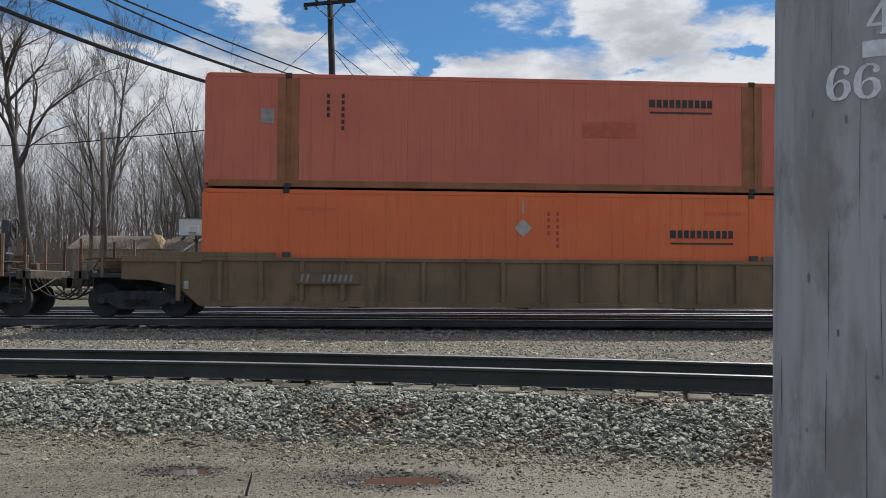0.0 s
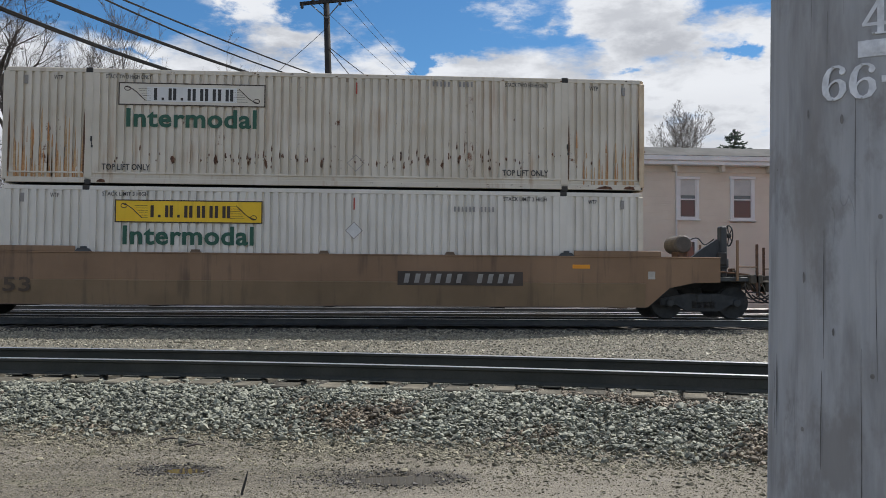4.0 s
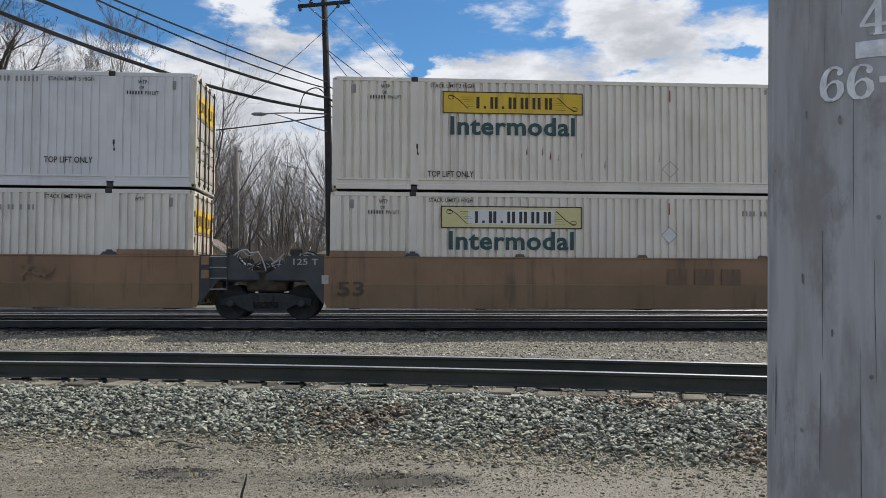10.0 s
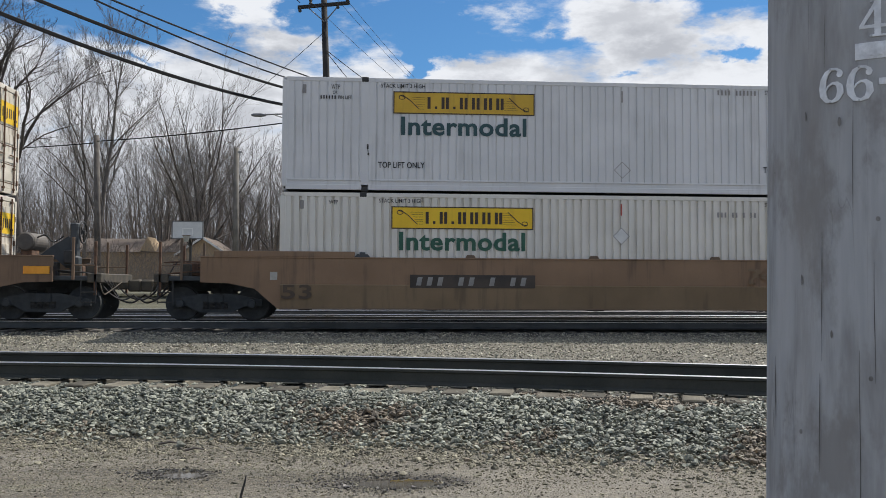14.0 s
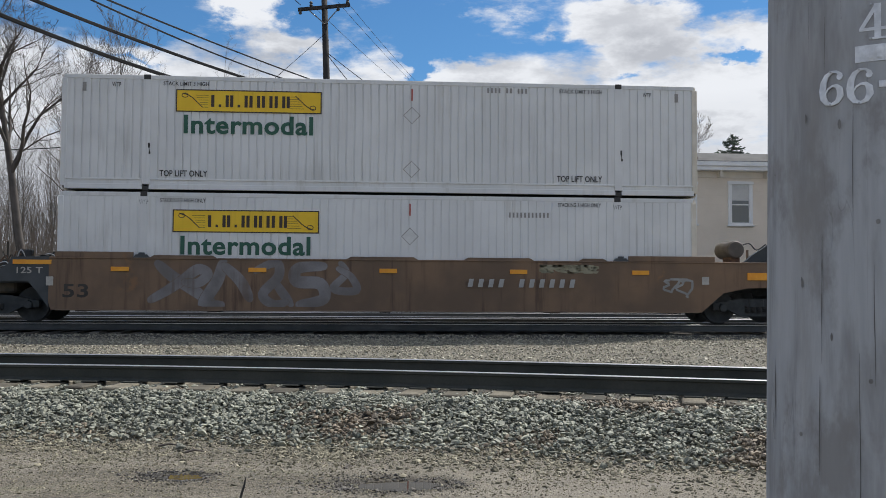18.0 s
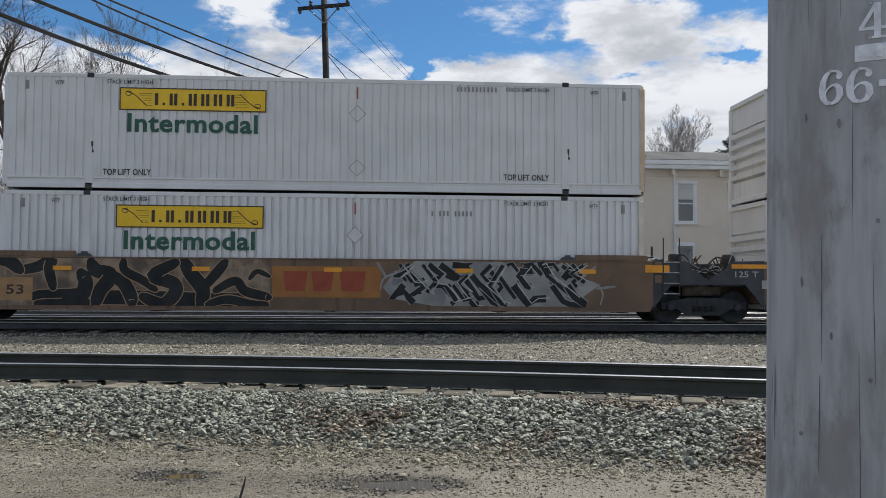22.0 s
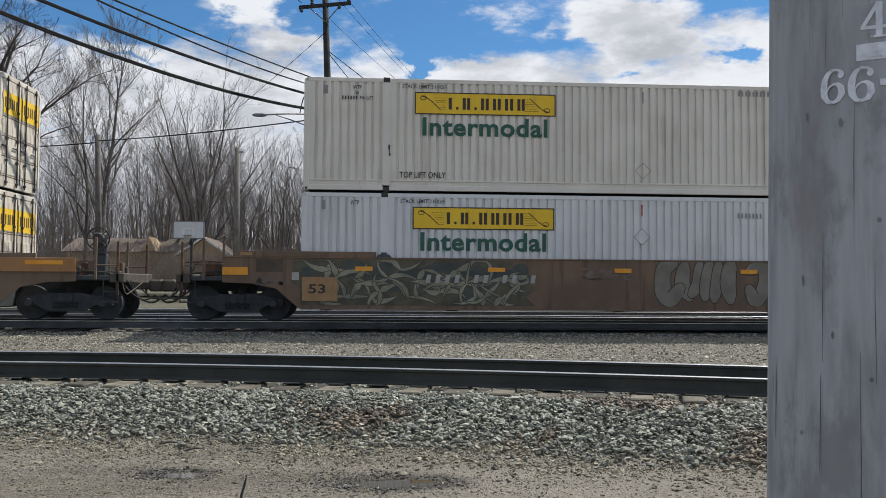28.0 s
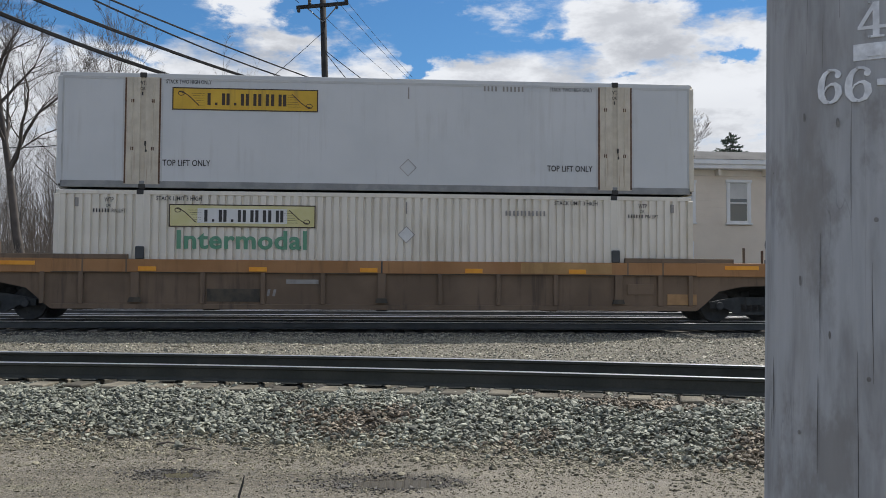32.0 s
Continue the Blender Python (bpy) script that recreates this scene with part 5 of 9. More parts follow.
def truck(car, x, name="truck"):
    """A two-axle truck under a car: side frames, springs, bolster and two turning wheelsets."""
    def frame_mesh():
        g = Geo()
        out = [(-1.14, 0.52), (-1.14, 0.36), (-0.72, 0.36), (-0.42, 0.20), (0.42, 0.20), (0.72, 0.36), (1.14, 0.36), (1.14, 0.52), (0.72, 0.60), (0.40, 0.66), (-0.40, 0.66), (-0.72, 0.60)]
        g.prism(out, 0, 0.12)
        return g
    tr = part(name, shared("bolster", lambda: Geo().box(-0.2, 0.2, 0.15, 2.44, 0.42, 0.66, 0.03).lathe([(0.66, 0.34), (0.80, 0.34)], (0, W / 2, 0), "z", 20)), TRUCK, car, "greasy black two-axle truck", at=(x, 0, 0))
    for y in (0.20, W - 0.32):
        part("side_frame", shared("side_frame", frame_mesh), TRUCK, tr, at=(0, y, 0))
        for dx in (-0.24, -0.08, 0.08, 0.24):
            part("spring", shared("spring", lambda: Geo().tube([(0.062 * math.cos(i * 0.6), 0.06 + 0.062 * math.sin(i * 0.6), 0.24 + i * 0.0032) for i in range(60)], 0.014, 4)), DARK, tr, at=(dx, y - 0.05, 0.04))
        for dx in (-0.89, 0.89):
            part("bearing_cap", shared("bearing_cap", lambda: Geo().lathe([(-0.07, 0.05), (-0.06, 0.095), (0.0, 0.11), (0.06, 0.11)], (0, 0, 0), "y", 16)), TRUCK, tr, at=(dx, y if y < 1 else y + 0.12, R_WHEEL))
    for dx in (-0.89, 0.89):
        def wheelset():
            g = Geo().lathe([(0.4, 0.085), (2.2, 0.085)], (0, 0, 0), "y", 12)
            for y, s in ((TRACK_Y - TRAIN_Y - 0.755, 1), (TRACK_Y - TRAIN_Y + 0.755, -1)):
                g.lathe([(y - 0.06 * s, 0.12), (y - 0.06 * s, 0.36), (y - 0.065 * s, R_WHEEL - 0.005), (y + 0.055 * s, R_WHEEL), (y + 0.065 * s, R_WHEEL + 0.028), (y + 0.085 * s, R_WHEEL + 0.02), (y + 0.07 * s, 0.34), (y + 0.03 * s, 0.12)], (0, 0, 0), "y", 32)
                for k in range(3):
                    t = k * 2.094
                    g.box(math.cos(t) * 0.24 - 0.03, math.cos(t) * 0.24 + 0.03, y - 0.075, y + 0.075, math.sin(t) * 0.24 - 0.03, math.sin(t) * 0.24 + 0.03)
            return g
        w = part("wheelset", shared("wheelset", wheelset), TRUCK, tr, at=(dx, 0, R_WHEEL), smooth=False)
        WHEELS.append(w)


def side_outline(left, right, z_top=1.58, z_bot=0.305):
    """The outline of a car's side. left, right: 'joint' where the next unit shares a truck, 'end' at a coupler."""
    pts = []
    if right == "end":
        pts += [(-0.10, z_bot), (L + 0.05, z_bot), (L + 0.62, 0.80), (L + 1.25, 0.93), (L + 1.95, 0.95), (L + 1.95, z_top)]
    else:
        pts += [(L + 0.10, z_bot), (L + 0.16, 0.50), (L + 0.16, z_top)]
    if left == "end":
        tail = [(-1.95, z_top), (-1.95, 0.95), (-1.25, 0.93), (-0.62, 0.80), (-0.05, z_bot)]
    else:
        tail = [(-0.16, z_top), (-0.16, 0.50), (-0.10, z_bot)]
    pts = [p for p in pts if p != (-0.10, z_bot)]
    return pts + tail


def ladder(parent, x, paint, z0=0.75, z1=1.95):
    g = Geo()
    for dx in (0.0, 0.42):
        g.tube([(x + dx, SIDE - 0.03, z0), (x + dx, SIDE - 0.03, z1)], 0.017, 6)
    rungs = part("ladder", g, paint, parent)
    for i in range(4):
        z = z0 + 0.06 + i * 0.27
        part("rung", Geo().tube([(x, SIDE - 0.035, z), (x + 0.42, SIDE - 0.035, z)], 0.014, 6), GALV, rungs)


def hose(points, r=0.016, sides=6):
    pts = [Vector(p) for p in points]
    path = []
    for i in range(len(pts) - 1):
        p0, p1, p2, p3 = pts[max(i - 1, 0)], pts[i], pts[i + 1], pts[min(i + 2, len(pts) - 1)]
        for k in range(5):
            t = k / 5
            path.append(0.5 * ((2 * p1) + (p2 - p0) * t + (2 * p0 - 5 * p1 + 4 * p2 - p3) * t * t + (3 * p1 - p0 - 3 * p2 + p3) * t ** 3))
    path.append(pts[-1])
    return Geo().tube(path, r, sides)


CAR_GRIME = surface("oily_grime", (0.055, 0.05, 0.042), (0.10, 0.085, 0.062), 4.0, 0.8, bump=0.2, grain=0.3)


def joint_gear(car, side, paint, reflectors=False):
    """Blackened end of a unit over a shared truck. side: -1 at x = 0, +1 at x = L."""
    m = Matrix() if side > 0 else Matrix.Translation((L, 0, 0)) @ Matrix.Diagonal((-1, 1, 1, 1))

    def at(x):
        return L + x if side > 0 else -x
    out = [(0.16, 0.36), (0.40, 0.70), (0.66, 1.0), (1.62, 1.0), (1.62, 1.12), (1.14, 1.42), (1.06, 1.60), (0.16, 1.62)]
    pts = [(at(x), z) for x, z in out]
    if side < 0:
        pts.reverse()
    part("end_plate", Geo().prism(pts, SIDE + 0.012, SIDE + 0.06), CAR_DARK, car, "blackened end plate over the truck")
    part("end_plate", Geo().prism(pts, FAR - 0.06, FAR - 0.012), CAR_DARK, car)
    a, b = sorted((at(0.16), at(1.45)))
    part("end_deck", Geo().box(a, b, 0.1, W - 0.1, 0.95, 1.12, 0.02), CAR_DARK, car)
    a, b = sorted((at(0.12), at(0.24)))
    part("bulkhead", Geo().box(a, b, SIDE + 0.06, FAR - 0.06, 0.5, 1.62, 0.02), paint, car)
    for k in range(4):
        y = 0.35 + k * 0.42
        part("brake_hose", hose([(at(0.2), y, 1.45), (at(0.7), y + 0.1, 1.62 + 0.05 * k), (at(1.2), y + 0.22, 1.30), (at(1.7), y + 0.1, 1.20 + 0.06 * k)], 0.022), HOSE if k % 2 else GALV, car)
    for k in range(5):
        rise = 0.10 * math.sin(k * 2.4)
        part("brake_hose", hose([(at(0.55), 0.02 + 0.05 * k, 1.52 + rise), (at(0.9), 0.0 + 0.04 * k, 1.30 - rise), (at(1.25), 0.03 + 0.05 * k, 1.18 + 0.07 * k), (at(1.62), 0.05 + 0.05 * k, 1.46 - 0.05 * k)], 0.011), GALV if k % 2 else HOSE, car)
    loops = random.Random(int(car.location.x * 10) + side)
    for k in range(5):
        y0, x = loops.uniform(-0.06, 0.30), loops.uniform(0.6, 1.0)
        path = [(at(x), y0, loops.uniform(1.35, 1.7))]
        for m in range(4):
            x += loops.uniform(0.08, 0.26)
            path.append((at(x), y0 + loops.uniform(-0.05, 0.05), loops.uniform(1.15, 1.80)))
        part("brake_hose", hose(path, loops.uniform(0.012, 0.022), 5), loops.choice((GALV, CAR_GRIME, RUST, GALV, HOSE)), car)
    part("junction_box", Geo().box(min(at(0.75), at(1.05)), max(at(0.75), at(1.05)), 0.3, 0.5, 1.45, 1.80, 0.03), DARK, car)
    part("cross_tube", Geo().tube([(at(0.95), SIDE + 0.1, 1.40), (at(1.0), W, 1.42)], 0.05, 8), DARK, car)
    if side > 0:
        ladder(car, at(0.42), DARK, 0.70, 2.2)
        for x in (0.45, 0.95):
            part("stanchion", Geo().box(at(x), at(x) + 0.05, FAR - 0.1, FAR - 0.05, 1.1, 2.1), DARK, car)
        for x0, z0 in ((0.20, 1.36), (0.20, 1.02)):
            part("step_plate", Geo().box(at(x0), at(x0) + 0.20, SIDE - 0.012, SIDE + 0.01, z0, z0 + 0.22, 0.01), paint, car)
    else:
        part("connector", Geo().box(-2.15, -1.12, 0.35, W - 0.35, 0.70, 1.24, 0.05), CAR_GRIME, car, "grimy articulated connector over the truck")
        part("connector_cap", Geo().lathe([(1.22, 0.30), (1.32, 0.28), (1.36, 0.20)], (-1.64, W / 2, 0), "z", 16), DARK, car)
        for k in range(6):
            x0, y0 = -2.2 + 0.19 * k, 0.1 + 0.11 * (k % 3)
            part("fitting", shared(("fitting", k % 3), lambda k=k: Geo().box(0, 0.16 + 0.05 * (k % 3), 0, 0.12, 0, 0.16 + 0.07 * (k % 3), 0.02)), DARK if k % 2 else CAR_GRIME, car, at=(x0, y0 + 0.25, 1.20))
        words("125 T", 0.15, at(0.93), SIDE + 0.004, 1.20 if reflectors else 1.38, DECAL, car, 0.02, 0.62)
        part("notice", Geo().box(at(0.22), at(0.05), SIDE - 0.006, SIDE + 0.014, 0.90, 1.12), DECAL, car, "small white notice")


def x_seed(car):
    return car.location.x


def coupler_gear(car, side, paint, brake):
    """End platform with coupler, posts and hoses; with the brake stand where the car has it."""
    def at(x):
        return L + x if side > 0 else -x

    def bx(x0, x1, *rest):
        a, b = sorted((at(x0), at(x1)))
        return (a, b, *rest)
    part("end_deck", Geo().box(*bx(1.2, 3.05, 0.0, W, 0.98, 1.10, 0.02)), CAR_DARK, car)
    part("end_sill", Geo().box(*bx(2.75, 3.1, SIDE + 0.05, FAR - 0.05, 0.93, 1.16, 0.02)), CAR_GRIME, car)
    rnd = random.Random(int(x_seed(car) * 10) + side)
    for k in range(7):
        a0, y0 = rnd.uniform(1.3, 2.8), rnd.uniform(0.1, 1.2)
        part("fitting", Geo().box(*bx(a0, a0 + rnd.uniform(0.12, 0.35), y0, y0 + rnd.uniform(0.1, 0.25), 1.08, 1.12 + rnd.uniform(0.08, 0.34), 0.02)), rnd.choice((DARK, RUST, CAR_GRIME)), car)
    for k in range(4):
        y0 = 0.05 + 0.28 * k
        part("pipe", hose([(at(1.25), y0, 1.14 + 0.05 * k), (at(1.8), y0 + 0.05, 1.24 - 0.03 * k), (at(2.4), y0, 1.20), (at(2.95), y0 + 0.1, 1.12), (at(3.2), y0 + 0.2, 0.86 - 0.04 * k)], 0.015), rnd.choice((CAR_GRIME, DARK, RUST)), car)
    for k in range(2):
        part("brake_hose", hose([(at(2.95), 0.35 + k * 1.3, 0.95), (at(3.2), 0.32 + k * 1.3, 0.66), (at(3.5), 0.4 + k * 1.2, 0.50), (at(3.74), 0.5 + k * 1.1, 0.62)], 0.022), HOSE, car)
    part("centre_sill", Geo().box(*bx(0.2, 3.0, W / 2 - 0.2, W / 2 + 0.2, 0.72, 0.98, 0.02)), TRUCK, car)
    part("coupler", Geo().box(*bx(2.9, 3.5, W / 2 - 0.08, W / 2 + 0.08, 0.76, 0.96, 0.03)).box(*bx(3.4, 3.74, W / 2 - 0.17, W / 2 + 0.17, 0.70, 1.02, 0.05)), CAR_GRIME, car, "rusty knuckle coupler")
    part("brake_hose", hose([(at(3.0), W / 2 - 0.35, 0.85), (at(3.25), W / 2 - 0.36, 0.52), (at(3.55), W / 2 - 0.3, 0.42), (at(3.75), W / 2 - 0.2, 0.55)], 0.025), HOSE, car)
    part("uncoupling_lever", hose([(at(3.08), SIDE + 0.05, 0.92), (at(3.16), SIDE + 0.05, 0.66), (at(3.18), 0.3, 0.70), (at(3.25), W / 2, 0.98)], 0.014), CAR_GRIME, car)
    tops = ((2.95, SIDE + 0.08, 1.95), (2.95, FAR - 0.08, 1.98), (2.42, SIDE + 0.05, 2.05), (2.42, FAR - 0.05, 2.05))
    for x, y, z in tops:
        part("stanchion", Geo().box(*bx(x - 0.03, x + 0.03, y - 0.03, y + 0.03, 0.62 if x > 2.9 else 1.0, z, 0.006)), RUST if x > 2.5 else paint, car)
    part("grab_rail", Geo().tube([(at(2.42), SIDE + 0.05, 1.36), (at(2.95), SIDE + 0.06, 1.36)], 0.017, 6), paint, car)
    part("grab_rail", Geo().tube([(at(2.0), FAR - 0.06, 1.36), (at(2.95), FAR - 0.07, 1.36)], 0.017, 6), paint, car)
    g = Geo()
    for z in (0.45, 0.70):
        g.tube([(at(2.62), SIDE + 0.03, z), (at(2.98), SIDE + 0.03, z)], 0.016, 6)
    for x in (2.62, 2.98):
        g.tube([(at(x), SIDE + 0.03, 0.42), (at(x), SIDE + 0.03, 1.0)], 0.014, 6)
    part("step", g, DARK, car)
    if brake == "stand":
        x = at(1.45)
        out = [(1.35, 1.56), (1.8, 1.52), (2.05, 1.30), (2.30, 1.30), (2.32, 1.9), (2.10, 2.10), (1.98, 2.02), (1.66, 1.82)]
        pts = [(at(a), z) for a, z in out]
        stand = part("brake_stand", Geo().prism(pts if side > 0 else pts[::-1], 0.48, 0.60), CAR_DARK, car, "black brake stand")
        part("upright", Geo().box(*bx(2.16, 2.34, 0.40, 0.66, 1.10, 2.44, 0.03)), CAR_DARK, stand)
        part("gear_box", Geo().box(*bx(2.02, 2.38, 0.36, 0.72, 1.30, 1.62, 0.06)), CAR_DARK, stand)
        wheel = part("hand_wheel", Geo().ring((at(2.44), 0.55, 2.20), 0.27, 0.02, "x", 26).lathe([(-0.04, 0.06), (0.05, 0.06)], (at(2.44), 0.55, 2.20), "x", 12), DARK, car)
        for k in range(5):
            t = k * 1.2566
            part("spoke", Geo().tube([(at(2.44), 0.55, 2.20), (at(2.44), 0.55 + 0.27 * math.cos(t), 2.20 + 0.27 * math.sin(t))], 0.014, 5), DARK, wheel)
        part("air_reservoir", Geo().lathe([(-0.50, 0.14), (-0.49, 0.20), (-0.44, 0.235), (0.44, 0.235), (0.49, 0.20), (0.50, 0.14)], (at(1.12), 0.75, 1.95), "y", 24), RESERVOIR, car, "grey air reservoir")
        part("reservoir_bracket", Geo().box(*bx(0.98, 1.26, 0.35, 0.85, 1.1, 1.76, 0.02)), RUST, car)
        part("pipe", hose([(at(1.3), 0.5, 2.05), (at(1.55), 0.45, 2.12), (at(1.75), 0.45, 1.95), (at(2.0), 0.45, 2.1)], 0.018), DARK, car)
        part("valve", Geo().box(*bx(2.05, 2.30, 0.28, 0.40, 1.40, 1.75, 0.03)), DARK, car)
    elif brake == "wheel":
        x = at(2.33)
        part("brake_stand", Geo().box(x - 0.15, x + 0.15, 0.5, 0.75, 1.0, 1.66, 0.02).box(x - 0.17, x + 0.17, 0.45, 0.60, 1.6, 2.20, 0.06), CAR_DARK, car, "black brake housing")
        wheel = part("hand_wheel", Geo().ring((x, 0.36, 2.03), 0.28, 0.02, "y", 30), DARK, car)
        part("hub", Geo().lathe([(-0.05, 0.13), (0.06, 0.15)], (x, 0.38, 2.03), "y", 20), DARK, wheel)
        for k in range(8):
            t = k * math.pi / 4
            part("spoke", Geo().tube([(x, 0.36, 2.03), (x + 0.28 * math.cos(t), 0.36, 2.03 + 0.28 * math.sin(t))], 0.013, 5), DARK, wheel)
    else:
        part("valve_box", Geo().box(*bx(2.1, 2.5, 0.5, 1.1, 1.1, 1.45, 0.04)), RUST, car)
        part("pipe", hose([(at(1.2), 0.3, 1.12), (at(1.6), 0.35, 1.40), (at(2.0), 0.5, 1.30), (at(2.6), 0.6, 1.5), (at(2.9), 0.7, 1.15)], 0.016), DARK, car)
        part("pipe", hose([(at(1.9), 0.1, 1.45), (at(2.3), 0.12, 1.47), (at(2.9), 0.1, 1.44)], 0.020), RUST, car)
        part("walkway", Geo().box(*bx(1.9, 2.95, 1.3, 2.3, 1.40, 1.45, 0.01)), RUST, car)


def floor_gear(car):
    for x in (0.6, 3.8, 8.08, 12.4, L - 0.6):
        part("cross_member", shared("cross_member", lambda: Geo().box(-0.14, 0.14, SIDE + 0.08, FAR - 0.08, 0.26, 0.335, 0.012)), DARK, car, at=(x, 0, 0))


def graffiti(car, x0, x1, z0, z1, fill, edge, seed, letters=5, fat=0.18, strokes=3, out=0.0, name="graffiti"):
    """Sprayed shapes: fat bent strokes with an outline, no writing."""
    rnd = random.Random(seed)
    step = (x1 - x0) / letters
    back, front = Geo(), Geo()
    for i in range(letters):
        cx, cz = x0 + (i + 0.5) * step, (z0 + z1) / 2
        for j in range(strokes):
            a0, turn = rnd.uniform(0, 6.28), rnd.choice((-1, 1)) * rnd.uniform(2.2, 5.0)
            rx, rz = step * rnd.uniform(0.26, 0.58), (z1 - z0) * rnd.uniform(0.24, 0.48)
            ox, oz = rnd.uniform(-0.2, 0.2) * step, rnd.uniform(-0.12, 0.12) * (z1 - z0)
            pts = []
            for k in range(13):
                t = a0 + turn * k / 12
                x = cx + ox + rx * math.cos(t) + 0.10 * math.sin(3 * t)
                z = cz + oz + rz * math.sin(t + 0.4 * math.sin(t))
                pts.append((min(max(x, x0), x1), min(max(z, z0 + 0.05), z1 - 0.05)))
            w = [fat * rnd.uniform(0.8, 1.2) * (0.12 + math.sin(math.pi * k / 12)) for k in range(13)]
            r = ribbon(pts, w)
            lift = -0.0007 * (i * strokes + j)
            front.put([(x, lift - 0.0004, z) for x, y, z in r.v], r.f)
            r = ribbon(pts, [q + 0.05 for q in w])
            back.put([(x, lift, z) for x, y, z in r.v], r.f)
    art = part(name, back, edge, car, "sprayed graffiti shapes", at=(0, SIDE - 0.004 - out, 0), kind="stuff")
    part("graffiti_fill", front, fill, art, kind="stuff")


def sprayed(car, strokes, fill, edge, rim=0.05, out=0.006, soft=True, label="bold sprayed graffiti shapes"):
    """Fat painted strokes with an outline: rows of (width, places along the side and up)."""
    back, front = Geo(), Geo()
    for i, (width, rough) in enumerate(strokes):
        path = []
        for a in range(len(rough) - 1):
            p = [Vector(rough[min(max(a + k, 0), len(rough) - 1)]) for k in (-1, 0, 1, 2)]
            for k in range(6 if soft else 1):
                t = k / 6
                q = 0.5 * (2 * p[1] + (p[2] - p[0]) * t + (2 * p[0] - 5 * p[1] + 4 * p[2] - p[3]) * t * t + (3 * p[1] - p[0] - 3 * p[2] + p[3]) * t ** 3)
                path.append((q.x, q.y))
        path.append(rough[-1])
        n = len(path) - 1
        wide = [width * ((0.62 + 0.38 * math.sin(math.pi * j / n) ** 0.5) if soft else 1.0) for j in range(n + 1)]
        for g, more, lift in ((front, 0.0, 0.0003), (back, rim * 2, 0.0)):
            r = ribbon(path, [w + more for w in wide])
            g.put([(x, -0.0005 * i - 0.00006 * (j // 2) - lift, min(max(z, 0.40), 1.56)) for j, (x, y, z) in enumerate(r.v)], r.f)
            if soft:
                for end, w, j0 in ((path[0], wide[0], -2), (path[-1], wide[-1], n + 2)):
                    rad = (w + more) / 2
                    g.put([(end[0] + rad * math.cos(j * 0.524), -0.0005 * i - 0.00006 * j0 - lift, min(max(end[1] + rad * math.sin(j * 0.524), 0.40), 1.56)) for j in range(12)], [tuple(range(12))])
    art = part("graffiti", back, edge, car, label, at=(0, SIDE - out, 0), kind="stuff")
    part("graffiti_fill", front, fill, art, kind="stuff")
    return art


def shards(car, x0, x1, seed, count, fill, edge, pale, rim, label):
    """A dense tangle of slanting shards with rims and thin lines between them."""
    rnd, strokes, fine = random.Random(seed), [], []
    for i in range(count):
        x = x0 + (x1 - x0) * (i + rnd.random()) / count
        path, steep = [(x, rnd.choice((1.46, 1.46, 1.2, 0.95)))], rnd.uniform(0.6, 1.6)
        for k in range(rnd.randint(2, 4)):
            turn = -1 if rnd.random() < 0.72 else rnd.uniform(-0.2, 0.8)
            dx = rnd.uniform(0.10, 0.34) * (1 if rnd.random() < 0.8 else -1)
            q = path[-1]
            path.append((min(max(q[0] + dx, x0), x1), min(max(q[1] + turn * abs(dx) * steep, 0.47), 1.50)))
        strokes.append((rnd.uniform(0.07, 0.19), path))
        if i % 2:
            a = rnd.uniform(-0.05, 0.08)
            fine.append((0.028, [(px + 0.10, min(max(pz + a, 0.44), 1.53)) for px, pz in path]))
    sprayed(car, strokes, fill, edge, rim, 0.008, False, label=label)
    sprayed(car, fine, pale, pale, 0.0, 0.012 + 0.0005 * count, False, label="thin pale sprayed lines")


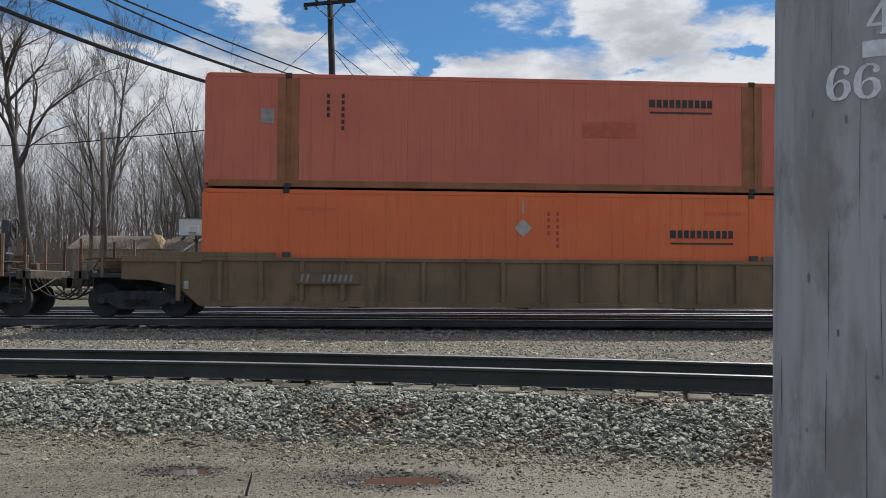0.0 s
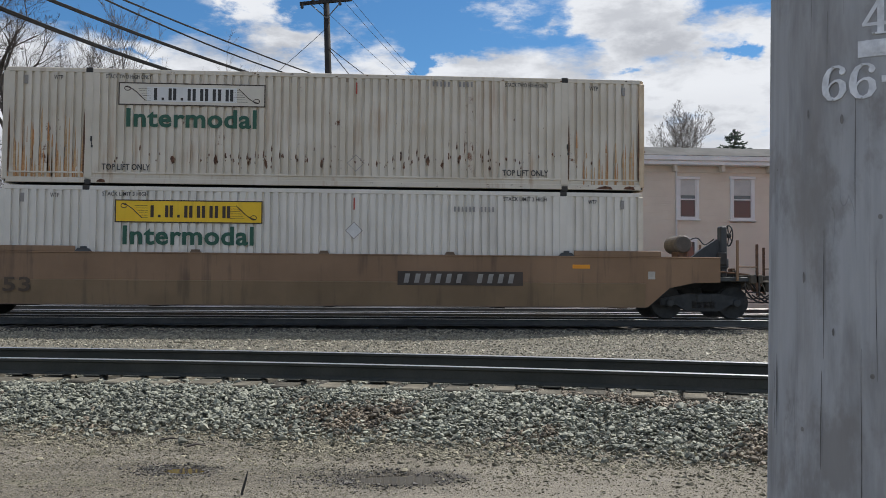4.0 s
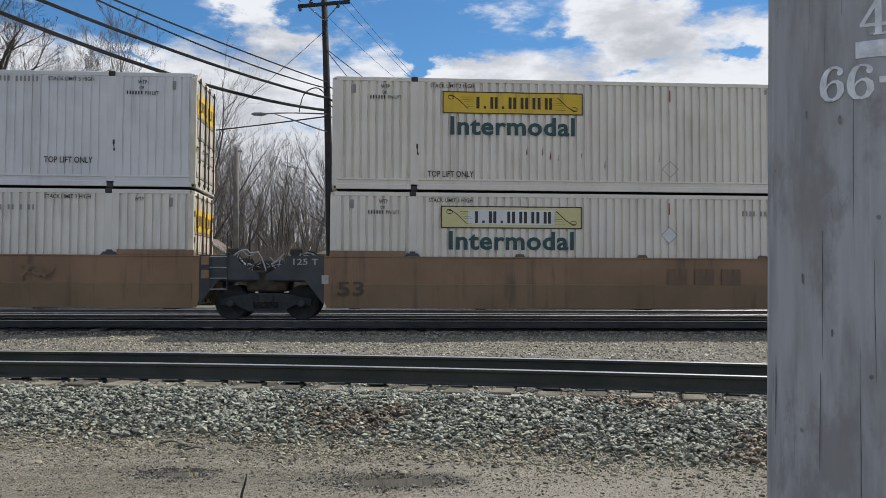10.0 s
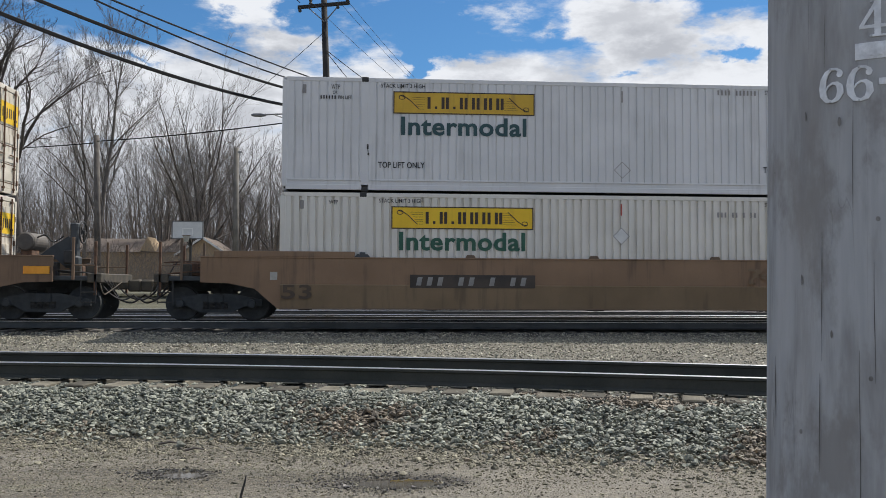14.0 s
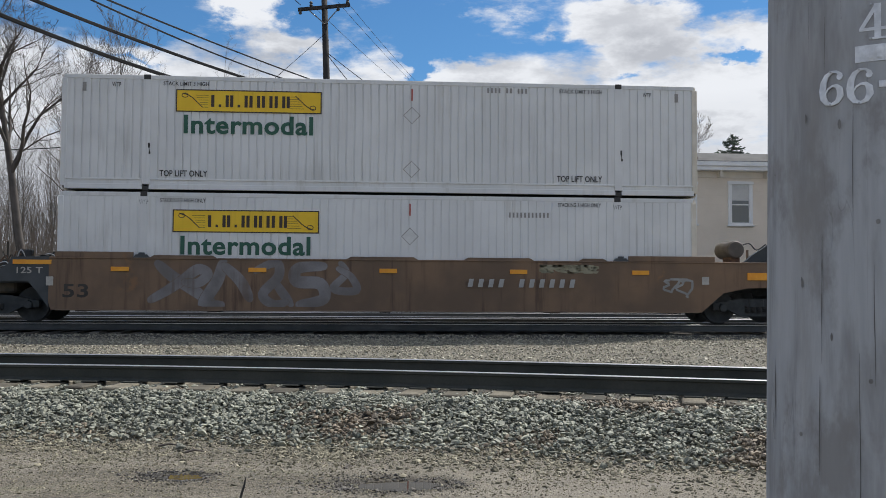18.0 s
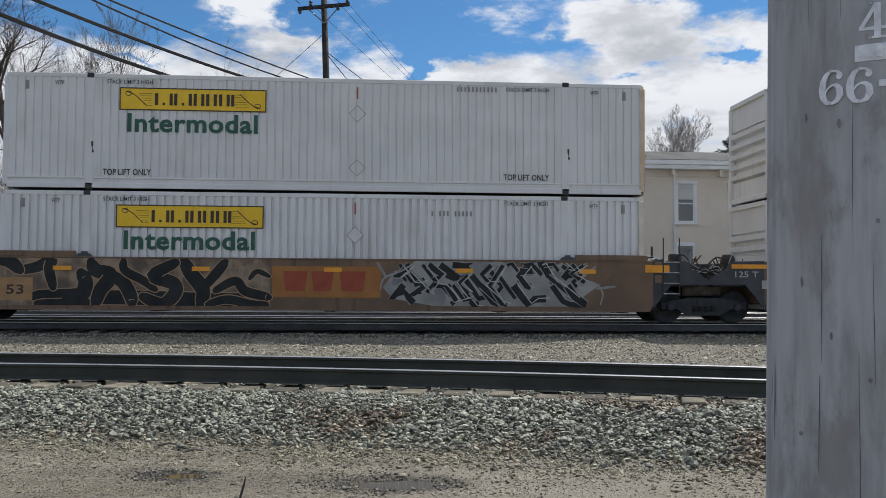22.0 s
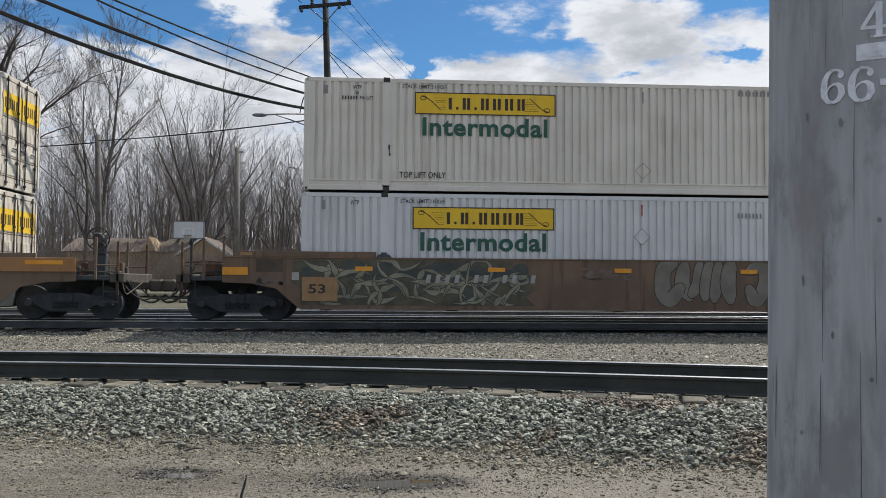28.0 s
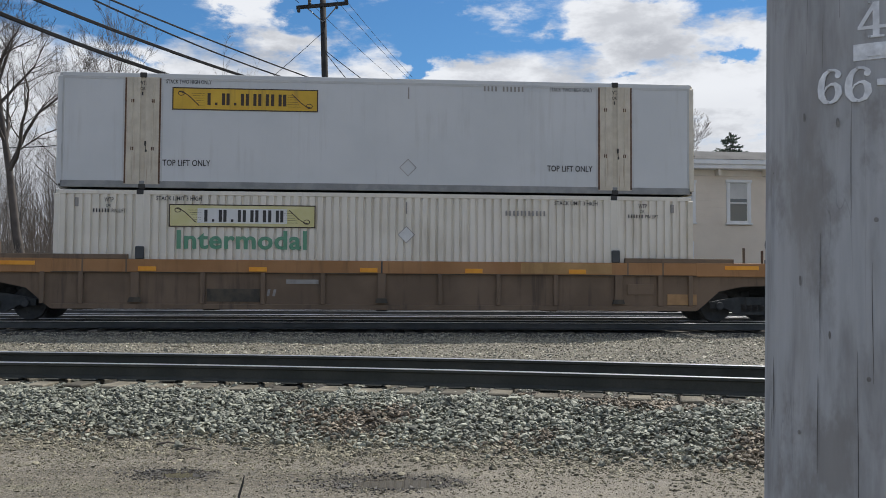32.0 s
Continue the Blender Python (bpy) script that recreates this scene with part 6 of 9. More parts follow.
def spikes(car, x0, x1, seed):
    """Slate blots under bent olive thorns that fan out of a row of knots."""
    rnd = random.Random(seed)
    blots, rims, thorns = Geo(), Geo(), Geo()
    for i in range(26):
        cx, cz = x0 + (x1 - x0) * (i + rnd.uniform(0.2, 0.8)) / 26, rnd.choice((1.34, 1.22, 0.95, 0.68))
        rx, rz = rnd.uniform(0.14, 0.40), rnd.uniform(0.10, 0.22)
        blots.put([(min(max(cx + rx * r * math.cos(k * 0.3927), x0), x1), -0.0002 * i, min(max(cz + rz * r * math.sin(k * 0.3927), 0.41), 1.54)) for k, r in enumerate([rnd.uniform(0.65, 1.25) for k in range(16)])], [tuple(range(15, -1, -1))])
    count = 0
    for i in range(25):
        kx, kz = x0 + 0.15 + (x1 - x0 - 0.3) * (i + rnd.uniform(0.2, 0.8)) / 25, rnd.choice((0.5, 0.62, 0.75, 0.95, 1.1, 1.3))
        first = rnd.uniform(0, 6.28)
        for k in range(rnd.randint(2, 4)):
            way, bend, reach = first + k * 1.7 + rnd.uniform(-0.6, 0.6), rnd.uniform(-1.6, 1.6), rnd.uniform(0.30, 0.95)
            fat = rnd.uniform(0.05, 0.17)
            path, wide, x, z = [], [], kx, kz
            for n in range(9):
                t = n / 8
                path.append((min(max(x, x0), x1), min(max(z, 0.43), 1.52)))
                wide.append(fat * (0.35 + 2.6 * t if t < 0.25 else (1 - t) / 0.75) + 0.004)
                x, z = x + reach / 8 * math.cos(way + bend * t), z + reach / 8 * 0.8 * math.sin(way + bend * t)
            if any(math.dist(path[n], path[n + 1]) < 0.004 for n in range(8)):
                continue
            count += 1
            for g, more, lift in ((rims, 0.04, 0.0), (thorns, 0.0, 0.00008)):
                r = ribbon(path, [w + more for w in wide])
                g.put([(px, -0.00016 * count - lift, min(max(pz, 0.41), 1.545)) for px, py, pz in r.v], r.f)
    art = part("graffiti", blots, GRAF_GREEN, car, "slate-green sprayed blots", at=(0, SIDE - 0.0035, 0), kind="stuff")
    part("graffiti_rim", rims, GRAF_GREEN, art, at=(0, -0.0056, 0), kind="stuff")
    part("graffiti_fill", thorns, GRAF_OLIVE, art, "pointed olive sprayed thorns", at=(0, -0.0056, 0), kind="stuff")


def end_truck_place(side):
    return L + 1.62 if side > 0 else -1.62


def smooth_car(key, label, paint, left, right, brake, reflectors=False):
    """One smooth-sided well car unit."""
    car = rolls(thing("well_car", label, "rail car", (FRONT[key], TRAIN_Y, 0), "well cars of the train"))
    out = side_outline(left, right)
    part("side_sheet", Geo().prism(out, SIDE, SIDE + 0.04), paint, car)
    part("side_sheet", Geo().prism(out, FAR - 0.04, FAR), paint, car)
    a, b = (-1.95 if left == "end" else -0.16), (L + 1.95 if right == "end" else L + 0.16)
    for y0 in (SIDE - 0.02, FAR - 0.10):
        part("top_chord", Geo().box(a, b, y0, y0 + 0.12, 1.565, 1.60, 0.008), paint, car)
        part("bottom_chord", Geo().box(0.0, L, y0 + 0.005, y0 + 0.11, 0.290, 0.320, 0.006), CAR_DIRTY, car)
    for x0, x1 in ((-0.02 if left != "end" else -1.62, 1.86), (L - 1.86, L + 0.02 if right != "end" else L + 0.40)):
        part("raised_edge", Geo().box(x0, x1, SIDE - 0.004, SIDE + 0.05, 1.60, 1.74, 0.01), paint, car)
        part("raised_edge", Geo().box(x0, x1, FAR - 0.05, FAR + 0.004, 1.60, 1.74, 0.01), paint, car)
    if not reflectors:
        low = [(SIDE + 0.01, 0.92), (SIDE - 0.045, 0.895), (SIDE - 0.006, 0.312), (SIDE + 0.01, 0.312)]
        g = Geo().put([(x, y, z) for x in (0.02, L - 0.02) for y, z in low], [(0, 1, 2, 3), (7, 6, 5, 4), (0, 4, 5, 1), (1, 5, 6, 2), (2, 6, 7, 3)])
        part("lower_sheet", g, CAR_LOWER, car, "inward-leaning lower side sheet")
    for x in (2.05, L - 2.05):
        g = Geo().prism([(-0.20, 1.60), (0.20, 1.60), (0.13, 1.68), (-0.13, 1.68)], SIDE - 0.01, SIDE + 0.10).box(-0.07, 0.07, SIDE, SIDE + 0.1, 1.66, 1.73, 0.01)
        part("guide_bracket", g, CAR_DARK, car, at=(x, 0, 0))
    if not reflectors:
        for x in (4.78, 7.95, 11.12):
            part("guide_bracket", shared("small_guide", lambda: Geo().prism([(-0.13, 1.60), (0.13, 1.60), (0.09, 1.675), (-0.09, 1.675)], SIDE - 0.01, SIDE + 0.08)), CAR_DIRTY, car, at=(x, 0, 0))
    floor_gear(car)
    for side, kind in ((-1, left), (1, right)):
        if kind == "end":
            x = L + 0.07 if side > 0 else -0.11
            part("bulkhead", Geo().box(x, x + 0.04, SIDE + 0.06, FAR - 0.06, 0.32, 1.5, 0.01), CAR_DARK, car)
    for side, kind in ((-1, left), (1, right)):
        if kind == "end":
            coupler_gear(car, side, CAR_DIRTY if side < 0 else paint, brake if side > 0 else "")
            truck(car, end_truck_place(side))
            part("notice", Geo().box(*( (L + 0.06, L + 0.24) if side > 0 else (-0.24, -0.06)), SIDE - 0.006, SIDE + 0.01, 1.02, 1.22), DECAL, car, "small white notice")
        else:
            joint_gear(car, side, paint, reflectors)
            if side < 0:
                truck(car, -1.64)
    if reflectors:
        for x in (1.55, 4.9, 8.15, 11.45, 14.6):
            part("reflector", shared("reflector", lambda: Geo().box(-0.22, 0.22, SIDE - 0.030, SIDE + 0.002, 0, 0.11, 0.004)), OCHRE, car, "amber reflector", at=(x, 0, 1.26))
        for x in ([L + 1.6] if right == "end" else []) + ([-1.6] if left == "end" else []) + ([L + 0.3] if right != "end" else []):
            part("reflector", shared("reflector_big", lambda: Geo().box(-0.35, 0.28, SIDE - 0.030, SIDE + 0.008, 0, 0.19, 0.004)), OCHRE, car, "amber reflector", at=(x, 0, 1.14 if x < 0 or x > L + 1 else 1.30))
        if left != "end":
            part("reflector", shared("reflector_slim", lambda: Geo().box(-0.46, 0.46, SIDE - 0.020, SIDE + 0.014, 0, 0.11, 0.002)), OCHRE, car, "amber reflector", at=(-0.56, 0, 1.42))
    return car


def ribbed_car(key, label, sheet, chord, ribs, heavy, x_ribs, amber):
    """A well car with upright ribs under a top chord."""
    car = rolls(thing("well_car", label, "rail car", (FRONT[key], TRAIN_Y, 0), "well cars of the train"))
    z_top = 1.52
    out = side_outline("end", "end", z_top)
    part("side_sheet", Geo().prism(out, SIDE + 0.05, SIDE + 0.08), sheet, car)
    part("side_sheet", Geo().prism(out, FAR - 0.08, FAR - 0.05), sheet, car)
    z_chord = 1.20 if heavy else 1.42
    for y0 in (SIDE, FAR - 0.12):
        part("top_chord", Geo().box(-0.02, L + 0.02, y0, y0 + 0.12, z_chord, z_top, 0.012), chord, car)
        part("bottom_chord", Geo().box(0.0, L, y0, y0 + 0.12, 0.290, 0.42, 0.01), sheet, car)
    for x0, x1 in ((-1.95, 0.0), (L, L + 1.95)):
        part("end_chord", Geo().box(x0, x1, SIDE - 0.01, SIDE + 0.12, z_chord - 0.02 if heavy else 1.38, z_top + 0.01, 0.012), chord, car)
    for x0, x1 in ((-1.45, 1.82), (L - 1.86, L + 1.0)):
        part("raised_edge", Geo().box(x0, x1, SIDE + 0.01, SIDE + 0.09, z_top, z_top + 0.12, 0.01), sheet if heavy else chord, car)
        if heavy:
            for k in range(4):
                part("stiffener", Geo().box(x0 + 0.05 + k * (x1 - x0 - 0.1) / 3.0, x0 + 0.09 + k * (x1 - x0 - 0.1) / 3.0, SIDE - 0.004, SIDE + 0.012, z_chord, z_top + 0.10), sheet, car)
    for x in x_ribs:
        big = heavy and min(abs(x - POST), abs(x - L + POST), abs(x - L / 2)) < 0.3
        w = 0.10 if big else 0.055
        part("rib", Geo().box(x - w, x + w, SIDE - (0.04 if big else 0.035), SIDE + 0.06, 0.52 if big else 0.42, z_chord, 0.012), ribs, car)
    for x in (POST, L - POST):
        g = Geo().box(-0.10, 0.10, SIDE + 0.02, SIDE + 0.14, z_top, z_top + (0.32 if heavy else 0.14), 0.02)
        part("guide_bracket", g, CAR_DARK, car, at=(x, 0, 0))
    floor_gear(car)
    for x in (-0.11, L + 0.07):
        part("bulkhead", Geo().box(x, x + 0.04, SIDE + 0.09, FAR - 0.09, 0.32, 1.48, 0.01), CAR_DARK, car)
    for side in (-1, 1):
        coupler_gear(car, side, sheet, "wheel" if heavy and side > 0 else "")
        truck(car, end_truck_place(side))
    if amber:
        for x in (2.3, 5.0, 7.75, 10.4, 13.05):
            part("reflector", shared("reflector", lambda: Geo().box(-0.22, 0.22, SIDE - 0.030, SIDE + 0.002, 0, 0.11, 0.004)), OCHRE, car, "amber reflector", at=(x, 0, 1.23))
        for x in (-0.85, L + 1.2):
            part("reflector", shared("reflector_long", lambda: Geo().box(-0.45, 0.45, SIDE - 0.02, SIDE + 0.002, 0, 0.10, 0.002)), OCHRE, car, "amber reflector", at=(x, 0, 1.36))
        part("panel", Geo().box(11.6, 13.95, SIDE - 0.005, SIDE + 0.002, z_chord + 0.03, z_top - 0.02), CAR_TAN, car, "repainted tan chord panel")
        part("notice", Geo().box(L - 0.75, L + 0.02, SIDE + 0.03, SIDE + 0.055, 0.45, 0.72), TAN_DECAL, car, "tan notice panel")
        part("notice", Geo().box(5.7, 6.5, SIDE + 0.03, SIDE + 0.055, 0.93, 1.04), FAINT_INK, car, "grey notice strip")
        bars(car, FAINT_INK, 4.5, SIDE + 0.046, 0.62, 1.0, 0.17, 7, 4, 0.2)
    return car


RESERVOIR = surface("dirty_grey_tank_paint", (0.085, 0.075, 0.065), (0.13, 0.115, 0.098), 3.0, 0.7, bump=0.1)
GRAF_GREY = surface("grey_spray", (0.165, 0.16, 0.165), (0.24, 0.235, 0.24), 1.2, 0.7, bump=0.0, grain=0.2)
GRAF_BLACK = surface("black_spray", (0.013, 0.016, 0.017), (0.028, 0.031, 0.031), 2.0, 0.85, bump=0.0, grain=0.2)
GRAF_SILVER = surface("silver_spray", (0.24, 0.245, 0.235), (0.35, 0.355, 0.34), 2.0, 0.6, bump=0.0, grain=0.2)
NUMBER_BRIGHT = surface("white_number_paint", (0.36, 0.355, 0.34), (0.46, 0.455, 0.43), 3.0, 0.7, bump=0.0, grain=0.2)
NUMBER_WHITE = surface("dusty_white_number_paint", (0.26, 0.25, 0.23), (0.36, 0.35, 0.32), 3.0, 0.7, bump=0.0, grain=0.2)
STENCIL = surface("dim_dark_stencil", (0.085, 0.062, 0.045), (0.120, 0.088, 0.062), 3.0, 0.8, bump=0.0, grain=0.25)
NUMBER_PATCH = surface("blackened_number_patch", (0.052, 0.044, 0.038), (0.085, 0.068, 0.055), 2.0, 0.8, bump=0.05, grain=0.25)
GRAF_PALE = surface("pale_silver_spray", (0.42, 0.43, 0.42), (0.54, 0.55, 0.53), 2.0, 0.6, bump=0.0, grain=0.2)
GRAF_TAN = surface("tan_spray", (0.36, 0.23, 0.12), (0.42, 0.29, 0.17), 2.0, 0.7, bump=0.0, grain=0.2)
GRAF_MOSS = surface("brown_green_spray", (0.085, 0.078, 0.052), (0.135, 0.118, 0.078), 2.5, 0.75, bump=0.0, grain=0.25)
GRAF_GREEN = surface("slate_green_spray", (0.052, 0.062, 0.056), (0.082, 0.092, 0.080), 2.0, 0.7, bump=0.0, grain=0.2)
GRAF_RED = surface("dull_red_spray", (0.30, 0.06, 0.03), (0.36, 0.09, 0.04), 2.0, 0.7, bump=0.0, grain=0.2)
GRAF_STONE = surface("stone_grey_spray", (0.185, 0.165, 0.132), (0.245, 0.222, 0.180), 2.0, 0.7, bump=0.0, grain=0.2)
GRAF_FADED = surface("faded_grey_spray", (0.165, 0.150, 0.145), (0.265, 0.255, 0.255), 1.0, 0.8, bump=0.0, grain=0.25, streak=(0.13, 0.085, 0.06), streak_amount=0.6, streak_scale=4.0)
GRAF_OLIVE = surface("olive_spray", (0.20, 0.19, 0.125), (0.34, 0.315, 0.22), 2.0, 0.75, bump=0.0, grain=0.25)
GRAF_HAZE = surface("faded_pale_spray", (0.16, 0.125, 0.10), (0.21, 0.165, 0.135), 3.0, 0.8, bump=0.0, grain=0.3)
TAN_FAINT = surface("faint_tan_spray", (0.20, 0.14, 0.085), (0.24, 0.17, 0.105), 3.0, 0.8, bump=0.0, grain=0.3)
GRAF_DIM = surface("thin_dark_spray", (0.038, 0.034, 0.03), (0.06, 0.053, 0.045), 3.0, 0.7, bump=0.0, grain=0.3)
GRAF_BASE = surface("blotched_tan_spray", (0.12, 0.088, 0.066), (0.36, 0.27, 0.185), 1.6, 0.7, bump=0.0, grain=0.3, streak=(0.05, 0.045, 0.04), streak_amount=0.6, streak_scale=5.0)
GRAF_ORANGE = surface("orange_brown_spray", (0.33, 0.14, 0.04), (0.40, 0.18, 0.05), 2.0, 0.7, bump=0.0, grain=0.2)


def number_plate(car, x, z, width, height_, count, seed, plate=None):
    if plate:
        part("number_patch", Geo().box(x - 0.15, x + width + 0.12, SIDE - 0.052, SIDE + 0.001, z - 0.06, z + height_ + 0.06), plate, car)
    bars(car, NUMBER_WHITE if plate else NUMBER_BRIGHT, x, SIDE - 0.056, z, width, height_, count, seed, 0.2)


def build_cars():
    step = 1.012
    a = ribbed_car("A", "dirty ochre ribbed well car under the orange containers", CAR_OLIVE, CAR_OLIVE, CAR_OLIVE, False, [-0.55 + step * i for i in range(17)], False)
    number_plate(a, 2.45, 0.92, 1.35, 0.18, 10, 2, CAR_DIRTY)
    part("notice", Geo().box(-0.42, -0.30, SIDE - 0.004, SIDE + 0.06, 0.72, 0.92), DECAL, a, "small white notice")

    b = smooth_car("B", "brown smooth-sided well car under the cream containers", CAR_BROWN, "joint", "end", "stand")
    part("reflector", Geo().box(14.25, 14.7, SIDE - 0.008, SIDE + 0.002, 1.28, 1.38, 0.002), OCHRE, b, "amber reflector")
    number_plate(b, 9.95, 0.89, 2.9, 0.23, 11, 5, NUMBER_PATCH)
    words("53", 0.34, 0.18, SIDE - 0.058, 0.62, STENCIL, b, 0.03, 0.66)
    c = smooth_car("C", "brown smooth-sided middle well car", CAR_BROWN, "joint", "joint", "")
    words("53", 0.34, 0.18, SIDE - 0.058, 0.62, STENCIL, c, 0.03, 0.66)
    for x in (8.6, 9.3, 10.0):
        part("brand_shape", shared("brand_shape", lambda: Geo().box(0, 0.5, -0.006, 0.0, 0, 0.50)), CAR_RUST, c, "faded dark brand shape", at=(x, SIDE - 0.03, 0.82))
    graffiti(c, 11.9, 12.7, 0.95, 1.45, TAN_FAINT, TAN_FAINT, 4, 3, 0.012, 1, 0.05)
    d = smooth_car("D", "brown smooth-sided well car with a dark number patch", CAR_BROWN, "end", "joint", "")
    number_plate(d, 3.4, 0.90, 2.9, 0.21, 11, 7, NUMBER_PATCH)
    words("53", 0.34, 0.05, SIDE - 0.058, 0.56, STENCIL, d, 0.03, 0.75)
    graffiti(d, 11.95, 12.8, 0.95, 1.46, TAN_FAINT, TAN_FAINT, 3, 4, 0.012, 1, 0.05)

    e = smooth_car("E", "rusty well car with faded grey graffiti and amber reflectors", CAR_RUST, "joint", "end", "stand", True)
    sprayed(e, [
        (0.28, [(2.46, 1.46), (2.8, 1.16), (3.38, 0.78), (3.84, 0.46)]), (0.26, [(2.3, 0.56), (2.68, 0.78), (3.06, 1.04), (3.44, 1.32), (3.68, 1.2), (3.44, 0.98), (3.12, 1.0)]), (0.3, [(4.06, 1.52), (3.92, 1.04), (3.6, 0.46), (4.02, 0.44)]), (0.27, [(4.08, 1.42), (4.48, 1.04), (4.72, 0.6)]),
        (0.24, [(4.86, 1.3), (5.36, 1.5), (5.42, 1.16), (5.04, 0.72), (5.3, 0.46), (5.62, 0.52)]), (0.22, [(5.36, 0.98), (5.74, 0.46)]), (0.3, [(6.54, 1.42), (5.9, 1.36), (5.88, 1.04), (6.46, 0.98), (6.54, 0.6), (5.94, 0.46)]), (0.19, [(6.96, 1.5), (7.1, 1.24), (6.78, 0.86), (7.36, 0.82), (7.22, 1.16), (6.9, 1.36)])], GRAF_FADED, GRAF_HAZE, 0.012, label="faded grey sprayed shapes")
    for x0, x1 in ((2.25, 3.9), (7.1, 8.9), (10.05, 11.85), (13.0, 13.75)):
        part("top_pad", Geo().prism([(x0, 1.60), (x1, 1.60), (x1 - 0.12, 1.665), (x0 + 0.12, 1.665)], SIDE - 0.01, SIDE + 0.08), CAR_RUST, e)
    number_plate(e, 10.15, 0.92, 2.85, 0.21, 11, 8)
    words("53", 0.32, 0.18, SIDE - 0.004, 0.62, GRAF_DIM, e, 0.03, 0.62)
    graffiti(e, 12.0, 13.5, 1.26, 1.52, GRAF_OLIVE, GRAF_OLIVE, 23, 9, 0.012, 2)
    graffiti(e, L - 0.95, L - 0.2, 0.65, 1.2, GRAF_SILVER, GRAF_SILVER, 21, 4, 0.012, 1)
    f = smooth_car("F", "well car covered in dark and silver graffiti", CAR_RUST, "joint", "joint", "", True)
    part("base_coat", Geo().box(-0.1, 6.6, SIDE - 0.003, SIDE, 0.40, 1.56), GRAF_BASE, f, "blotched tan spray base coat")
    sprayed(f, [
        (0.36, [(1.1, 0.56), (3.0, 0.60), (4.9, 0.55), (6.4, 0.57)]), (0.35, [(-0.3, 1.26), (-0.12, 1.52), (0.24, 1.5), (0.54, 1.26)]), (0.28, [(0.54, 1.26), (0.96, 1.34), (1.28, 1.52), (1.24, 1.26), (1.34, 0.84)]), (0.38, [(0.9, 0.62), (1.46, 0.62), (2.0, 0.66), (2.12, 0.96), (2.0, 1.2)]), (0.25, [(0.96, 0.44), (1.94, 0.44), (2.3, 0.44)]),
        (0.36, [(2.24, 1.46), (2.36, 1.26), (2.72, 1.14), (2.48, 0.78), (2.36, 0.44)]), (0.33, [(2.72, 1.14), (3.02, 0.96), (3.2, 0.66), (3.24, 0.44)]), (0.22, [(3.02, 1.52), (3.06, 1.26), (3.5, 1.02), (3.8, 0.8)]), (0.34, [(3.5, 0.62), (3.98, 0.44), (4.28, 0.72), (4.22, 0.96), (3.74, 1.14), (4.28, 1.46)]),
        (0.36, [(4.48, 1.5), (4.66, 1.2), (4.96, 0.78), (4.9, 0.44)]), (0.25, [(4.96, 0.84), (5.32, 1.26), (5.5, 1.5)]), (0.24, [(5.26, 0.78), (5.74, 1.02), (5.98, 0.78), (6.4, 0.66), (6.58, 0.62)]), (0.13, [(6.1, 1.08), (6.28, 1.26), (6.58, 1.14)]),
        (0.22, [(5.08, 0.44), (5.56, 0.56), (6.16, 0.44), (6.52, 0.44)])], GRAF_BLACK, GRAF_TAN, 0.022, label="fat black sprayed shapes with tan outlines")
    part("patch", Geo().box(6.65, 9.35, SIDE - 0.004, SIDE, 0.62, 1.40), GRAF_ORANGE, f, "orange-brown paint patch")
    for k, (x, wide) in enumerate(((6.92, 0.60), (7.62, 0.55), (8.32, 0.65))):
        outline = [(0.06, 0), (wide - 0.06, 0), (wide, 0.50), (0, 0.50)]
        part("brand_shape", Geo().prism(outline, -0.004, 0.0), GRAF_RED, f, "dull red brand shape", at=(x, SIDE - 0.004, 0.78))
    part("patch", Geo().box(0.05, 0.85, SIDE - 0.008, SIDE, 0.52, 1.08), TAN_DECAL, f, "tan patch")
    words("53", 0.22, 0.22, SIDE - 0.010, 0.68, INK, f, 0.03, 0.42)
    part("base_coat", Geo().prism([(9.4, 0.88), (9.65, 0.60), (10.7, 0.42), (14.2, 0.42), (14.6, 0.75), (14.95, 0.98), (14.3, 1.18), (13.95, 1.55), (13.6, 1.34), (13.3, 1.55), (12.9, 1.40), (12.4, 1.55), (10.2, 1.55), (10.0, 1.36), (9.7, 1.30)], SIDE - 0.003, SIDE), GRAF_SILVER, f, "silver spray base coat")
    sprayed(f, [
        (0.22, [(9.68, 1.0), (9.92, 1.18)]), (0.25, [(10.82, 0.94), (10.88, 0.52)]), (0.25, [(12.96, 1.36), (13.2, 1.3)]), (0.22, [(13.68, 1.24), (13.98, 1.18)]),
        (0.2, [(12.24, 1.4), (12.36, 1.3)]), (0.25, [(14.04, 0.6), (14.4, 0.56)])], GRAF_GREY, GRAF_GREY, 0.0, 0.004, label="grey sprayed patches")
    shards(f, 9.55, 14.55, 77, 34, GRAF_BLACK, GRAF_SILVER, GRAF_PALE, 0.026, "angular black sprayed shards with silver rims")
    sprayed(f, [
        (0.05, [(9.34, 0.84), (9.44, 1.12), (9.86, 1.3), (10.22, 1.52)]), (0.05, [(14.4, 1.12), (14.82, 1.0), (15.0, 0.76), (14.94, 0.48)]), (0.07, [(9.26, 1.5), (9.46, 1.18)]), (0.07, [(14.42, 1.14), (14.82, 1.44)]),
        (0.06, [(14.84, 0.88), (15.34, 0.94)]), (0.05, [(14.22, 1.36), (14.58, 1.52)]), (0.05, [(13.92, 1.36), (14.76, 0.96)])], GRAF_SILVER, GRAF_SILVER, 0.0, 0.010, label="thin silver sprayed lines")
    g = smooth_car("G", "well car with green and pale graffiti at the coupled end", CAR_RUST, "end", "joint", "", True)
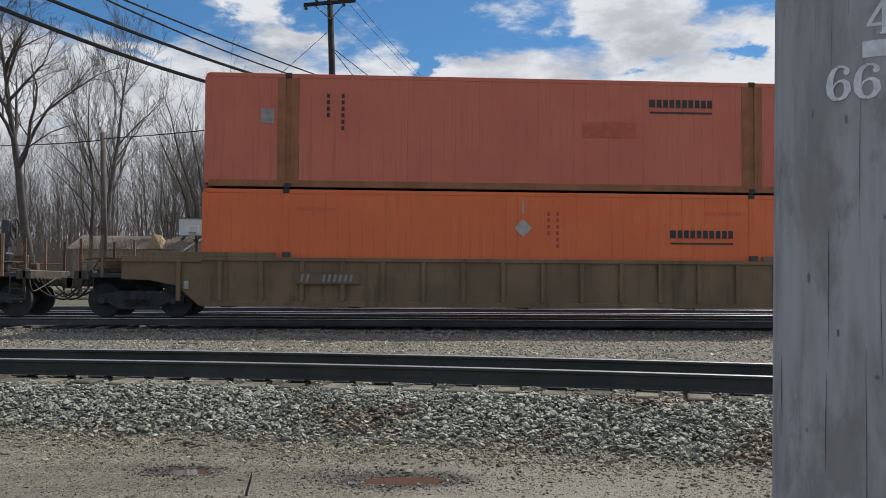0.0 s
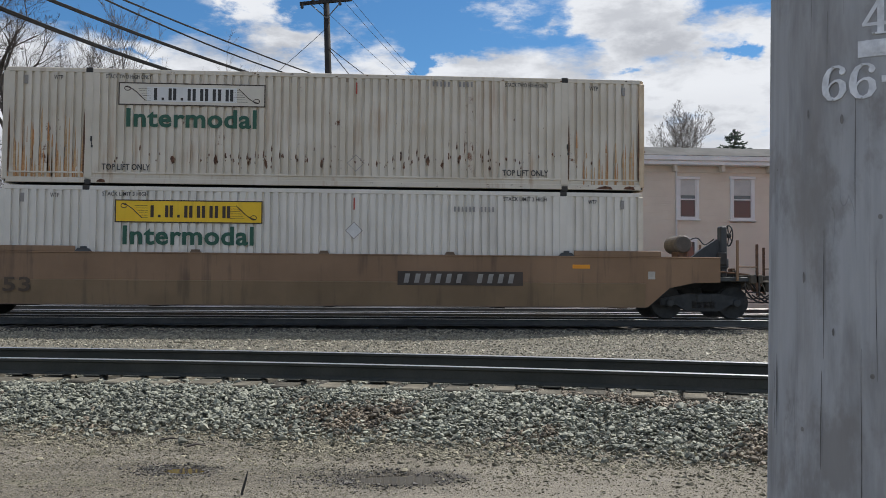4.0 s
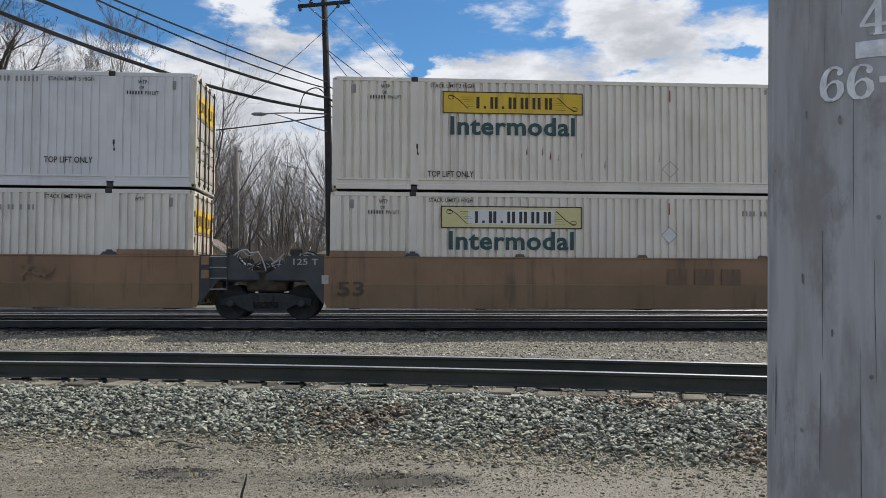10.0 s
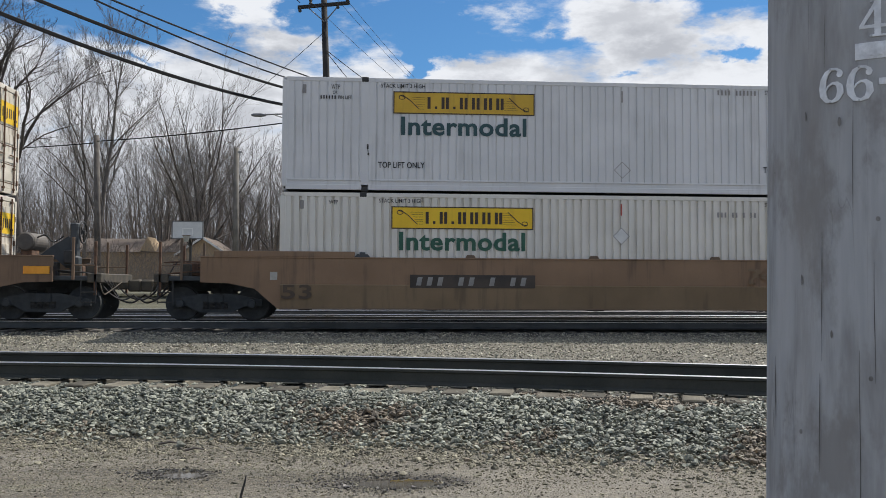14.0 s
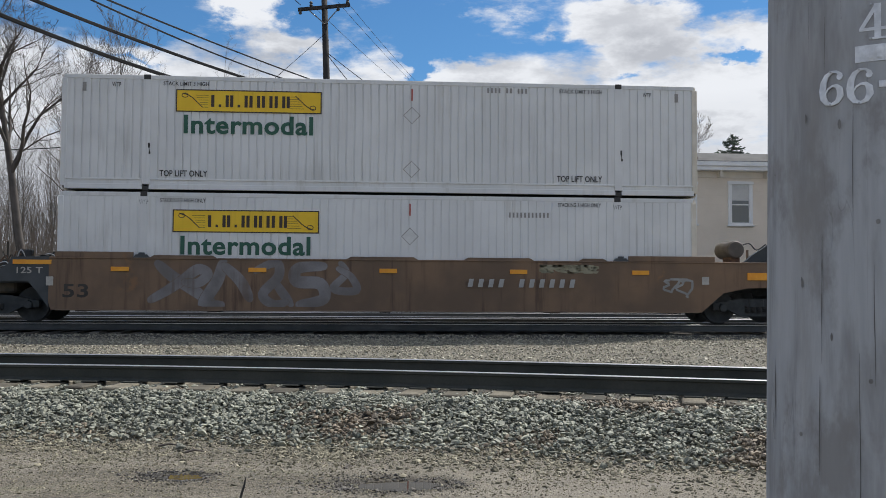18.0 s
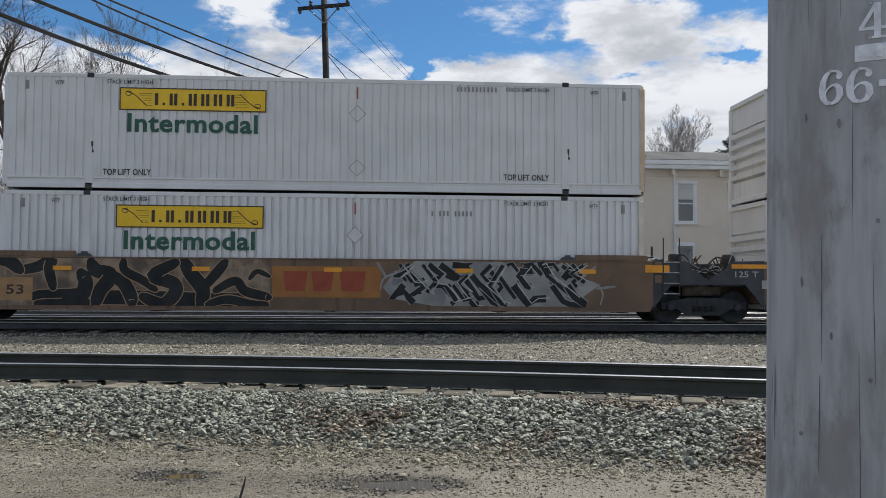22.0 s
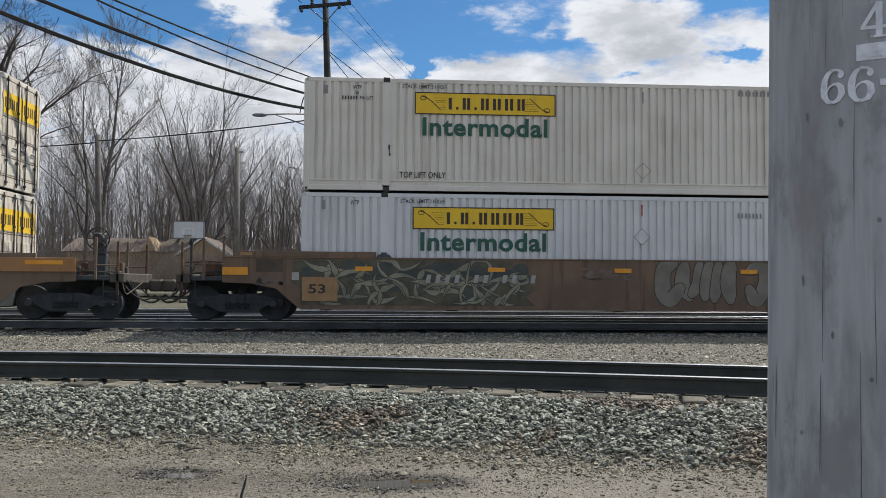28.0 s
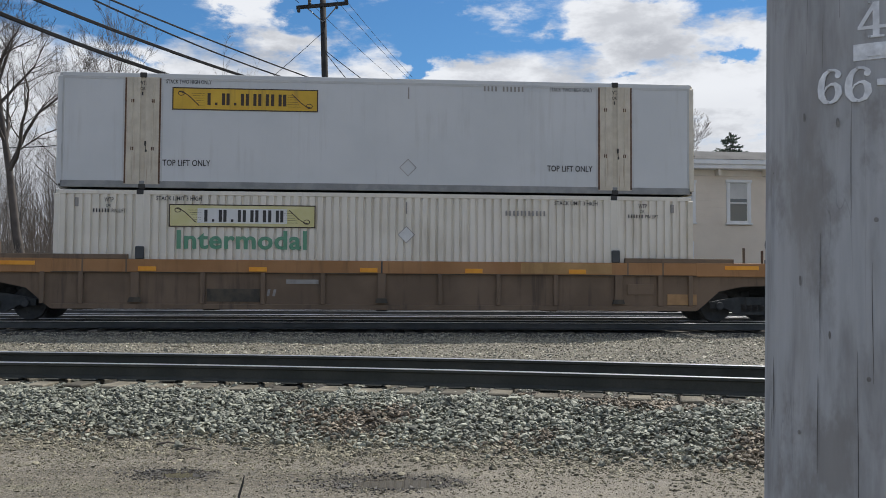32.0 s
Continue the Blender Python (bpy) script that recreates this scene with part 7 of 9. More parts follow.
    part("base_coat", Geo().prism([(-0.25, 0.98), (-0.05, 0.82), (0.0, 0.40), (5.9, 0.40), (5.65, 0.62), (5.95, 0.86), (5.55, 1.02), (5.75, 1.28), (5.30, 1.40), (5.35, 1.55), (-0.20, 1.55)], SIDE - 0.003, SIDE), GRAF_MOSS, g, "brown-green spray base coat")
    spikes(g, 0.0, 5.7, 61)
    part("patch", Geo().box(0.02, 0.90, SIDE - 0.030, SIDE, 0.50, 1.10), TAN_DECAL, g, "tan patch")
    words("53", 0.22, 0.18, SIDE - 0.032, 0.70, INK, g, 0.03, 0.42)
    part("faded_panel", Geo().box(-1.12, -0.45, SIDE - 0.004, SIDE, 1.22, 1.54), STENCIL, g, "faded brown panel")
    part("notice", Geo().box(-1.52, -1.22, SIDE - 0.008, SIDE, 1.63, 1.71), TAN_DECAL, g, "pale tan notice")
    graffiti(g, -1.15, -0.45, 0.88, 1.10, GRAF_HAZE, GRAF_HAZE, 31, 5, 0.012, 1)
    bars(g, NUMBER_BRIGHT, 3.1, SIDE - 0.034, 0.98, 2.9, 0.20, 12, 9, 0.2)
    sprayed(g, [
        (0.42, [(9.46, 1.5), (9.22, 1.36), (9.2, 0.8), (9.4, 0.6), (9.64, 0.88)]), (0.38, [(9.76, 1.46), (9.7, 1.0), (9.88, 0.66)]), (0.3, [(10.16, 1.5), (10.1, 1.0), (9.94, 0.72)]), (0.34, [(10.42, 1.52), (10.34, 1.0), (10.3, 0.66)]),
        (0.3, [(10.66, 1.5), (10.6, 1.0), (10.54, 0.6)]), (0.4, [(10.98, 1.52), (10.9, 1.06), (10.96, 0.6)]), (0.36, [(11.46, 1.34), (11.82, 1.46), (11.88, 1.0), (11.64, 0.56), (11.46, 0.88)]), (0.38, [(12.18, 1.44), (12.14, 1.0), (12.2, 0.6)]),
        (0.3, [(12.38, 1.36), (12.42, 1.0), (12.42, 0.68)]), (0.4, [(12.74, 1.44), (12.68, 1.0), (12.78, 0.62)]), (0.3, [(13.24, 1.46), (13.06, 1.24), (13.26, 1.0), (13.06, 0.74), (13.32, 0.6)])], GRAF_STONE, GRAF_DIM, 0.022, label="stone-grey bubble shapes with dark outlines")
    graffiti(g, 14.45, 15.7, 0.72, 1.28, GRAF_HAZE, GRAF_HAZE, 16, 7, 0.012, 2)
    graffiti(g, 7.1, 8.4, 1.05, 1.40, GRAF_HAZE, GRAF_HAZE, 17, 8, 0.012, 1)

    h = ribbed_car("H", "ochre ribbed well car with an orange-brown top chord", CAR_DIRTY, CAR_OCHRE, CAR_DIRTY, True,
                   [-0.22, 0.70, POST - 0.08, 3.65, 5.13, 6.61, L / 2, 9.55, 11.03, 12.50, L - POST + 0.05, 15.2, 16.0], True)
    part("chord_lip", Geo().box(-0.02, L + 0.02, SIDE - 0.02, SIDE + 0.01, 1.185, 1.205, 0.004), CAR_GRIME, h)
    part("chord_joint", Geo().box(L / 2 - 0.02, L / 2 + 0.02, SIDE - 0.006, SIDE + 0.01, 1.21, 1.515), CAR_DARK, h)
    for x in (POST - 0.08, L / 2, L - POST + 0.05):
        part("rib_foot", Geo().prism([(x - 0.16, 0.46), (x + 0.16, 0.46), (x + 0.12, 0.58), (x - 0.12, 0.58)], SIDE - 0.05, SIDE + 0.05), CAR_GRIME, h)
    part("stain_panel", Geo().box(3.75, 5.05, SIDE + 0.03, SIDE + 0.052, 0.48, 0.80), CAR_GRIME, h, "grimy dark panel")
    part("hatch", Geo().box(14.35, 15.05, SIDE + 0.02, SIDE + 0.055, 0.70, 0.98, 0.01), CAR_DIRTY, h)


def distance(t):
    """How far the train has rolled at t seconds."""
    q = (t - 16) / 16
    return 4.5425 * t - 1.1121 * q * q - 0.1402 * q ** 3


def motions():
    for ob, home in ROLLING:
        walk(ob, [(t, pose(home.x + distance(t), home.y, home.z)) for t in range(0, 33, 2)])
    for w in WHEELS:
        x, z = w.location.x, w.location.z
        walk(w, [(k * 4 / 30, pose(x, 0, z) @ Matrix.Rotation(distance(k * 4 / 30) / R_WHEEL, 4, "Y")) for k in range(241)])


build_containers()
build_cars()


# ---- houses behind the tracks ----
def siding(x0, x1, z0, z1, y, board=0.105, holes=()):
    """Lapped boards on a wall that faces -y, cut round the holes (x0, x1, z0, z1)."""
    g = Geo()
    g.weld = True
    z = z0
    while z < z1 - 0.01:
        top = min(z + board, z1)
        cuts = sorted((a, b) for a, b, c, d in holes if c < top and d > z)
        x = x0
        for a, b in cuts + [(x1, x1)]:
            if a > x + 0.01:
                g.v += [(x, y - 0.026, z), (a, y - 0.026, z), (a, y - 0.006, top), (x, y - 0.006, top), (x, y - 0.006, z), (a, y - 0.006, z)]
                k = len(g.v) - 6
                g.f += [(k, k + 1, k + 2, k + 3), (k + 4, k + 5, k + 1, k)]
            x = max(x, b)
        z = top
    return g


def house_window(house, x0, x1, z0, z1, y, trim=TRIM, blind=0.8):
    """A sash window: casing, sill, two panes with a meeting bar and a half-drawn blind."""
    e = 0.13
    w = part("window", Geo().box(x0, x0 + e, y - 0.06, y + 0.05, z0, z1, 0.008).box(x1 - e, x1, y - 0.06, y + 0.05, z0, z1, 0.008)
             .box(x0 + e, x1 - e, y - 0.06, y + 0.05, z0, z0 + e, 0.008).box(x0 - 0.04, x1 + 0.04, y - 0.09, y + 0.05, z1 - 0.02, z1 + 0.12, 0.012), trim, house, "white-cased sash window")
    zm = (z0 + z1) / 2
    part("sill", Geo().box(x0 - 0.05, x1 + 0.05, y - 0.11, y + 0.02, z0 - 0.05, z0 + 0.02, 0.01), trim, w)
    part("meeting_bar", Geo().box(x0 + e, x1 - e, y - 0.03, y + 0.03, zm - 0.03, zm + 0.03), trim, w)
    part("sash", Geo().box(x0 + e, x0 + e + 0.05, y - 0.03, y + 0.02, z0 + e, z1).box(x1 - e - 0.05, x1 - e, y - 0.03, y + 0.02, z0 + e, z1), trim, w)
    part("pane", Geo().box(x0 + e + 0.05, x1 - e - 0.05, y - 0.005, y + 0.005, z0 + e, zm - 0.03), GLASS, w)
    zb = z1 - blind * (z1 - zm)
    part("pane", Geo().box(x0 + e + 0.05, x1 - e - 0.05, y - 0.005, y + 0.005, zm + 0.03, zb), GLASS, w)
    part("blind", Geo().box(x0 + e + 0.05, x1 - e - 0.05, y - 0.008, y + 0.004, zb, z1 - 0.02), BLIND, w, "pale drawn blind")
    return w


def build_main_house():
    y = 40.0
    house = thing("house", "two-storey beige clapboard house with white trim and porch", "house", (0, 0, 0))
    xl, xr, z0, zt = 3.86, 24.0, -0.25, 6.02
    holes = [(5.50, 6.50, 3.88, 5.66), (9.35, 10.43, 3.84, 5.72), (13.27, 14.31, 3.86, 5.71), (15.77, 16.92, 3.84, 5.75), (19.2, 20.3, 3.86, 5.75),
             (7.04, 7.50, 2.34, 2.80), (13.30, 14.22, 0.2, 2.95), (9.75, 10.5, 1.0, 2.6)]
    part("wall", siding(xl, xr, z0, zt, y, 0.105, holes), SIDING, house)
    part("wall", Geo().box(xl + 0.02, xr, y + 0.09, y + 3.0, z0, zt), SIDING, house)
    for a, b, c, d in holes[:5]:
        house_window(house, a, b, c, d, y)
    house_window(house, *holes[5], y, blind=0.1)
    house_window(house, *holes[7], y, blind=0.2)
    a, b, c, d = holes[6]
    door = part("door", Geo().box(a, a + 0.12, y - 0.05, y + 0.05, c, d).box(b - 0.12, b, y - 0.05, y + 0.05, c, d).box(a, b, y - 0.06, y + 0.05, d - 0.12, d + 0.06), TRIM, house, "white-cased back door")
    part("door_leaf", Geo().box(a + 0.12, b - 0.12, y, y + 0.04, c, c + 1.2, 0.01), BLIND, door)
    part("pane", Geo().box(a + 0.12, b - 0.12, y, y + 0.04, c + 1.22, d - 0.12), GLASS, door)
    part("corner_board", Geo().box(xl - 0.05, xl + 0.12, y - 0.045, y + 0.1, z0, zt, 0.01), TRIM, house)
    part("frieze", Geo().box(xl - 0.06, xr, y - 0.05, y + 0.1, zt, 6.31, 0.01), TRIM_CREAM, house, "cream frieze board")
    part("cornice", Geo().box(3.36, xr, y - 0.55, y + 0.2, 6.31, 6.49, 0.02).box(3.30, xr, y - 0.62, y + 0.2, 6.49, 6.72, 0.03), TRIM, house, "white boxed cornice")
    part("cornice", Geo().box(3.36, 3.90, y + 0.2, y + 3.5, 6.31, 6.49, 0.02).box(3.30, 3.90, y + 0.2, y + 3.55, 6.49, 6.72, 0.03), TRIM, house, "white boxed cornice of the side wall")
    part("frieze", Geo().box(xl - 0.06, xl + 0.02, y + 0.1, y + 3.0, zt - 0.02, 6.31, 0.01), TRIM_CREAM, house, "cream frieze board")
    for i in range(9):
        x = 4.3 + i * 2.2
        part("bracket", shared("bracket", lambda: Geo().prism([(-0.06, 0), (0.06, 0), (0.06, 0.28), (-0.06, 0.28)], -0.42, 0.0)), TRIM_CREAM, house, at=(x, y - 0.05, 6.03))
    roof = Geo()
    roof.put([(3.30, y - 0.62, 6.73), (xr, y - 0.62, 6.73), (xr, y + 3.6, 6.73), (3.30, y + 3.6, 6.73), (4.4, y + 0.5, 7.24), (xr, y + 0.5, 7.24), (xr, y + 2.5, 7.24), (4.4, y + 2.5, 7.24)],
             [(0, 1, 5, 4), (4, 5, 6, 7), (2, 3, 7, 6), (3, 0, 4, 7), (1, 2, 6, 5), (0, 3, 2, 1)])
    part("roof", roof, ROOF_GREY, house, "low grey roof")
    part("vent_pipe", Geo().tube([(7.55, y + 1.0, 7.1), (7.55, y + 1.0, 7.62)], 0.04, 8), GALV, house)
    part("downspout", hose([(13.12, y - 0.4, 6.26), (13.18, y - 0.2, 6.17), (13.24, y - 0.07, 5.97), (13.24, y - 0.07, 3.0), (13.24, y - 0.07, 0.0)], 0.045, 8), TRIM, house, "white downspout")
    # porch
    part("porch_roof", Geo().put([(2.2, y - 2.4, 3.40), (8.85, y - 2.4, 3.40), (8.85, y, 3.80), (2.2, y, 3.80), (2.2, y - 2.4, 3.34), (8.85, y - 2.4, 3.34), (8.85, y, 3.34), (2.2, y, 3.34)],
                                 [(0, 1, 2, 3), (4, 7, 6, 5), (0, 4, 5, 1), (1, 5, 6, 2), (3, 7, 4, 0)]), ROOF_DARK, house, "dark sloping porch roof")
    part("porch_beam", Geo().box(2.3, 8.7, y - 2.3, y - 2.15, 3.08, 3.33, 0.01).box(2.3, 2.45, y - 2.15, y, 3.08, 3.33, 0.01), TRIM, house)
    for x in (2.38, 3.0):
        part("porch_post", Geo().box(x - 0.07, x + 0.07, y - 2.29, y - 2.15, -0.2, 3.08, 0.01), TRIM, house)
    part("porch_wall", siding(4.3, 8.65, -0.25, 3.08, y - 2.2, 0.105, [(4.5, 5.22, -0.25, 2.7), (7.04 - 0.35, 7.5 - 0.3, 2.25, 2.68)]), SIDING, house)
    house_window(house, 6.69, 7.20, 2.22, 2.70, y - 2.2, blind=0.1)
    part("porch_back", Geo().box(2.35, 4.3, y - 0.15, y - 0.05, -0.25, 1.95).box(3.25, 3.40, y - 0.15, y - 0.05, 1.95, 3.08), SIDING, house)
    part("porch_side", Geo().box(4.3, 4.4, y - 2.18, y, -0.25, 3.08), SIDING, house)
    part("cable", hose([(8.9, y - 0.1, 3.0), (9.9, y - 0.12, 3.15), (10.9, y - 0.12, 3.45), (11.5, y - 0.1, 3.75)], 0.02), WIRE, house)
    door = part("door", Geo().box(4.5, 4.6, y - 2.26, y - 2.16, -0.2, 2.7).box(5.12, 5.22, y - 2.26, y - 2.16, -0.2, 2.7).box(4.6, 5.12, y - 2.26, y - 2.16, 2.58, 2.7), TRIM, house, "white-cased porch door")
    part("door_leaf", Geo().box(4.6, 5.12, y - 2.20, y - 2.16, -0.2, 1.0, 0.01), BLIND, door)
    part("pane", Geo().box(4.6, 5.12, y - 2.20, y - 2.17, 1.0, 2.58), GLASS, door)
    part("vent_cap", Geo().box(3.42, 3.62, y - 0.66, y - 0.5, 5.75, 6.3, 0.02), TRIM, house)


def build_far_houses():
    bung = thing("house", "small grey bungalow with a hipped roof and brick chimney", "house")
    x0, x1, y = -1.8, 3.05, 65.0
    part("wall", siding(x0, x1, 0.4, 4.35, y, 0.16, [(2.2, 2.9, 1.9, 3.7), (-0.75, -0.25, 3.55, 3.95)]), GREY_WALL, bung)
    part("wall", Geo().box(x0, x1, y + 0.1, y + 8, 0.4, 4.35), GREY_WALL, bung)
    house_window(bung, 2.2, 2.9, 1.9, 3.7, y)
    part("attic_vent", Geo().box(-0.75, -0.25, y - 0.04, y + 0.1, 3.55, 3.95, 0.02), ROOF_DARK, bung)
    for a, b, ra, rb, front in ((x0 - 0.4, 1.5, -0.55, 0.55, y - 0.5), (0.35, x1 + 0.4, 0.98, 2.4, y - 1.1)):
        part("roof", Geo().put([(a, front, 4.30), (b, front, 4.30), (b, y + 8.5, 4.30), (a, y + 8.5, 4.30), (ra, front + 2.4, 5.30), (rb, front + 2.4, 5.30), (rb, y + 6, 5.30), (ra, y + 6, 5.30)],
                               [(0, 1, 5, 4), (1, 2, 6, 5), (2, 3, 7, 6), (3, 0, 4, 7), (4, 5, 6, 7), (0, 3, 2, 1)]), ROOF_GREY, bung, "grey hipped roof")
        part("fascia", Geo().box(a - 0.02, b + 0.02, front - 0.04, front + 0.02, 4.16, 4.31), TRIM if a < 0 else ROOF_DARK, bung)
    part("chimney", Geo().box(0.82, 1.15, y + 1.7, y + 2.1, 4.9, 5.80, 0.02).box(0.78, 1.19, y + 1.66, y + 2.14, 5.66, 5.74, 0.01), BRICK, bung, "brick chimney")
    part("side_roof", Geo().put([(-4.9, y - 0.6, 3.05), (-1.82, y - 0.6, 3.05), (-1.82, y + 2.2, 3.80), (-3.3, y + 2.2, 3.80), (-4.9, y + 5.0, 3.05), (-1.82, y + 5.0, 3.05)],
                                [(0, 1, 2, 3), (0, 3, 4), (3, 2, 5, 4), (0, 4, 5, 1), (1, 5, 2)]), ROOF_BROWN, bung, "low brown-grey side roof")
    part("side_wall", Geo().box(-4.6, -1.82, y, y + 4.6, 0.4, 3.04), GREY_WALL, bung)

    gar = thing("garage", "tan one-car garage with white gable boards", "garage")
    y = 68.0
    part("wall", Geo().prism([(-15.2, 0.4), (-12.0, 0.4), (-12.0, 3.20), (-13.6, 4.28), (-15.2, 3.20)], y, y + 6), TAN_WALL, gar)
    for s in (-1, 1):
        part("roof", Geo().prism([(-13.6, 4.36), (-13.6, 4.46), (-13.6 + s * 2.0, 3.12), (-13.6 + s * 2.0, 3.02)][::-s], y - 0.25, y + 6.2), ROOF_BROWN, gar)
        part("barge_board", Geo().prism([(-13.6, 4.30), (-13.6, 4.48), (-13.6 + s * 2.04, 3.12), (-13.6 + s * 2.04, 2.94)][::-s], y - 0.30, y - 0.25), TRIM, gar, "white gable board")

    shed = thing("outbuilding", "long low building with a brown shingle roof", "building")
    y = 75.0
    part("wall", Geo().box(-26.0, -14.6, y, y + 7, 0.4, 3.60), TAN_WALL, shed)
    part("roof", Geo().put([(-26.4, y - 0.5, 3.50), (-14.2, y - 0.5, 3.50), (-14.2, y + 3.5, 4.78), (-26.4, y + 3.5, 4.78), (-14.2, y + 7.5, 3.50), (-26.4, y + 7.5, 3.50)],
                           [(0, 1, 2, 3), (3, 2, 4, 5), (1, 4, 2), (0, 3, 5), (0, 5, 4, 1)]), ROOF_BROWN, shed, "brown shingle roof")
    part("dormer", Geo().put([(-19.95, y - 0.6, 3.55), (-18.7, y - 0.6, 3.55), (-19.32, y - 0.6, 4.76), (-19.95, y + 2.0, 3.9), (-18.7, y + 2.0, 3.9), (-19.32, y + 2.0, 4.76)],
                             [(0, 1, 2), (3, 5, 4), (0, 2, 5, 3), (1, 4, 5, 2), (0, 3, 4, 1)]), TAN_WALL, shed, "pale gable")

    hoop = thing("basketball_hoop", "white basketball backboard on a dark post", "basketball hoop")
    y = 54.0
    board = part("backboard", Geo().box(-12.58, -10.80, y, y + 0.05, 3.62, 4.64, 0.01), BOARD, hoop)
    part("board_frame", Geo().box(-12.62, -10.76, y - 0.03, y + 0.08, 4.60, 4.66).box(-12.62, -10.76, y - 0.03, y + 0.08, 3.58, 3.64).box(-12.62, -12.56, y - 0.03, y + 0.08, 3.6, 4.64).box(-10.82, -10.76, y - 0.03, y + 0.08, 3.6, 4.64), STEEL, board)
    part("target_square", Geo().box(-12.0, -11.38, y - 0.012, y - 0.004, 4.18, 4.24).box(-12.0, -11.94, y - 0.012, y - 0.004, 3.78, 4.18).box(-11.44, -11.38, y - 0.012, y - 0.004, 3.78, 4.18), TRIM, board)
    part("rim", Geo().ring((-11.69, y - 0.32, 3.78), 0.23, 0.015, "z", 20), RUST, hoop)
    part("net", Geo().tube([(-11.69, y - 0.32, 3.76), (-11.69, y - 0.32, 3.40)], [0.21, 0.12], 10, cap=False), DECAL, hoop)
    part("post", Geo().tube([(-11.69, y + 0.9, 0.3), (-11.69, y + 0.9, 3.3), (-11.69, y + 0.1, 4.0)], 0.075, 8), DARK, hoop)
    part("brace", Geo().tube([(-12.2, y + 0.1, 4.4), (-11.75, y + 0.85, 3.2)], 0.03, 6).tube([(-11.2, y + 0.1, 4.4), (-11.65, y + 0.85, 3.2)], 0.03, 6), DARK, hoop)

    heap = thing("yard_clutter", "heap of yard clutter under a blue tarpaulin", "clutter heap")
    rnd, g = random.Random(8), Geo()
    for i in range(9):
        x, w = -1.2 + i * 0.42, rnd.uniform(0.2, 0.45)
        g.box(x, x + w, 42.2 + rnd.uniform(0, 1), 43.5, -0.1, rnd.uniform(0.9, 1.6), 0.05)
    part("crates", g, GREY_WALL, heap)
    g, k = Geo(), 9
    for i in range(k):
        for j in range(k):
            u, v = i / (k - 1), j / (k - 1)
            bulge = math.sin(math.pi * u) ** 0.5 * math.sin(math.pi * v) ** 0.6
            g.v.append((0.0 + 1.15 * u, 41.7 + 1.2 * v, 0.55 + 0.95 * bulge + 0.16 * noise.noise((u * 4, v * 4, 5.0))))
    g.f = [(i * k + j, (i + 1) * k + j, (i + 1) * k + j + 1, i * k + j + 1) for i in range(k - 1) for j in range(k - 1)]
    part("tarpaulin", g, BLUE_TARP, heap, "blue tarpaulin")
    for i in range(16):
        a = (rnd.uniform(-1.2, 2.6), 41.9 + rnd.random(), rnd.uniform(1.0, 1.7))
        b = (a[0] + rnd.uniform(-0.8, 0.8), a[1], a[2] + rnd.uniform(-0.3, 0.3))
        part("stick", Geo().tube([a, b], 0.025, 4), STEEL if i % 2 else DECAL, heap)


# ---- poles and wires ----
def cable(name, label, a, b, sag, r, parent=None, parts=24):
    a, b = Vector(a), Vector(b)
    pts = [a.lerp(b, i / parts) - Vector((0, 0, sag * 4 * (i / parts) * (1 - i / parts))) for i in range(parts + 1)]
    ob = part(name, Geo().tube(pts, r, 5, cap=False), WIRE, parent)
    return tagged(ob, label, "cable") if parent is None else ob


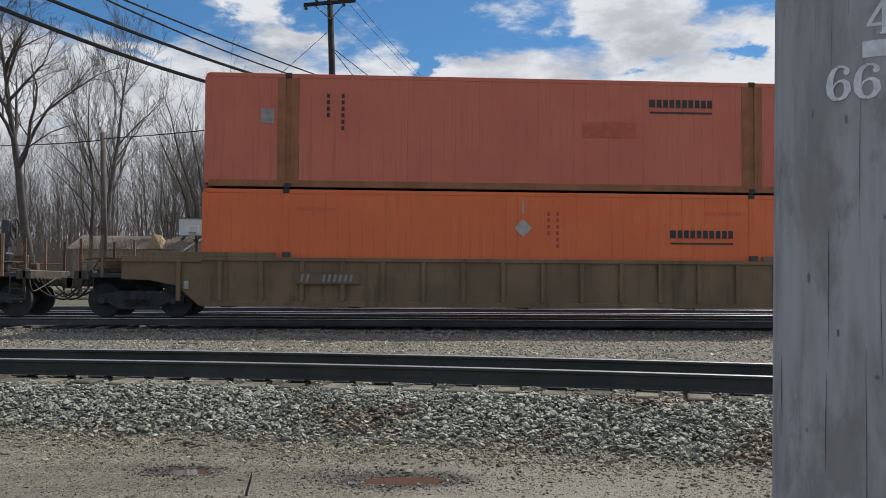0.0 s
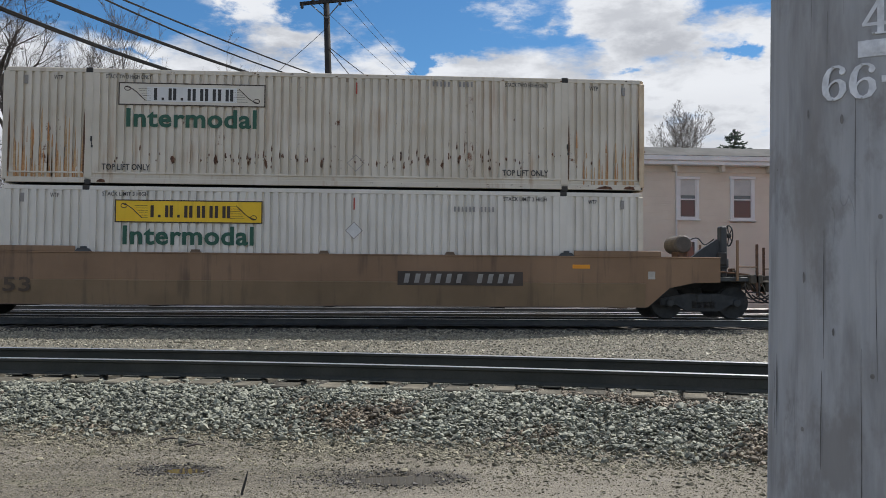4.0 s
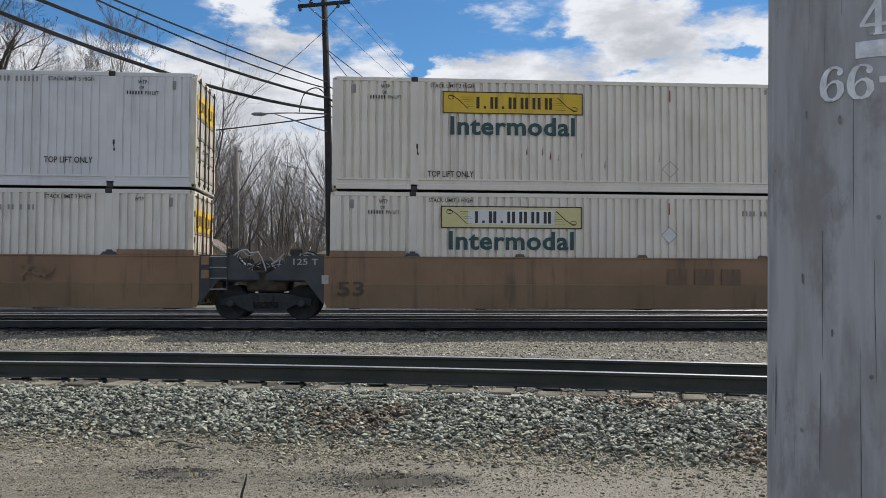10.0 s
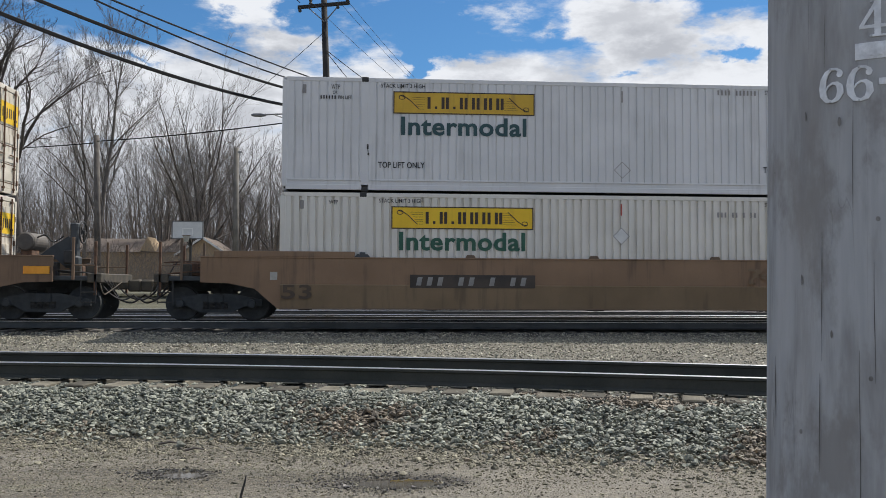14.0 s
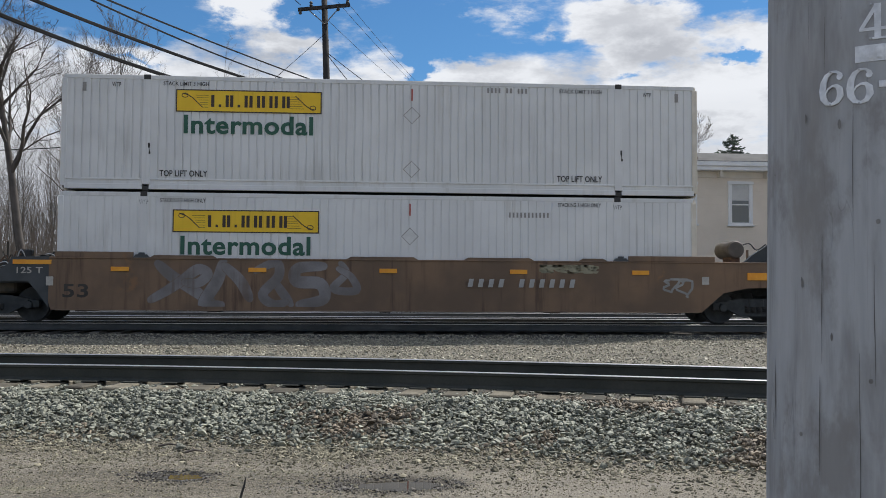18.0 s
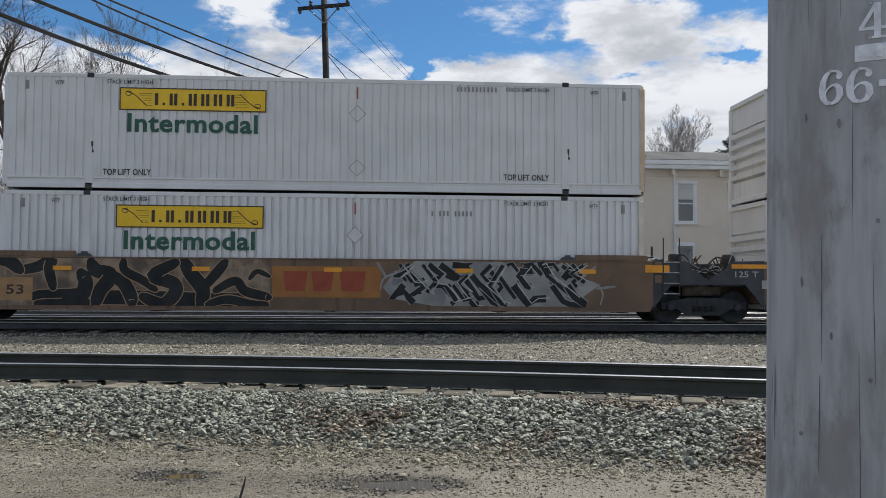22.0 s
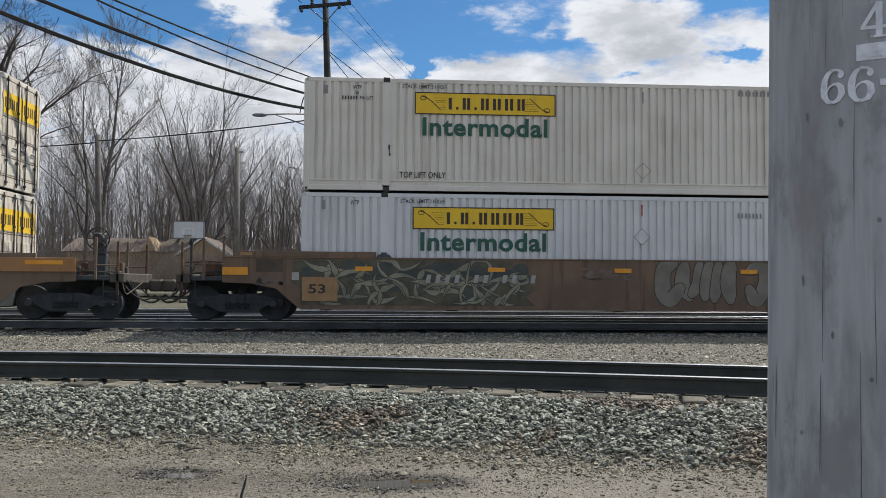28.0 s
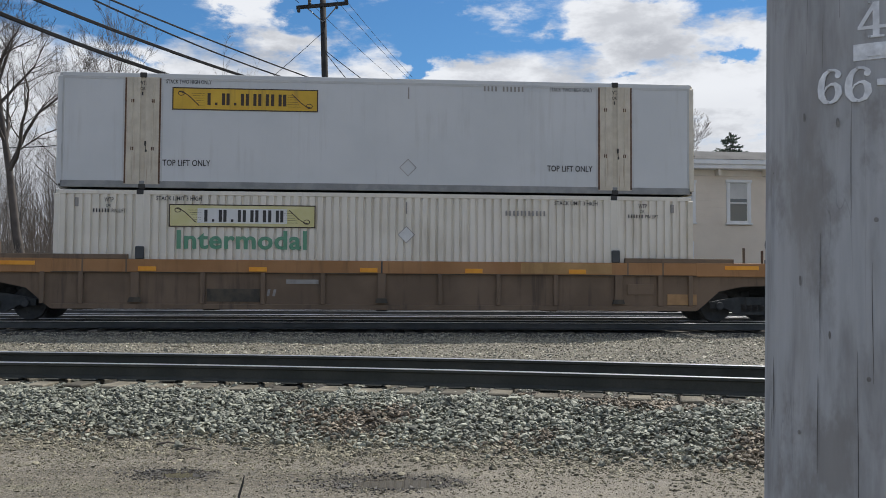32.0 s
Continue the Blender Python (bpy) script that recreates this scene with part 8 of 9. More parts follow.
def build_poles():
    # the pole close to the eye
    near = thing("utility_pole", "weathered grey wooden utility pole with metal number tags", "utility pole", (0.874, 1.516, 0))
    rings, sides, verts, faces = 90, 96, [], []
    checks = [(3.12, 0.3, 0.7, 0.004), (0.6, -0.3, 0.9, 0.005), (1.7, 0.75, 1.6, 0.005)]
    for i in range(rings):
        z = -0.7 + 2.6 * i / 60 if i < 61 else 1.9 + 7.6 * (i - 60) / (rings - 61)
        r0 = 0.190 - 0.0075 * (z - 0.9)
        for j in range(sides):
            t = 2 * math.pi * j / sides
            r = r0 + 0.0015 * noise.noise((math.cos(t) * 3, math.sin(t) * 3, z * 0.35)) + 0.001 * noise.noise((math.cos(t) * 14, math.sin(t) * 14, z * 0.6))
            for c, za, zb, deep in checks:
                d = abs(t - c - 0.03 * math.sin(z * 4 + c))
                if za < z < zb and d < 0.05:
                    r -= deep * (1 - d / 0.05)
            verts.append((r * math.cos(t) + 0.006 * (z - 0.9), r * math.sin(t), z))
    for i in range(rings - 1):
        faces += [(i * sides + j, i * sides + (j + 1) % sides, (i + 1) * sides + (j + 1) % sides, (i + 1) * sides + j) for j in range(sides)]
    g = Geo()
    g.v, g.f = verts, faces + [tuple((rings - 1) * sides + j for j in range(sides))]
    part("pole_shaft", g, POLE_WOOD, near, smooth=True)
    toward = math.atan2(-0.874, 1.516)
    turn = Matrix.Rotation(toward, 4, "Z")
    def numeral(kind):
        """A cast numeral with thick and thin strokes, 1 high, its left foot at x = 0; y is its depth."""
        if kind == "six":
            path = [(0.62, 0.80), (0.60, 0.88), (0.50, 0.96), (0.36, 0.97), (0.22, 0.88), (0.13, 0.70), (0.10, 0.48), (0.12, 0.26), (0.22, 0.10), (0.37, 0.05),
                    (0.52, 0.11), (0.61, 0.28), (0.59, 0.46), (0.50, 0.56), (0.38, 0.57), (0.26, 0.50), (0.20, 0.40)]
            wide = [0.13, 0.10, 0.07, 0.07, 0.13, 0.18, 0.20, 0.19, 0.13, 0.08, 0.13, 0.19, 0.18, 0.11, 0.06, 0.05, 0.04]
            r = ribbon(path, wide)
            r.put([(0.585 + 0.085 * math.cos(i * 0.628), 0, 0.80 + 0.085 * math.sin(i * 0.628)) for i in range(10)], [tuple(range(10))])
        elif kind == "four":
            r = ribbon([(0.46, 0.96), (0.06, 0.30)], 0.10)
            for x0, x1, z0, z1 in ((0.02, 0.74, 0.25, 0.34), (0.40, 0.57, 0.0, 0.99), (0.28, 0.69, 0.0, 0.06)):
                r.quad((x0, 0, z0), (x1, 0, z0), (x1, 0, z1), (x0, 0, z1))
        else:
            r = Geo().quad((0, 0, 0.42), (0.45, 0, 0.42), (0.45, 0, 0.60), (0, 0, 0.60))
        return r

    def on_pole(shape, x, z, scale, lift):
        """The flat shape bent round the shaft, thick as sheet metal."""
        g = Geo()
        for deep in (lift, 0.0):
            for px, py, pz in shape.v:
                u, up = x + px * scale, z + pz * scale
                a, r = u / 0.19, 0.1904 - 0.0075 * (up - 0.9) + deep
                q = turn @ Vector((r * math.sin(a), -r * math.cos(a), up))
                g.v.append((q.x + 0.006 * (up - 0.9), q.y, q.z))
        k = len(shape.v)
        for f in shape.f:
            g.f.append(f)
            g.f += [(f[i], f[(i + 1) % len(f)], f[(i + 1) % len(f)] + k, f[i] + k) for i in range(len(f))]
        return g

    for kind, x, z in (("six", -0.0945, 1.209), ("six", -0.0500, 1.2065), ("dash", -0.002, 1.207), ("four", -0.031, 1.309)):
        tag = part("number_tag", on_pole(numeral(kind), x, z, 0.058, 0.0022), TAG, near, "stamped metal numeral")
        if kind != "dash":
            for px, pz in ((0.36, 0.03), (0.36, 0.97)):
                a, up = (x + px * 0.058) / 0.19, z + pz * 0.058
                r = 0.193 - 0.0075 * (up - 0.9)
                part("nail", shared("nail", lambda: Geo().lathe([(-0.002, 0.0016), (0.002, 0.0016)], (0, 0, 0), "y", 8)), GALV, tag, at=turn @ Vector((r * math.sin(a), -r * math.cos(a), up)), turn=turn)
    plate = part("tag_plate", on_pole(Geo().put([(i * 0.1, 0, z) for i in range(12) for z in (0.0, 0.46)], [(2 * i, 2 * i + 2, 2 * i + 3, 2 * i + 1) for i in range(11)]), -0.0365, 1.274, 0.058, 0.0015), TAG, near, "embossed metal tag")
    for i in range(4):
        part("number_bar", on_pole(Geo().quad((0, 0, 0.08), (0.13, 0, 0.08), (0.13, 0, 0.38), (0, 0, 0.38)), -0.0365 + 0.021 + i * 0.0115, 1.274, 0.058, 0.003), TAG, plate)
    for k, (a, za, zb, w) in enumerate(((-0.21, 1.02, 1.21, 0.0016), (-0.475, 0.79, 1.00, 0.0020), (-0.50, 0.61, 0.77, 0.0026), (-0.06, 0.76, 0.95, 0.0016), (-0.175, 0.45, 0.81, 0.0016), (-1.07, 0.65, 0.79, 0.0040), (-0.305, 1.35, 1.7, 0.0014), (-0.613, 1.30, 1.8, 0.0010), (-0.455, 1.27, 1.36, 0.0009), (-1.10, 0.66, 0.70, 0.0022), (-1.12, 0.72, 0.76, 0.0022))):
        g, steps = Geo(), 24
        for i in range(steps + 1):
            z = za + (zb - za) * i / steps
            t = a + 0.006 * math.sin(z * 5 + k) + 0.010 * noise.noise((z * 6, k, 0.0))
            r = 0.1915 - 0.0075 * (z - 0.9)
            wide = w * (0.30 + 0.5 * math.sin(math.pi * i / steps)) * (1 + 0.6 * noise.noise((z * 30, k, 5.0))) * 0.42 / r
            for s in (-1, 1):
                q = turn @ Vector((r * math.sin(t + s * wide), -r * math.cos(t + s * wide), z))
                g.v.append((q.x + 0.006 * (z - 0.9), q.y, q.z))
        g.f = [(2 * i, 2 * i + 1, 2 * i + 3, 2 * i + 2) for i in range(steps)]
        part("drying_crack", g, CRACK, near, "dark drying crack")
    for k, (a, z, w, tall) in enumerate(((-0.637, 1.195, 0.0016, 0.016), (-0.323, 1.178, 0.0028, 0.016), (-0.025, 1.018, 0.0035, 0.008), (-0.679, 0.922, 0.0022, 0.018), (-0.395, 0.834, 0.0020, 0.013), (-0.088, 0.767, 0.0034, 0.008), (-0.689, 0.671, 0.0032, 0.008), (-1.082, 1.111, 0.0018, 0.004))):
        g, r = Geo(), 0.1914 - 0.0075 * (z - 0.9)
        for i in range(14):
            t = 2 * math.pi * i / 14
            q = turn @ Vector((r * math.sin(a + w * math.cos(t) / r), -r * math.cos(a + w * math.cos(t) / r), z + tall * 0.5 * math.sin(t)))
            g.v.append((q.x + 0.006 * (z - 0.9), q.y, q.z))
        g.f = [tuple(range(14))]
        part("knot", g, KNOT, near, "dark knot in the wood")
    # the tall pole across the tracks
    x, y = -2.35, 38.0
    far = thing("utility_pole", "tall dark wooden utility pole with crossarm and street light", "utility pole")
    part("pole_shaft", Geo().tube([(x + 0.14, y, -0.2), (x + 0.02, y, 4), (x - 0.1, y, 8), (x - 0.34, y, 14.2)], [0.19, 0.17, 0.15, 0.12], 12), POLE_DARK, far, smooth=True)
    part("crossarm", Geo().put([(-3.75, y - 0.18, 12.62), (-1.55, y - 0.18, 12.88), (-1.55, y - 0.06, 12.88), (-3.75, y - 0.06, 12.62), (-3.75, y - 0.18, 12.76), (-1.55, y - 0.18, 13.02), (-1.55, y - 0.06, 13.02), (-3.75, y - 0.06, 12.76)],
                               [(0, 3, 2, 1), (4, 5, 6, 7), (0, 1, 5, 4), (1, 2, 6, 5), (2, 3, 7, 6), (3, 0, 4, 7)]), POLE_DARK, far)
    part("brace", Geo().tube([(-3.3, y - 0.15, 12.68), (-2.62, y - 0.15, 12.1)], 0.025, 5).tube([(-2.0, y - 0.15, 12.82), (-2.6, y - 0.15, 12.1)], 0.025, 5), STEEL, far)
    for k, px in enumerate((-3.65, -3.2, -2.05, -1.65)):
        part("insulator", shared("insulator", lambda: Geo().lathe([(-0.12, 0.05), (-0.06, 0.08), (0.0, 0.05), (0.06, 0.08), (0.12, 0.03)], (0, 0, 0), "z", 10)), DARK, far, at=(px, y - 0.12, 12.62 + 0.118 * (px + 3.75) + (0.26 if k % 2 else -0.02)))
    arm = part("lamp_arm", hose([(x - 0.1, y - 0.12, 8.10), (-2.92, 37.8, 8.10), (-3.9, 37.1, 7.98), (-4.6, 36.7, 7.87), (-5.0, 36.62, 7.82)], 0.032), STEEL, far)
    part("lamp_brace", hose([(x - 0.1, y - 0.12, 7.35), (-2.9, 37.7, 7.45), (-3.91, 37.0, 7.70), (-4.5, 36.7, 7.84)], 0.026), STEEL, far)
    part("lamp_head", Geo().lathe([(-0.30, 0.03), (-0.2, 0.07), (0.1, 0.08), (0.3, 0.04)], (-5.15, 36.6, 7.81), "x", 12), STEEL, arm, "grey street lamp head")
    for dx, dz in ((0.75, 8.72), (0.42, 8.52)):
        part("splice_case", Geo().tube([(x + dx - 0.22, y - 0.2, dz + 0.13), (x + dx + 0.22, y - 0.2, dz - 0.13)], 0.11, 10), DARK, far, "black cable splice case")
    part("cable_loop", hose([(x + 0.1, y - 0.2, 8.9), (x + 0.5, y - 0.25, 8.0), (x + 1.1, y - 0.2, 7.8), (x + 1.1, y - 0.2, 8.4)], 0.025), WIRE, far)
    part("cable_loop", hose([(x - 1.3, y - 0.2, 8.1), (x - 1.1, y - 0.2, 8.9), (x - 0.6, y - 0.2, 9.2), (x - 0.2, y - 0.2, 8.95)], 0.025), WIRE, far)
    # spans that come over the tracks: at the pole, at the far side of the picture's edge, then on beyond it
    def span(label, a, b, more, sag, r):
        a, b = Vector(a), Vector(b)
        cable("cable", label, a, b + (b - a) * more, sag, r)
    span("thick black cable bundle strung over the tracks", (-2.468, 37.85, 8.25), (-9.34, 22, 7.952), 0.35, 0.661, 0.060)
    span("thick black cable bundle strung over the tracks", (-2.474, 37.85, 8.78), (-8.443, 22, 8.034), 0.35, 0.327, 0.050)
    span("black cable strung over the tracks", (-2.54, 37.85, 9.21), (-7.077, 22, 8.076), 0.35, 0.337, 0.026)
    span("black cable strung over the tracks", (-2.50, 37.85, 9.47), (-6.673, 22, 7.905), 0.35, 0.10, 0.026)
    # from the pole to the house and on down the street
    for a, b, sag, r in (((-2.48, 37.85, 9.35), (3.313, 39.4, 6.0), 0.18, 0.026), ((-2.45, 37.85, 8.81), (3.769, 39.4, 5.04), 0.25, 0.042), ((-2.45, 37.85, 8.55), (3.77, 39.4, 4.88), 0.20, 0.032),
                         ((-2.30, 37.85, 7.98), (3.771, 39.4, 4.75), 0.12, 0.026), ((-2.50, 37.85, 10.86), (3.6, 39.5, 6.95), 0.12, 0.017)):
        cable("cable", "black service cable from the tall pole to the house", a, b, sag, r)
    cable("cable", "guy wire from the tall pole", (-2.50, 37.85, 10.78), (3.77, 39.4, 4.80), 0.42, 0.017)
    cable("cable", "thin wire crossing in front of the cloud", (1.0, 44, 4.9), (3.3, 40.2, 6.9), 0.05, 0.015)
    for px, zz in ((-3.2, 12.95), (-2.05, 13.05), (-1.65, 13.05)):
        cable("cable", "thin overhead line down the street", (px, y - 0.12, zz), (13.0 + px * 0.3, 110, 20.2), 1.2, 0.010)
    cable("cable", "thin overhead line over the tracks", (-3.65, y - 0.12, 12.9), (-9.5, 14, 14.5), 0.5, 0.016)
    cable("cable", "thin stay wire of the tall pole", (-2.60, 37.85, 11.67), (-6.6, 40, 8.75), 0.05, 0.012)
    cable("cable", "telephone cable running behind the trees", (x - 0.1, y + 0.1, 8.05), (-19.0, 60.0, 10.3), 0.12, 0.030)
    cable("cable", "telephone cable running behind the trees", (-19.0, 60.0, 10.2), (-40.0, 66.0, 11.0), 0.5, 0.032)

    p2 = thing("utility_pole", "grey wooden pole before the bare trees", "utility pole")
    part("pole_shaft", Geo().tube([(-9.02, 55, 0.2), (-9.05, 55, 9.25)], [0.20, 0.15], 10), POLE_GREY, p2, smooth=True)
    part("bracket", Geo().box(-8.95, -8.7, 54.8, 54.9, 8.9, 9.0), STEEL, p2)
    p3 = thing("utility_pole", "short grey pole among the trees", "utility pole")
    part("pole_shaft", Geo().tube([(-18.7, 60, 0.3), (-19.0, 60, 10.7)], [0.22, 0.17], 10), BARK, p3, smooth=True)
    p4 = thing("utility_pole", "far utility pole down the street", "utility pole")
    part("pole_shaft", Geo().tube([(13.1, 110, 0.5), (13.1, 110, 21.0)], [0.22, 0.14], 8), POLE_GREY, p4)
    part("crossarm", Geo().box(12.0, 13.5, 109.7, 109.85, 19.95, 20.08), POLE_GREY, p4)
    part("insulator", Geo().box(12.05, 12.17, 109.7, 109.82, 20.08, 20.32).box(13.32, 13.44, 109.7, 109.82, 20.08, 20.32), DARK, p4)


# ---- trees ----
def limbs(seed, tall, spread, trunk_r, levels=4, forks=(9, 6, 5, 4), lean=0.0, first=0.28, up=0.35, bend=0.10, stout=0.0, vase=0):
    """The branches of a bare tree, as rows of (points, radii, level)."""
    rnd = random.Random(seed)
    out, todo = [], [(Vector((0, 0, 0)), Vector((lean, 0, 1)).normalized(), tall if not vase else tall * 0.22, trunk_r, 0)]
    for i in range(vase):
        a, out_by = 2.399 * i + rnd.uniform(-0.3, 0.3), (0.06 + 0.50 * i / vase) * spread
        todo.append((Vector((0, 0, tall * rnd.uniform(0.03, 0.16))), Vector((math.cos(a) * out_by, math.sin(a) * out_by, 1)).normalized(), tall * rnd.uniform(0.78, 0.92) * (1 - 0.22 * i / vase), trunk_r * rnd.uniform(0.42, 0.62), 1))
    while todo:
        p, d, length, r, level = todo.pop()
        k = (10, 7, 5, 3, 2)[level]
        pts, rad, ways = [p.copy()], [r], [d.copy()]
        q, w = p.copy(), d.copy()
        wobble = (0.05, bend, bend * 1.3, bend * 1.5, bend * 1.5)[level]
        for i in range(k):
            w = (w + Vector((rnd.gauss(0, wobble), rnd.gauss(0, wobble), rnd.gauss(0, wobble * 0.5) + (up * 0.16 if level else 0.05)))).normalized()
            q = q + w * (length / k)
            pts.append(q.copy())
            rad.append(max(r * (1 - 0.88 * (i + 1) / k), 0.005))
            ways.append(w.copy())
        out.append((pts, rad, level))
        if level < levels and not (vase and level == 0):
            low = first if level == 0 else 0.15
            for j in range(forks[level]):
                f = low + (0.98 - low) * (j + rnd.random()) / forks[level]
                s = f * k
                i = min(int(s), k - 1)
                base = pts[i].lerp(pts[i + 1], s - i)
                side = Vector((rnd.gauss(0, 1), rnd.gauss(0, 1), 0.0))
                side = (side - ways[i] * side.dot(ways[i])).normalized()
                tilt = rnd.uniform(0.45, 0.95) * spread * (1.0 if level == 0 else 0.8)
                way = (ways[i] + side * tilt + Vector((0, 0, up * (0.3 + 0.10 * level)))).normalized()
                size = length * rnd.uniform(0.36, 0.56) * (1.25 - 0.75 * f)
                todo.append((base, way, size, max(rad[i] * (rnd.uniform(0.36, 0.55) + (stout if level == 0 else 0.0)), 0.007), level + 1))
    return out


def branch_mesh(rows):
    g = Geo()
    for pts, rad, level in rows:
        g.tube(pts, rad, (8, 5, 4, 3, 3)[level], cap=False)
    return g


def bare_tree(name, label, x, y, tall, seed, spread=1.0, trunk_r=0.24, twigs=None, bark=None, **more):
    z = height(x, y) - 0.1
    rows = limbs(seed, tall, spread, trunk_r, **more)
    tree = thing(name, label, "tree", (x, y, z))
    part("trunk", branch_mesh([r for r in rows if r[2] < 1]), bark or BARK, tree, smooth=True)
    for row in rows:
        if row[2] == 1:
            part("limb", branch_mesh([row]), bark or BARK, tree, smooth=True)
    part("crown", branch_mesh([r for r in rows if r[2] > 1]), twigs or TWIG, tree, "crown of bare twigs")
    return tree


def spruce(label, x, y, z0, tall, wide, seed, needles=None, taper=0.85, sprays=620):
    """An evergreen: tiers of drooping boughs, each a row of small needle tufts."""
    rnd = random.Random(seed)
    tree = thing("spruce_tree", label, "tree", (x, y, z0))
    part("trunk", Geo().tube([(0, 0, 0), (0, 0, tall)], [tall * 0.018, 0.02], 7), BARK, tree)
    g = Geo()
    for i in range(sprays):
        f = 1 - rnd.random() ** 0.8 * 0.62
        z = tall * f
        reach = (wide * (1 - f) ** taper + 0.05) * rnd.uniform(0.45, 1.05)
        t = rnd.uniform(0, 6.283)
        base = Vector((0, 0, z + 0.05 * reach))
        tip = Vector((math.cos(t) * reach, math.sin(t) * reach, z - 0.16 * reach + rnd.uniform(-0.05, 0.22)))
        for k in range(11):
            h = rnd.uniform(0.1, 1.0)
            c = base.lerp(tip, h) - Vector((0, 0, 0.10 * reach * math.sin(math.pi * h)))
            a = t + rnd.gauss(0, 0.8)
            s = rnd.uniform(0.14, 0.34) * (0.5 + 0.5 * min(1.0, reach / 1.2))
            e = c + Vector((math.cos(a) * s, math.sin(a) * s, rnd.uniform(-0.14, 0.22)))
            m = Vector((-math.sin(a), math.cos(a), 0)) * 0.07
            g.put([tuple(c - m), tuple(c + m), tuple(e), tuple(c + Vector((0, 0, 0.10)))], [(0, 1, 2), (0, 2, 3), (1, 3, 2)])
    part("crown", g, needles or NEEDLES, tree, "dense green needles")


DARK_TWIG = surface("dark_grey_bark", (0.075, 0.066, 0.06), (0.115, 0.10, 0.09), 1.0, 0.95, bump=0.2, grain=0.25)


def build_trees():
    bare_tree("bare_tree", "large bare tree with a spreading crown at the wood's edge", -23.4, 60, 19.0, 5, 1.15, 0.34, forks=(13, 9, 8, 5), first=0.36, up=0.30, bend=0.20, stout=0.22, twigs=DARK_TWIG, bark=DARK_TWIG)
    bare_tree("bare_tree", "slender bare tree with upright twigs at the wood's edge", -21.0, 66, 18.4, 8, 0.9, 0.24, forks=(22, 8, 6, 4), first=0.22, up=0.45, bend=0.13)
    bare_tree("bare_tree", "slender bare tree with upright twigs at the wood's edge", -22.4, 68, 15.2, 18, 0.9, 0.18, forks=(16, 8, 5, 4), first=0.2, up=0.45, bend=0.13)
    bare_tree("bare_tree", "many-stemmed bare tree with a rounded crown", -15.6, 75, 17.4, 11, 1.0, 0.34, forks=(0, 11, 6, 4), up=0.30, bend=0.12, vase=9)
    bare_tree("bare_tree", "bare tree with fine upright twigs", -18.9, 78, 14.6, 13, 0.8, 0.24, forks=(0, 9, 6, 4), up=0.35, bend=0.11, vase=6, bark=WOOD_STEM)
    bare_tree("bare_tree", "bare tree with fine upright twigs", -12.6, 79, 13.6, 14, 0.8, 0.24, forks=(0, 9, 6, 4), up=0.35, bend=0.11, vase=6, bark=WOOD_STEM)
    bare_tree("bare_tree", "bare reddish-brown tree at the end of the wood", -9.3, 80, 13.4, 15, 0.85, 0.24, forks=(0, 9, 6, 4), up=0.35, bend=0.12, vase=6, bark=WOOD_STEM)
    bare_tree("bare_tree", "bare reddish-brown tree at the end of the wood", -6.8, 82, 12.4, 16, 0.85, 0.22, forks=(0, 9, 6, 4), up=0.35, bend=0.12, vase=5, bark=WOOD_STEM)
    bare_tree("bare_tree", "lone bare tree with a fanned crown beside the bungalow", -1.15, 72, 12.4, 21, 1.05, 0.30, forks=(0, 12, 7, 4), up=0.28, bend=0.13, vase=7, twigs=DARK_TWIG, bark=DARK_TWIG)
    bare_tree("bare_tree", "small bare tree behind the bungalow", 0.8, 90, 8.0, 22, 1.0, 0.12, forks=(11, 7, 5, 3))
    bare_tree("bare_tree", "bare tree rising behind the house roof", 21.6, 70, 12.0, 24, 1.9, 0.20, forks=(36, 10, 7, 4), first=0.40, up=0.75)
    spruce("dark green spruce behind the house", 13.6, 62, 0.6, 12.95, 8.2, 5, taper=1.0, sprays=900)
    spruce("bushy dark green evergreen behind the house", 28.0, 70, 0.6, 12.6, 3.4, 6, taper=0.42, sprays=420)
    spruce("small evergreen behind the bungalow", 2.9, 80, 0.6, 7.6, 3.4, 7, NEEDLES_LIGHT, 0.6, 420)
    # the wood beyond: slender upright stems
    rnd, g = random.Random(31), Geo()
    kinds = []
    for i in range(7):
        k = Geo()
        for pts, rad, level in limbs(40 + i, 14.0, 0.80, 0.12, 3, (18, 7, 5), first=0.16, up=0.55, bend=0.14):
            skip = 2 if level in (0, 3) else 1
            k.tube(pts[::skip], rad[::skip], (6, 4, 3, 3)[level], cap=False)
        kinds.append(k)
    for i in range(70):
        x = rnd.uniform(-46, -5.0)
        y = rnd.uniform(80, 108)
        k = kinds[i % 7]
        s = rnd.uniform(0.72, 1.08) * (1.0 if x < -20 else 0.85) * y / 90
        t = rnd.uniform(0, 6.28)
        c, sn, z = math.cos(t) * s, math.sin(t) * s, height(x, y)
        g.put([(x + a * c - b * sn, y + a * sn + b * c, z + h * s) for a, b, h in k.v], k.f)
    tagged(part("woods", g, WOOD_STEM), "grey-brown bare wood behind the yards", "woods", kind="stuff")
    # underbrush and vines along the back fence
    rnd, g = random.Random(32), Geo()
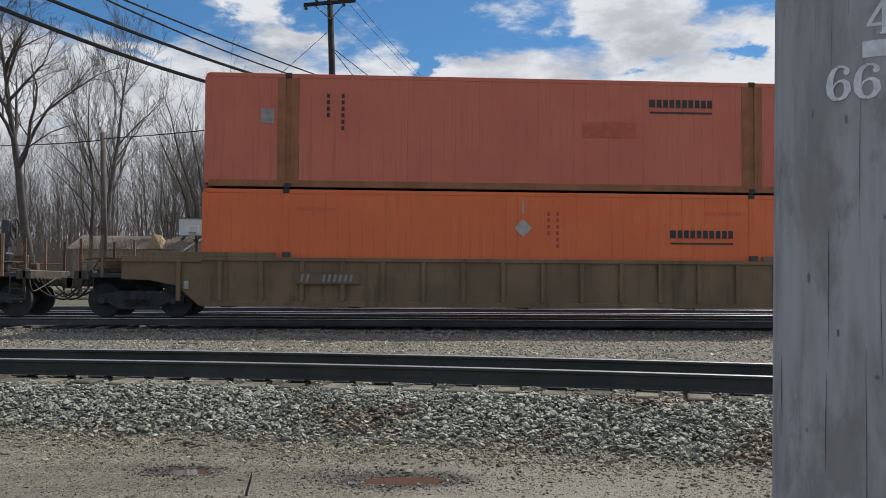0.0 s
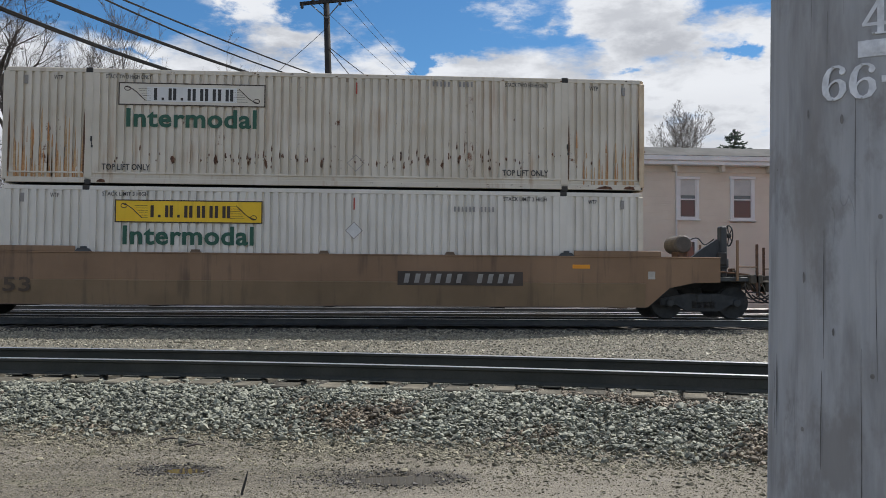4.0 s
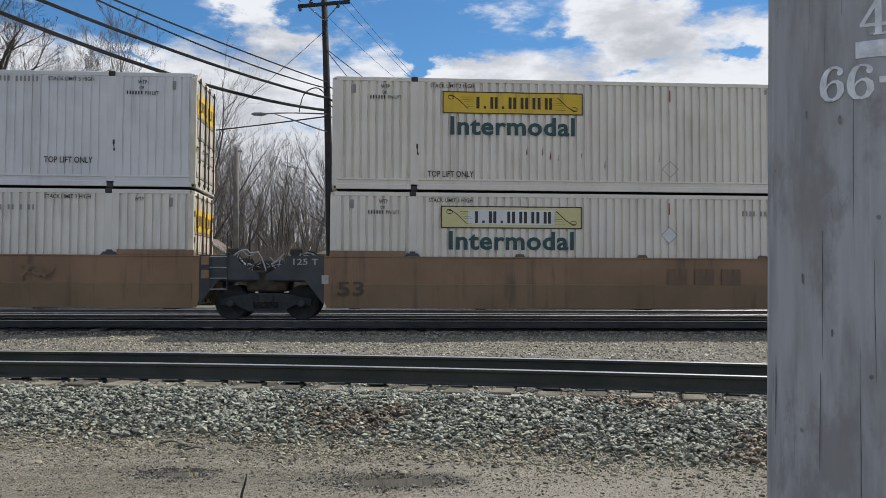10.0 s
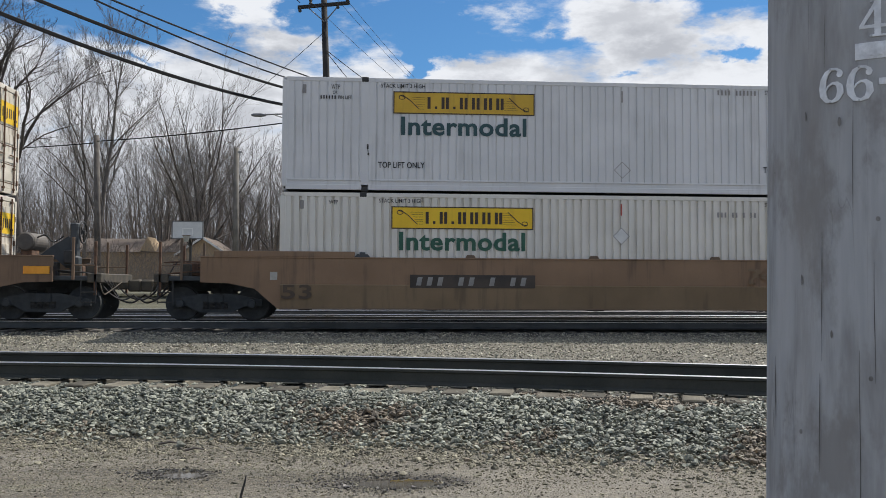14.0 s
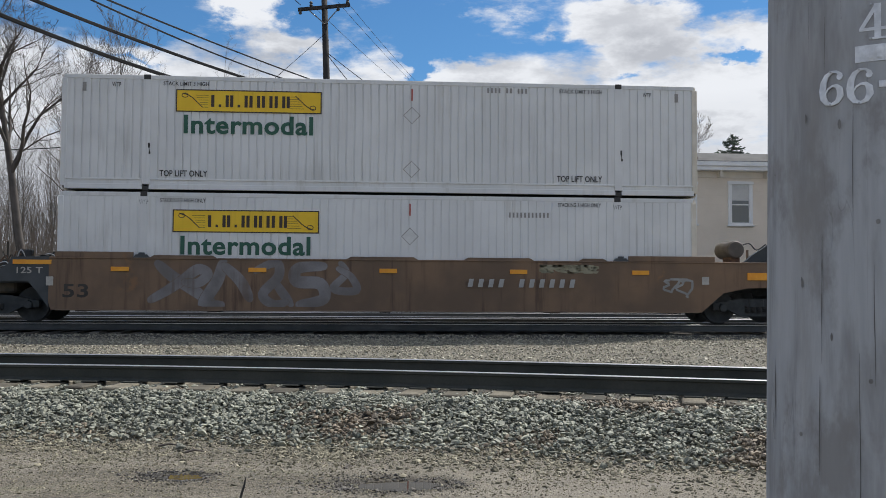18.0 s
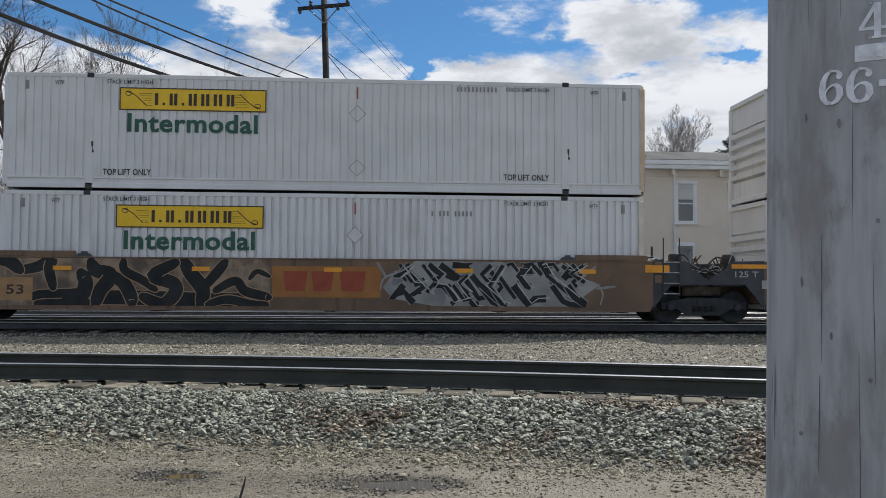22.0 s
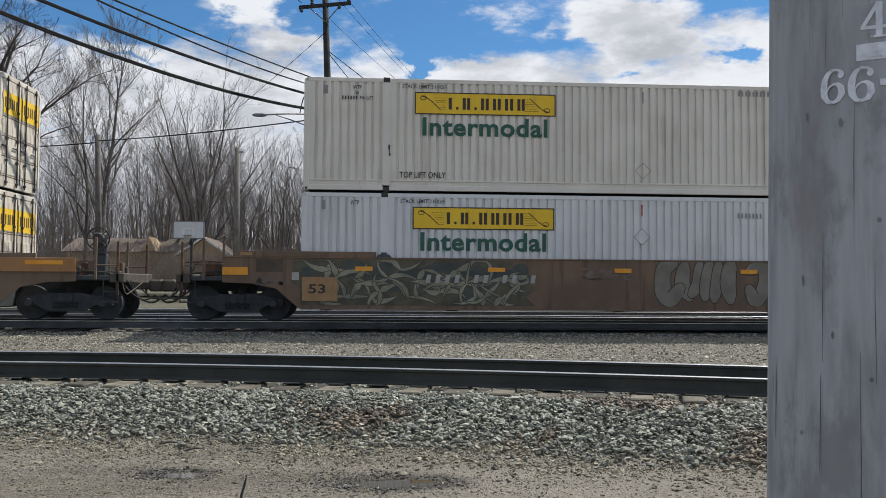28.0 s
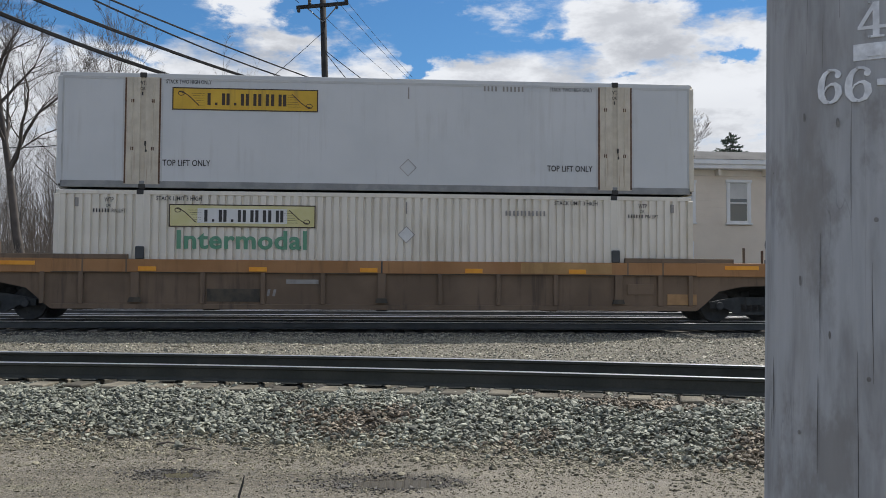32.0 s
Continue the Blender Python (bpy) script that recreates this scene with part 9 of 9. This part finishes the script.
    for i in range(11600):
        if i >= 8600:
            x, y, top = rnd.gauss(-8.2, 3.0), rnd.uniform(56, 61), rnd.uniform(0.6, 2.3)
        elif i >= 5200:
            x, y, top = rnd.uniform(-48, -4.5), rnd.uniform(78, 104), rnd.uniform(3.0, 9.5)
        elif i < 2600:
            x, y, top = rnd.uniform(-48, -3.5), rnd.uniform(76, 84), rnd.uniform(1.2, 3.4)
        elif i < 4000:
            x, y, top = rnd.gauss(-7.4, 2.4), rnd.uniform(56, 60), rnd.uniform(1.0, 2.9)
        else:
            x, y, top = rnd.uniform(-32, -12), rnd.uniform(57, 63), rnd.uniform(1.2, 3.4)
        z = height(x, y)
        near = y < 64
        b = Vector((rnd.gauss(0, 0.8 if near else 0.45), rnd.gauss(0, 0.45), 0))
        p, k = Vector((x, y, z)), 0.5 if near else 1.0
        g.tube([p, p + b * 0.4 + Vector((0, 0, top * 0.6)), p + b + Vector((rnd.gauss(0, 0.5), 0, top))], [0.03 * k, 0.02 * k, 0.008], 3, cap=False)
    tagged(part("underbrush", g, BRUSH), "tangled dry brush along the back yards", "brush", kind="stuff")
    # far belt of trees on the horizon
    g, rnd = Geo(), random.Random(33)
    for x in range(-420, 440, 3):
        y = 230 + 25 * math.sin(x * 0.05)
        top = 9 + 4 * noise.noise((x * 0.06, 1.0, 0.0)) + rnd.uniform(-1.2, 1.2)
        for j in range(3):
            xx, w = x + rnd.uniform(-2, 2), rnd.uniform(0.9, 2.2)
            zz = top * rnd.uniform(0.7, 1.05)
            g.put([(xx - w, y, 0.3), (xx + w, y, 0.3), (xx + w * 1.1, y + 1, zz * 0.6), (xx + w * 0.3, y, zz), (xx - w * 0.5, y, zz * 0.92), (xx - w * 1.1, y + 1, zz * 0.5)], [(0, 1, 2, 3, 4, 5)])
    tagged(part("backdrop", g, BRUSH), "distant belt of bare woods", "backdrop", kind="structure")


def build_small_things():
    g = Geo().tube([(-0.965, 6.20, -0.68), (-0.955, 6.19, -0.52), (-0.930, 6.19, -0.43), (-0.922, 6.19, -0.385)], [0.010, 0.009, 0.007, 0.003], 7)
    tagged(part("twig", g, DARK), "short dark stick standing in the dirt", "stick")
    rnd, g = random.Random(9), Geo()
    for i in range(900):
        x, y = rnd.uniform(-4.5, 3.5), rnd.uniform(5.2, 8.6)
        if noise.noise((x * 0.8, y * 0.8, 11.0)) < 0.12:
            continue
        z = height(x, y)
        a, s = rnd.uniform(0, 6.28), rnd.uniform(0.008, 0.028)
        g.put([(x, y, z), (x + 0.004, y, z), (x + math.cos(a) * 0.015, y + math.sin(a) * 0.015, z + s)], [(0, 1, 2)])
    tagged(part("weeds", g, GRASS), "sparse short grass in the dirt", "grass", kind="stuff")
    for k, (x, y, a, ln) in enumerate(((-2.0, 8.2, 0.1, 0.20), (-1.7, 7.9, 0.3, 0.16), (2.2, 7.4, 0.5, 0.12), (-1.65, 18.7, 0.35, 0.55), (-4.95, 18.7, 0.5, 0.35), (-4.3, 18.2, -0.1, 0.6), (-0.3, 7.2, 1.0, 0.1), (-3.3, 7.6, 0.2, 0.18))):
        z = height(x, y) + 0.012
        d = Vector((math.cos(a), math.sin(a), 0)) * ln
        p = Vector((x, y, z))
        tagged(part("stick", Geo().tube([p, p + d * 0.5 + Vector((0, 0, 0.015)), p + d], [0.011, 0.010, 0.006], 6), TIE if 2 < k < 6 else BARK), "dead stick lying on the gravel", "stick")


build_main_house()
build_far_houses()
build_poles()
build_trees()
build_small_things()


motions()
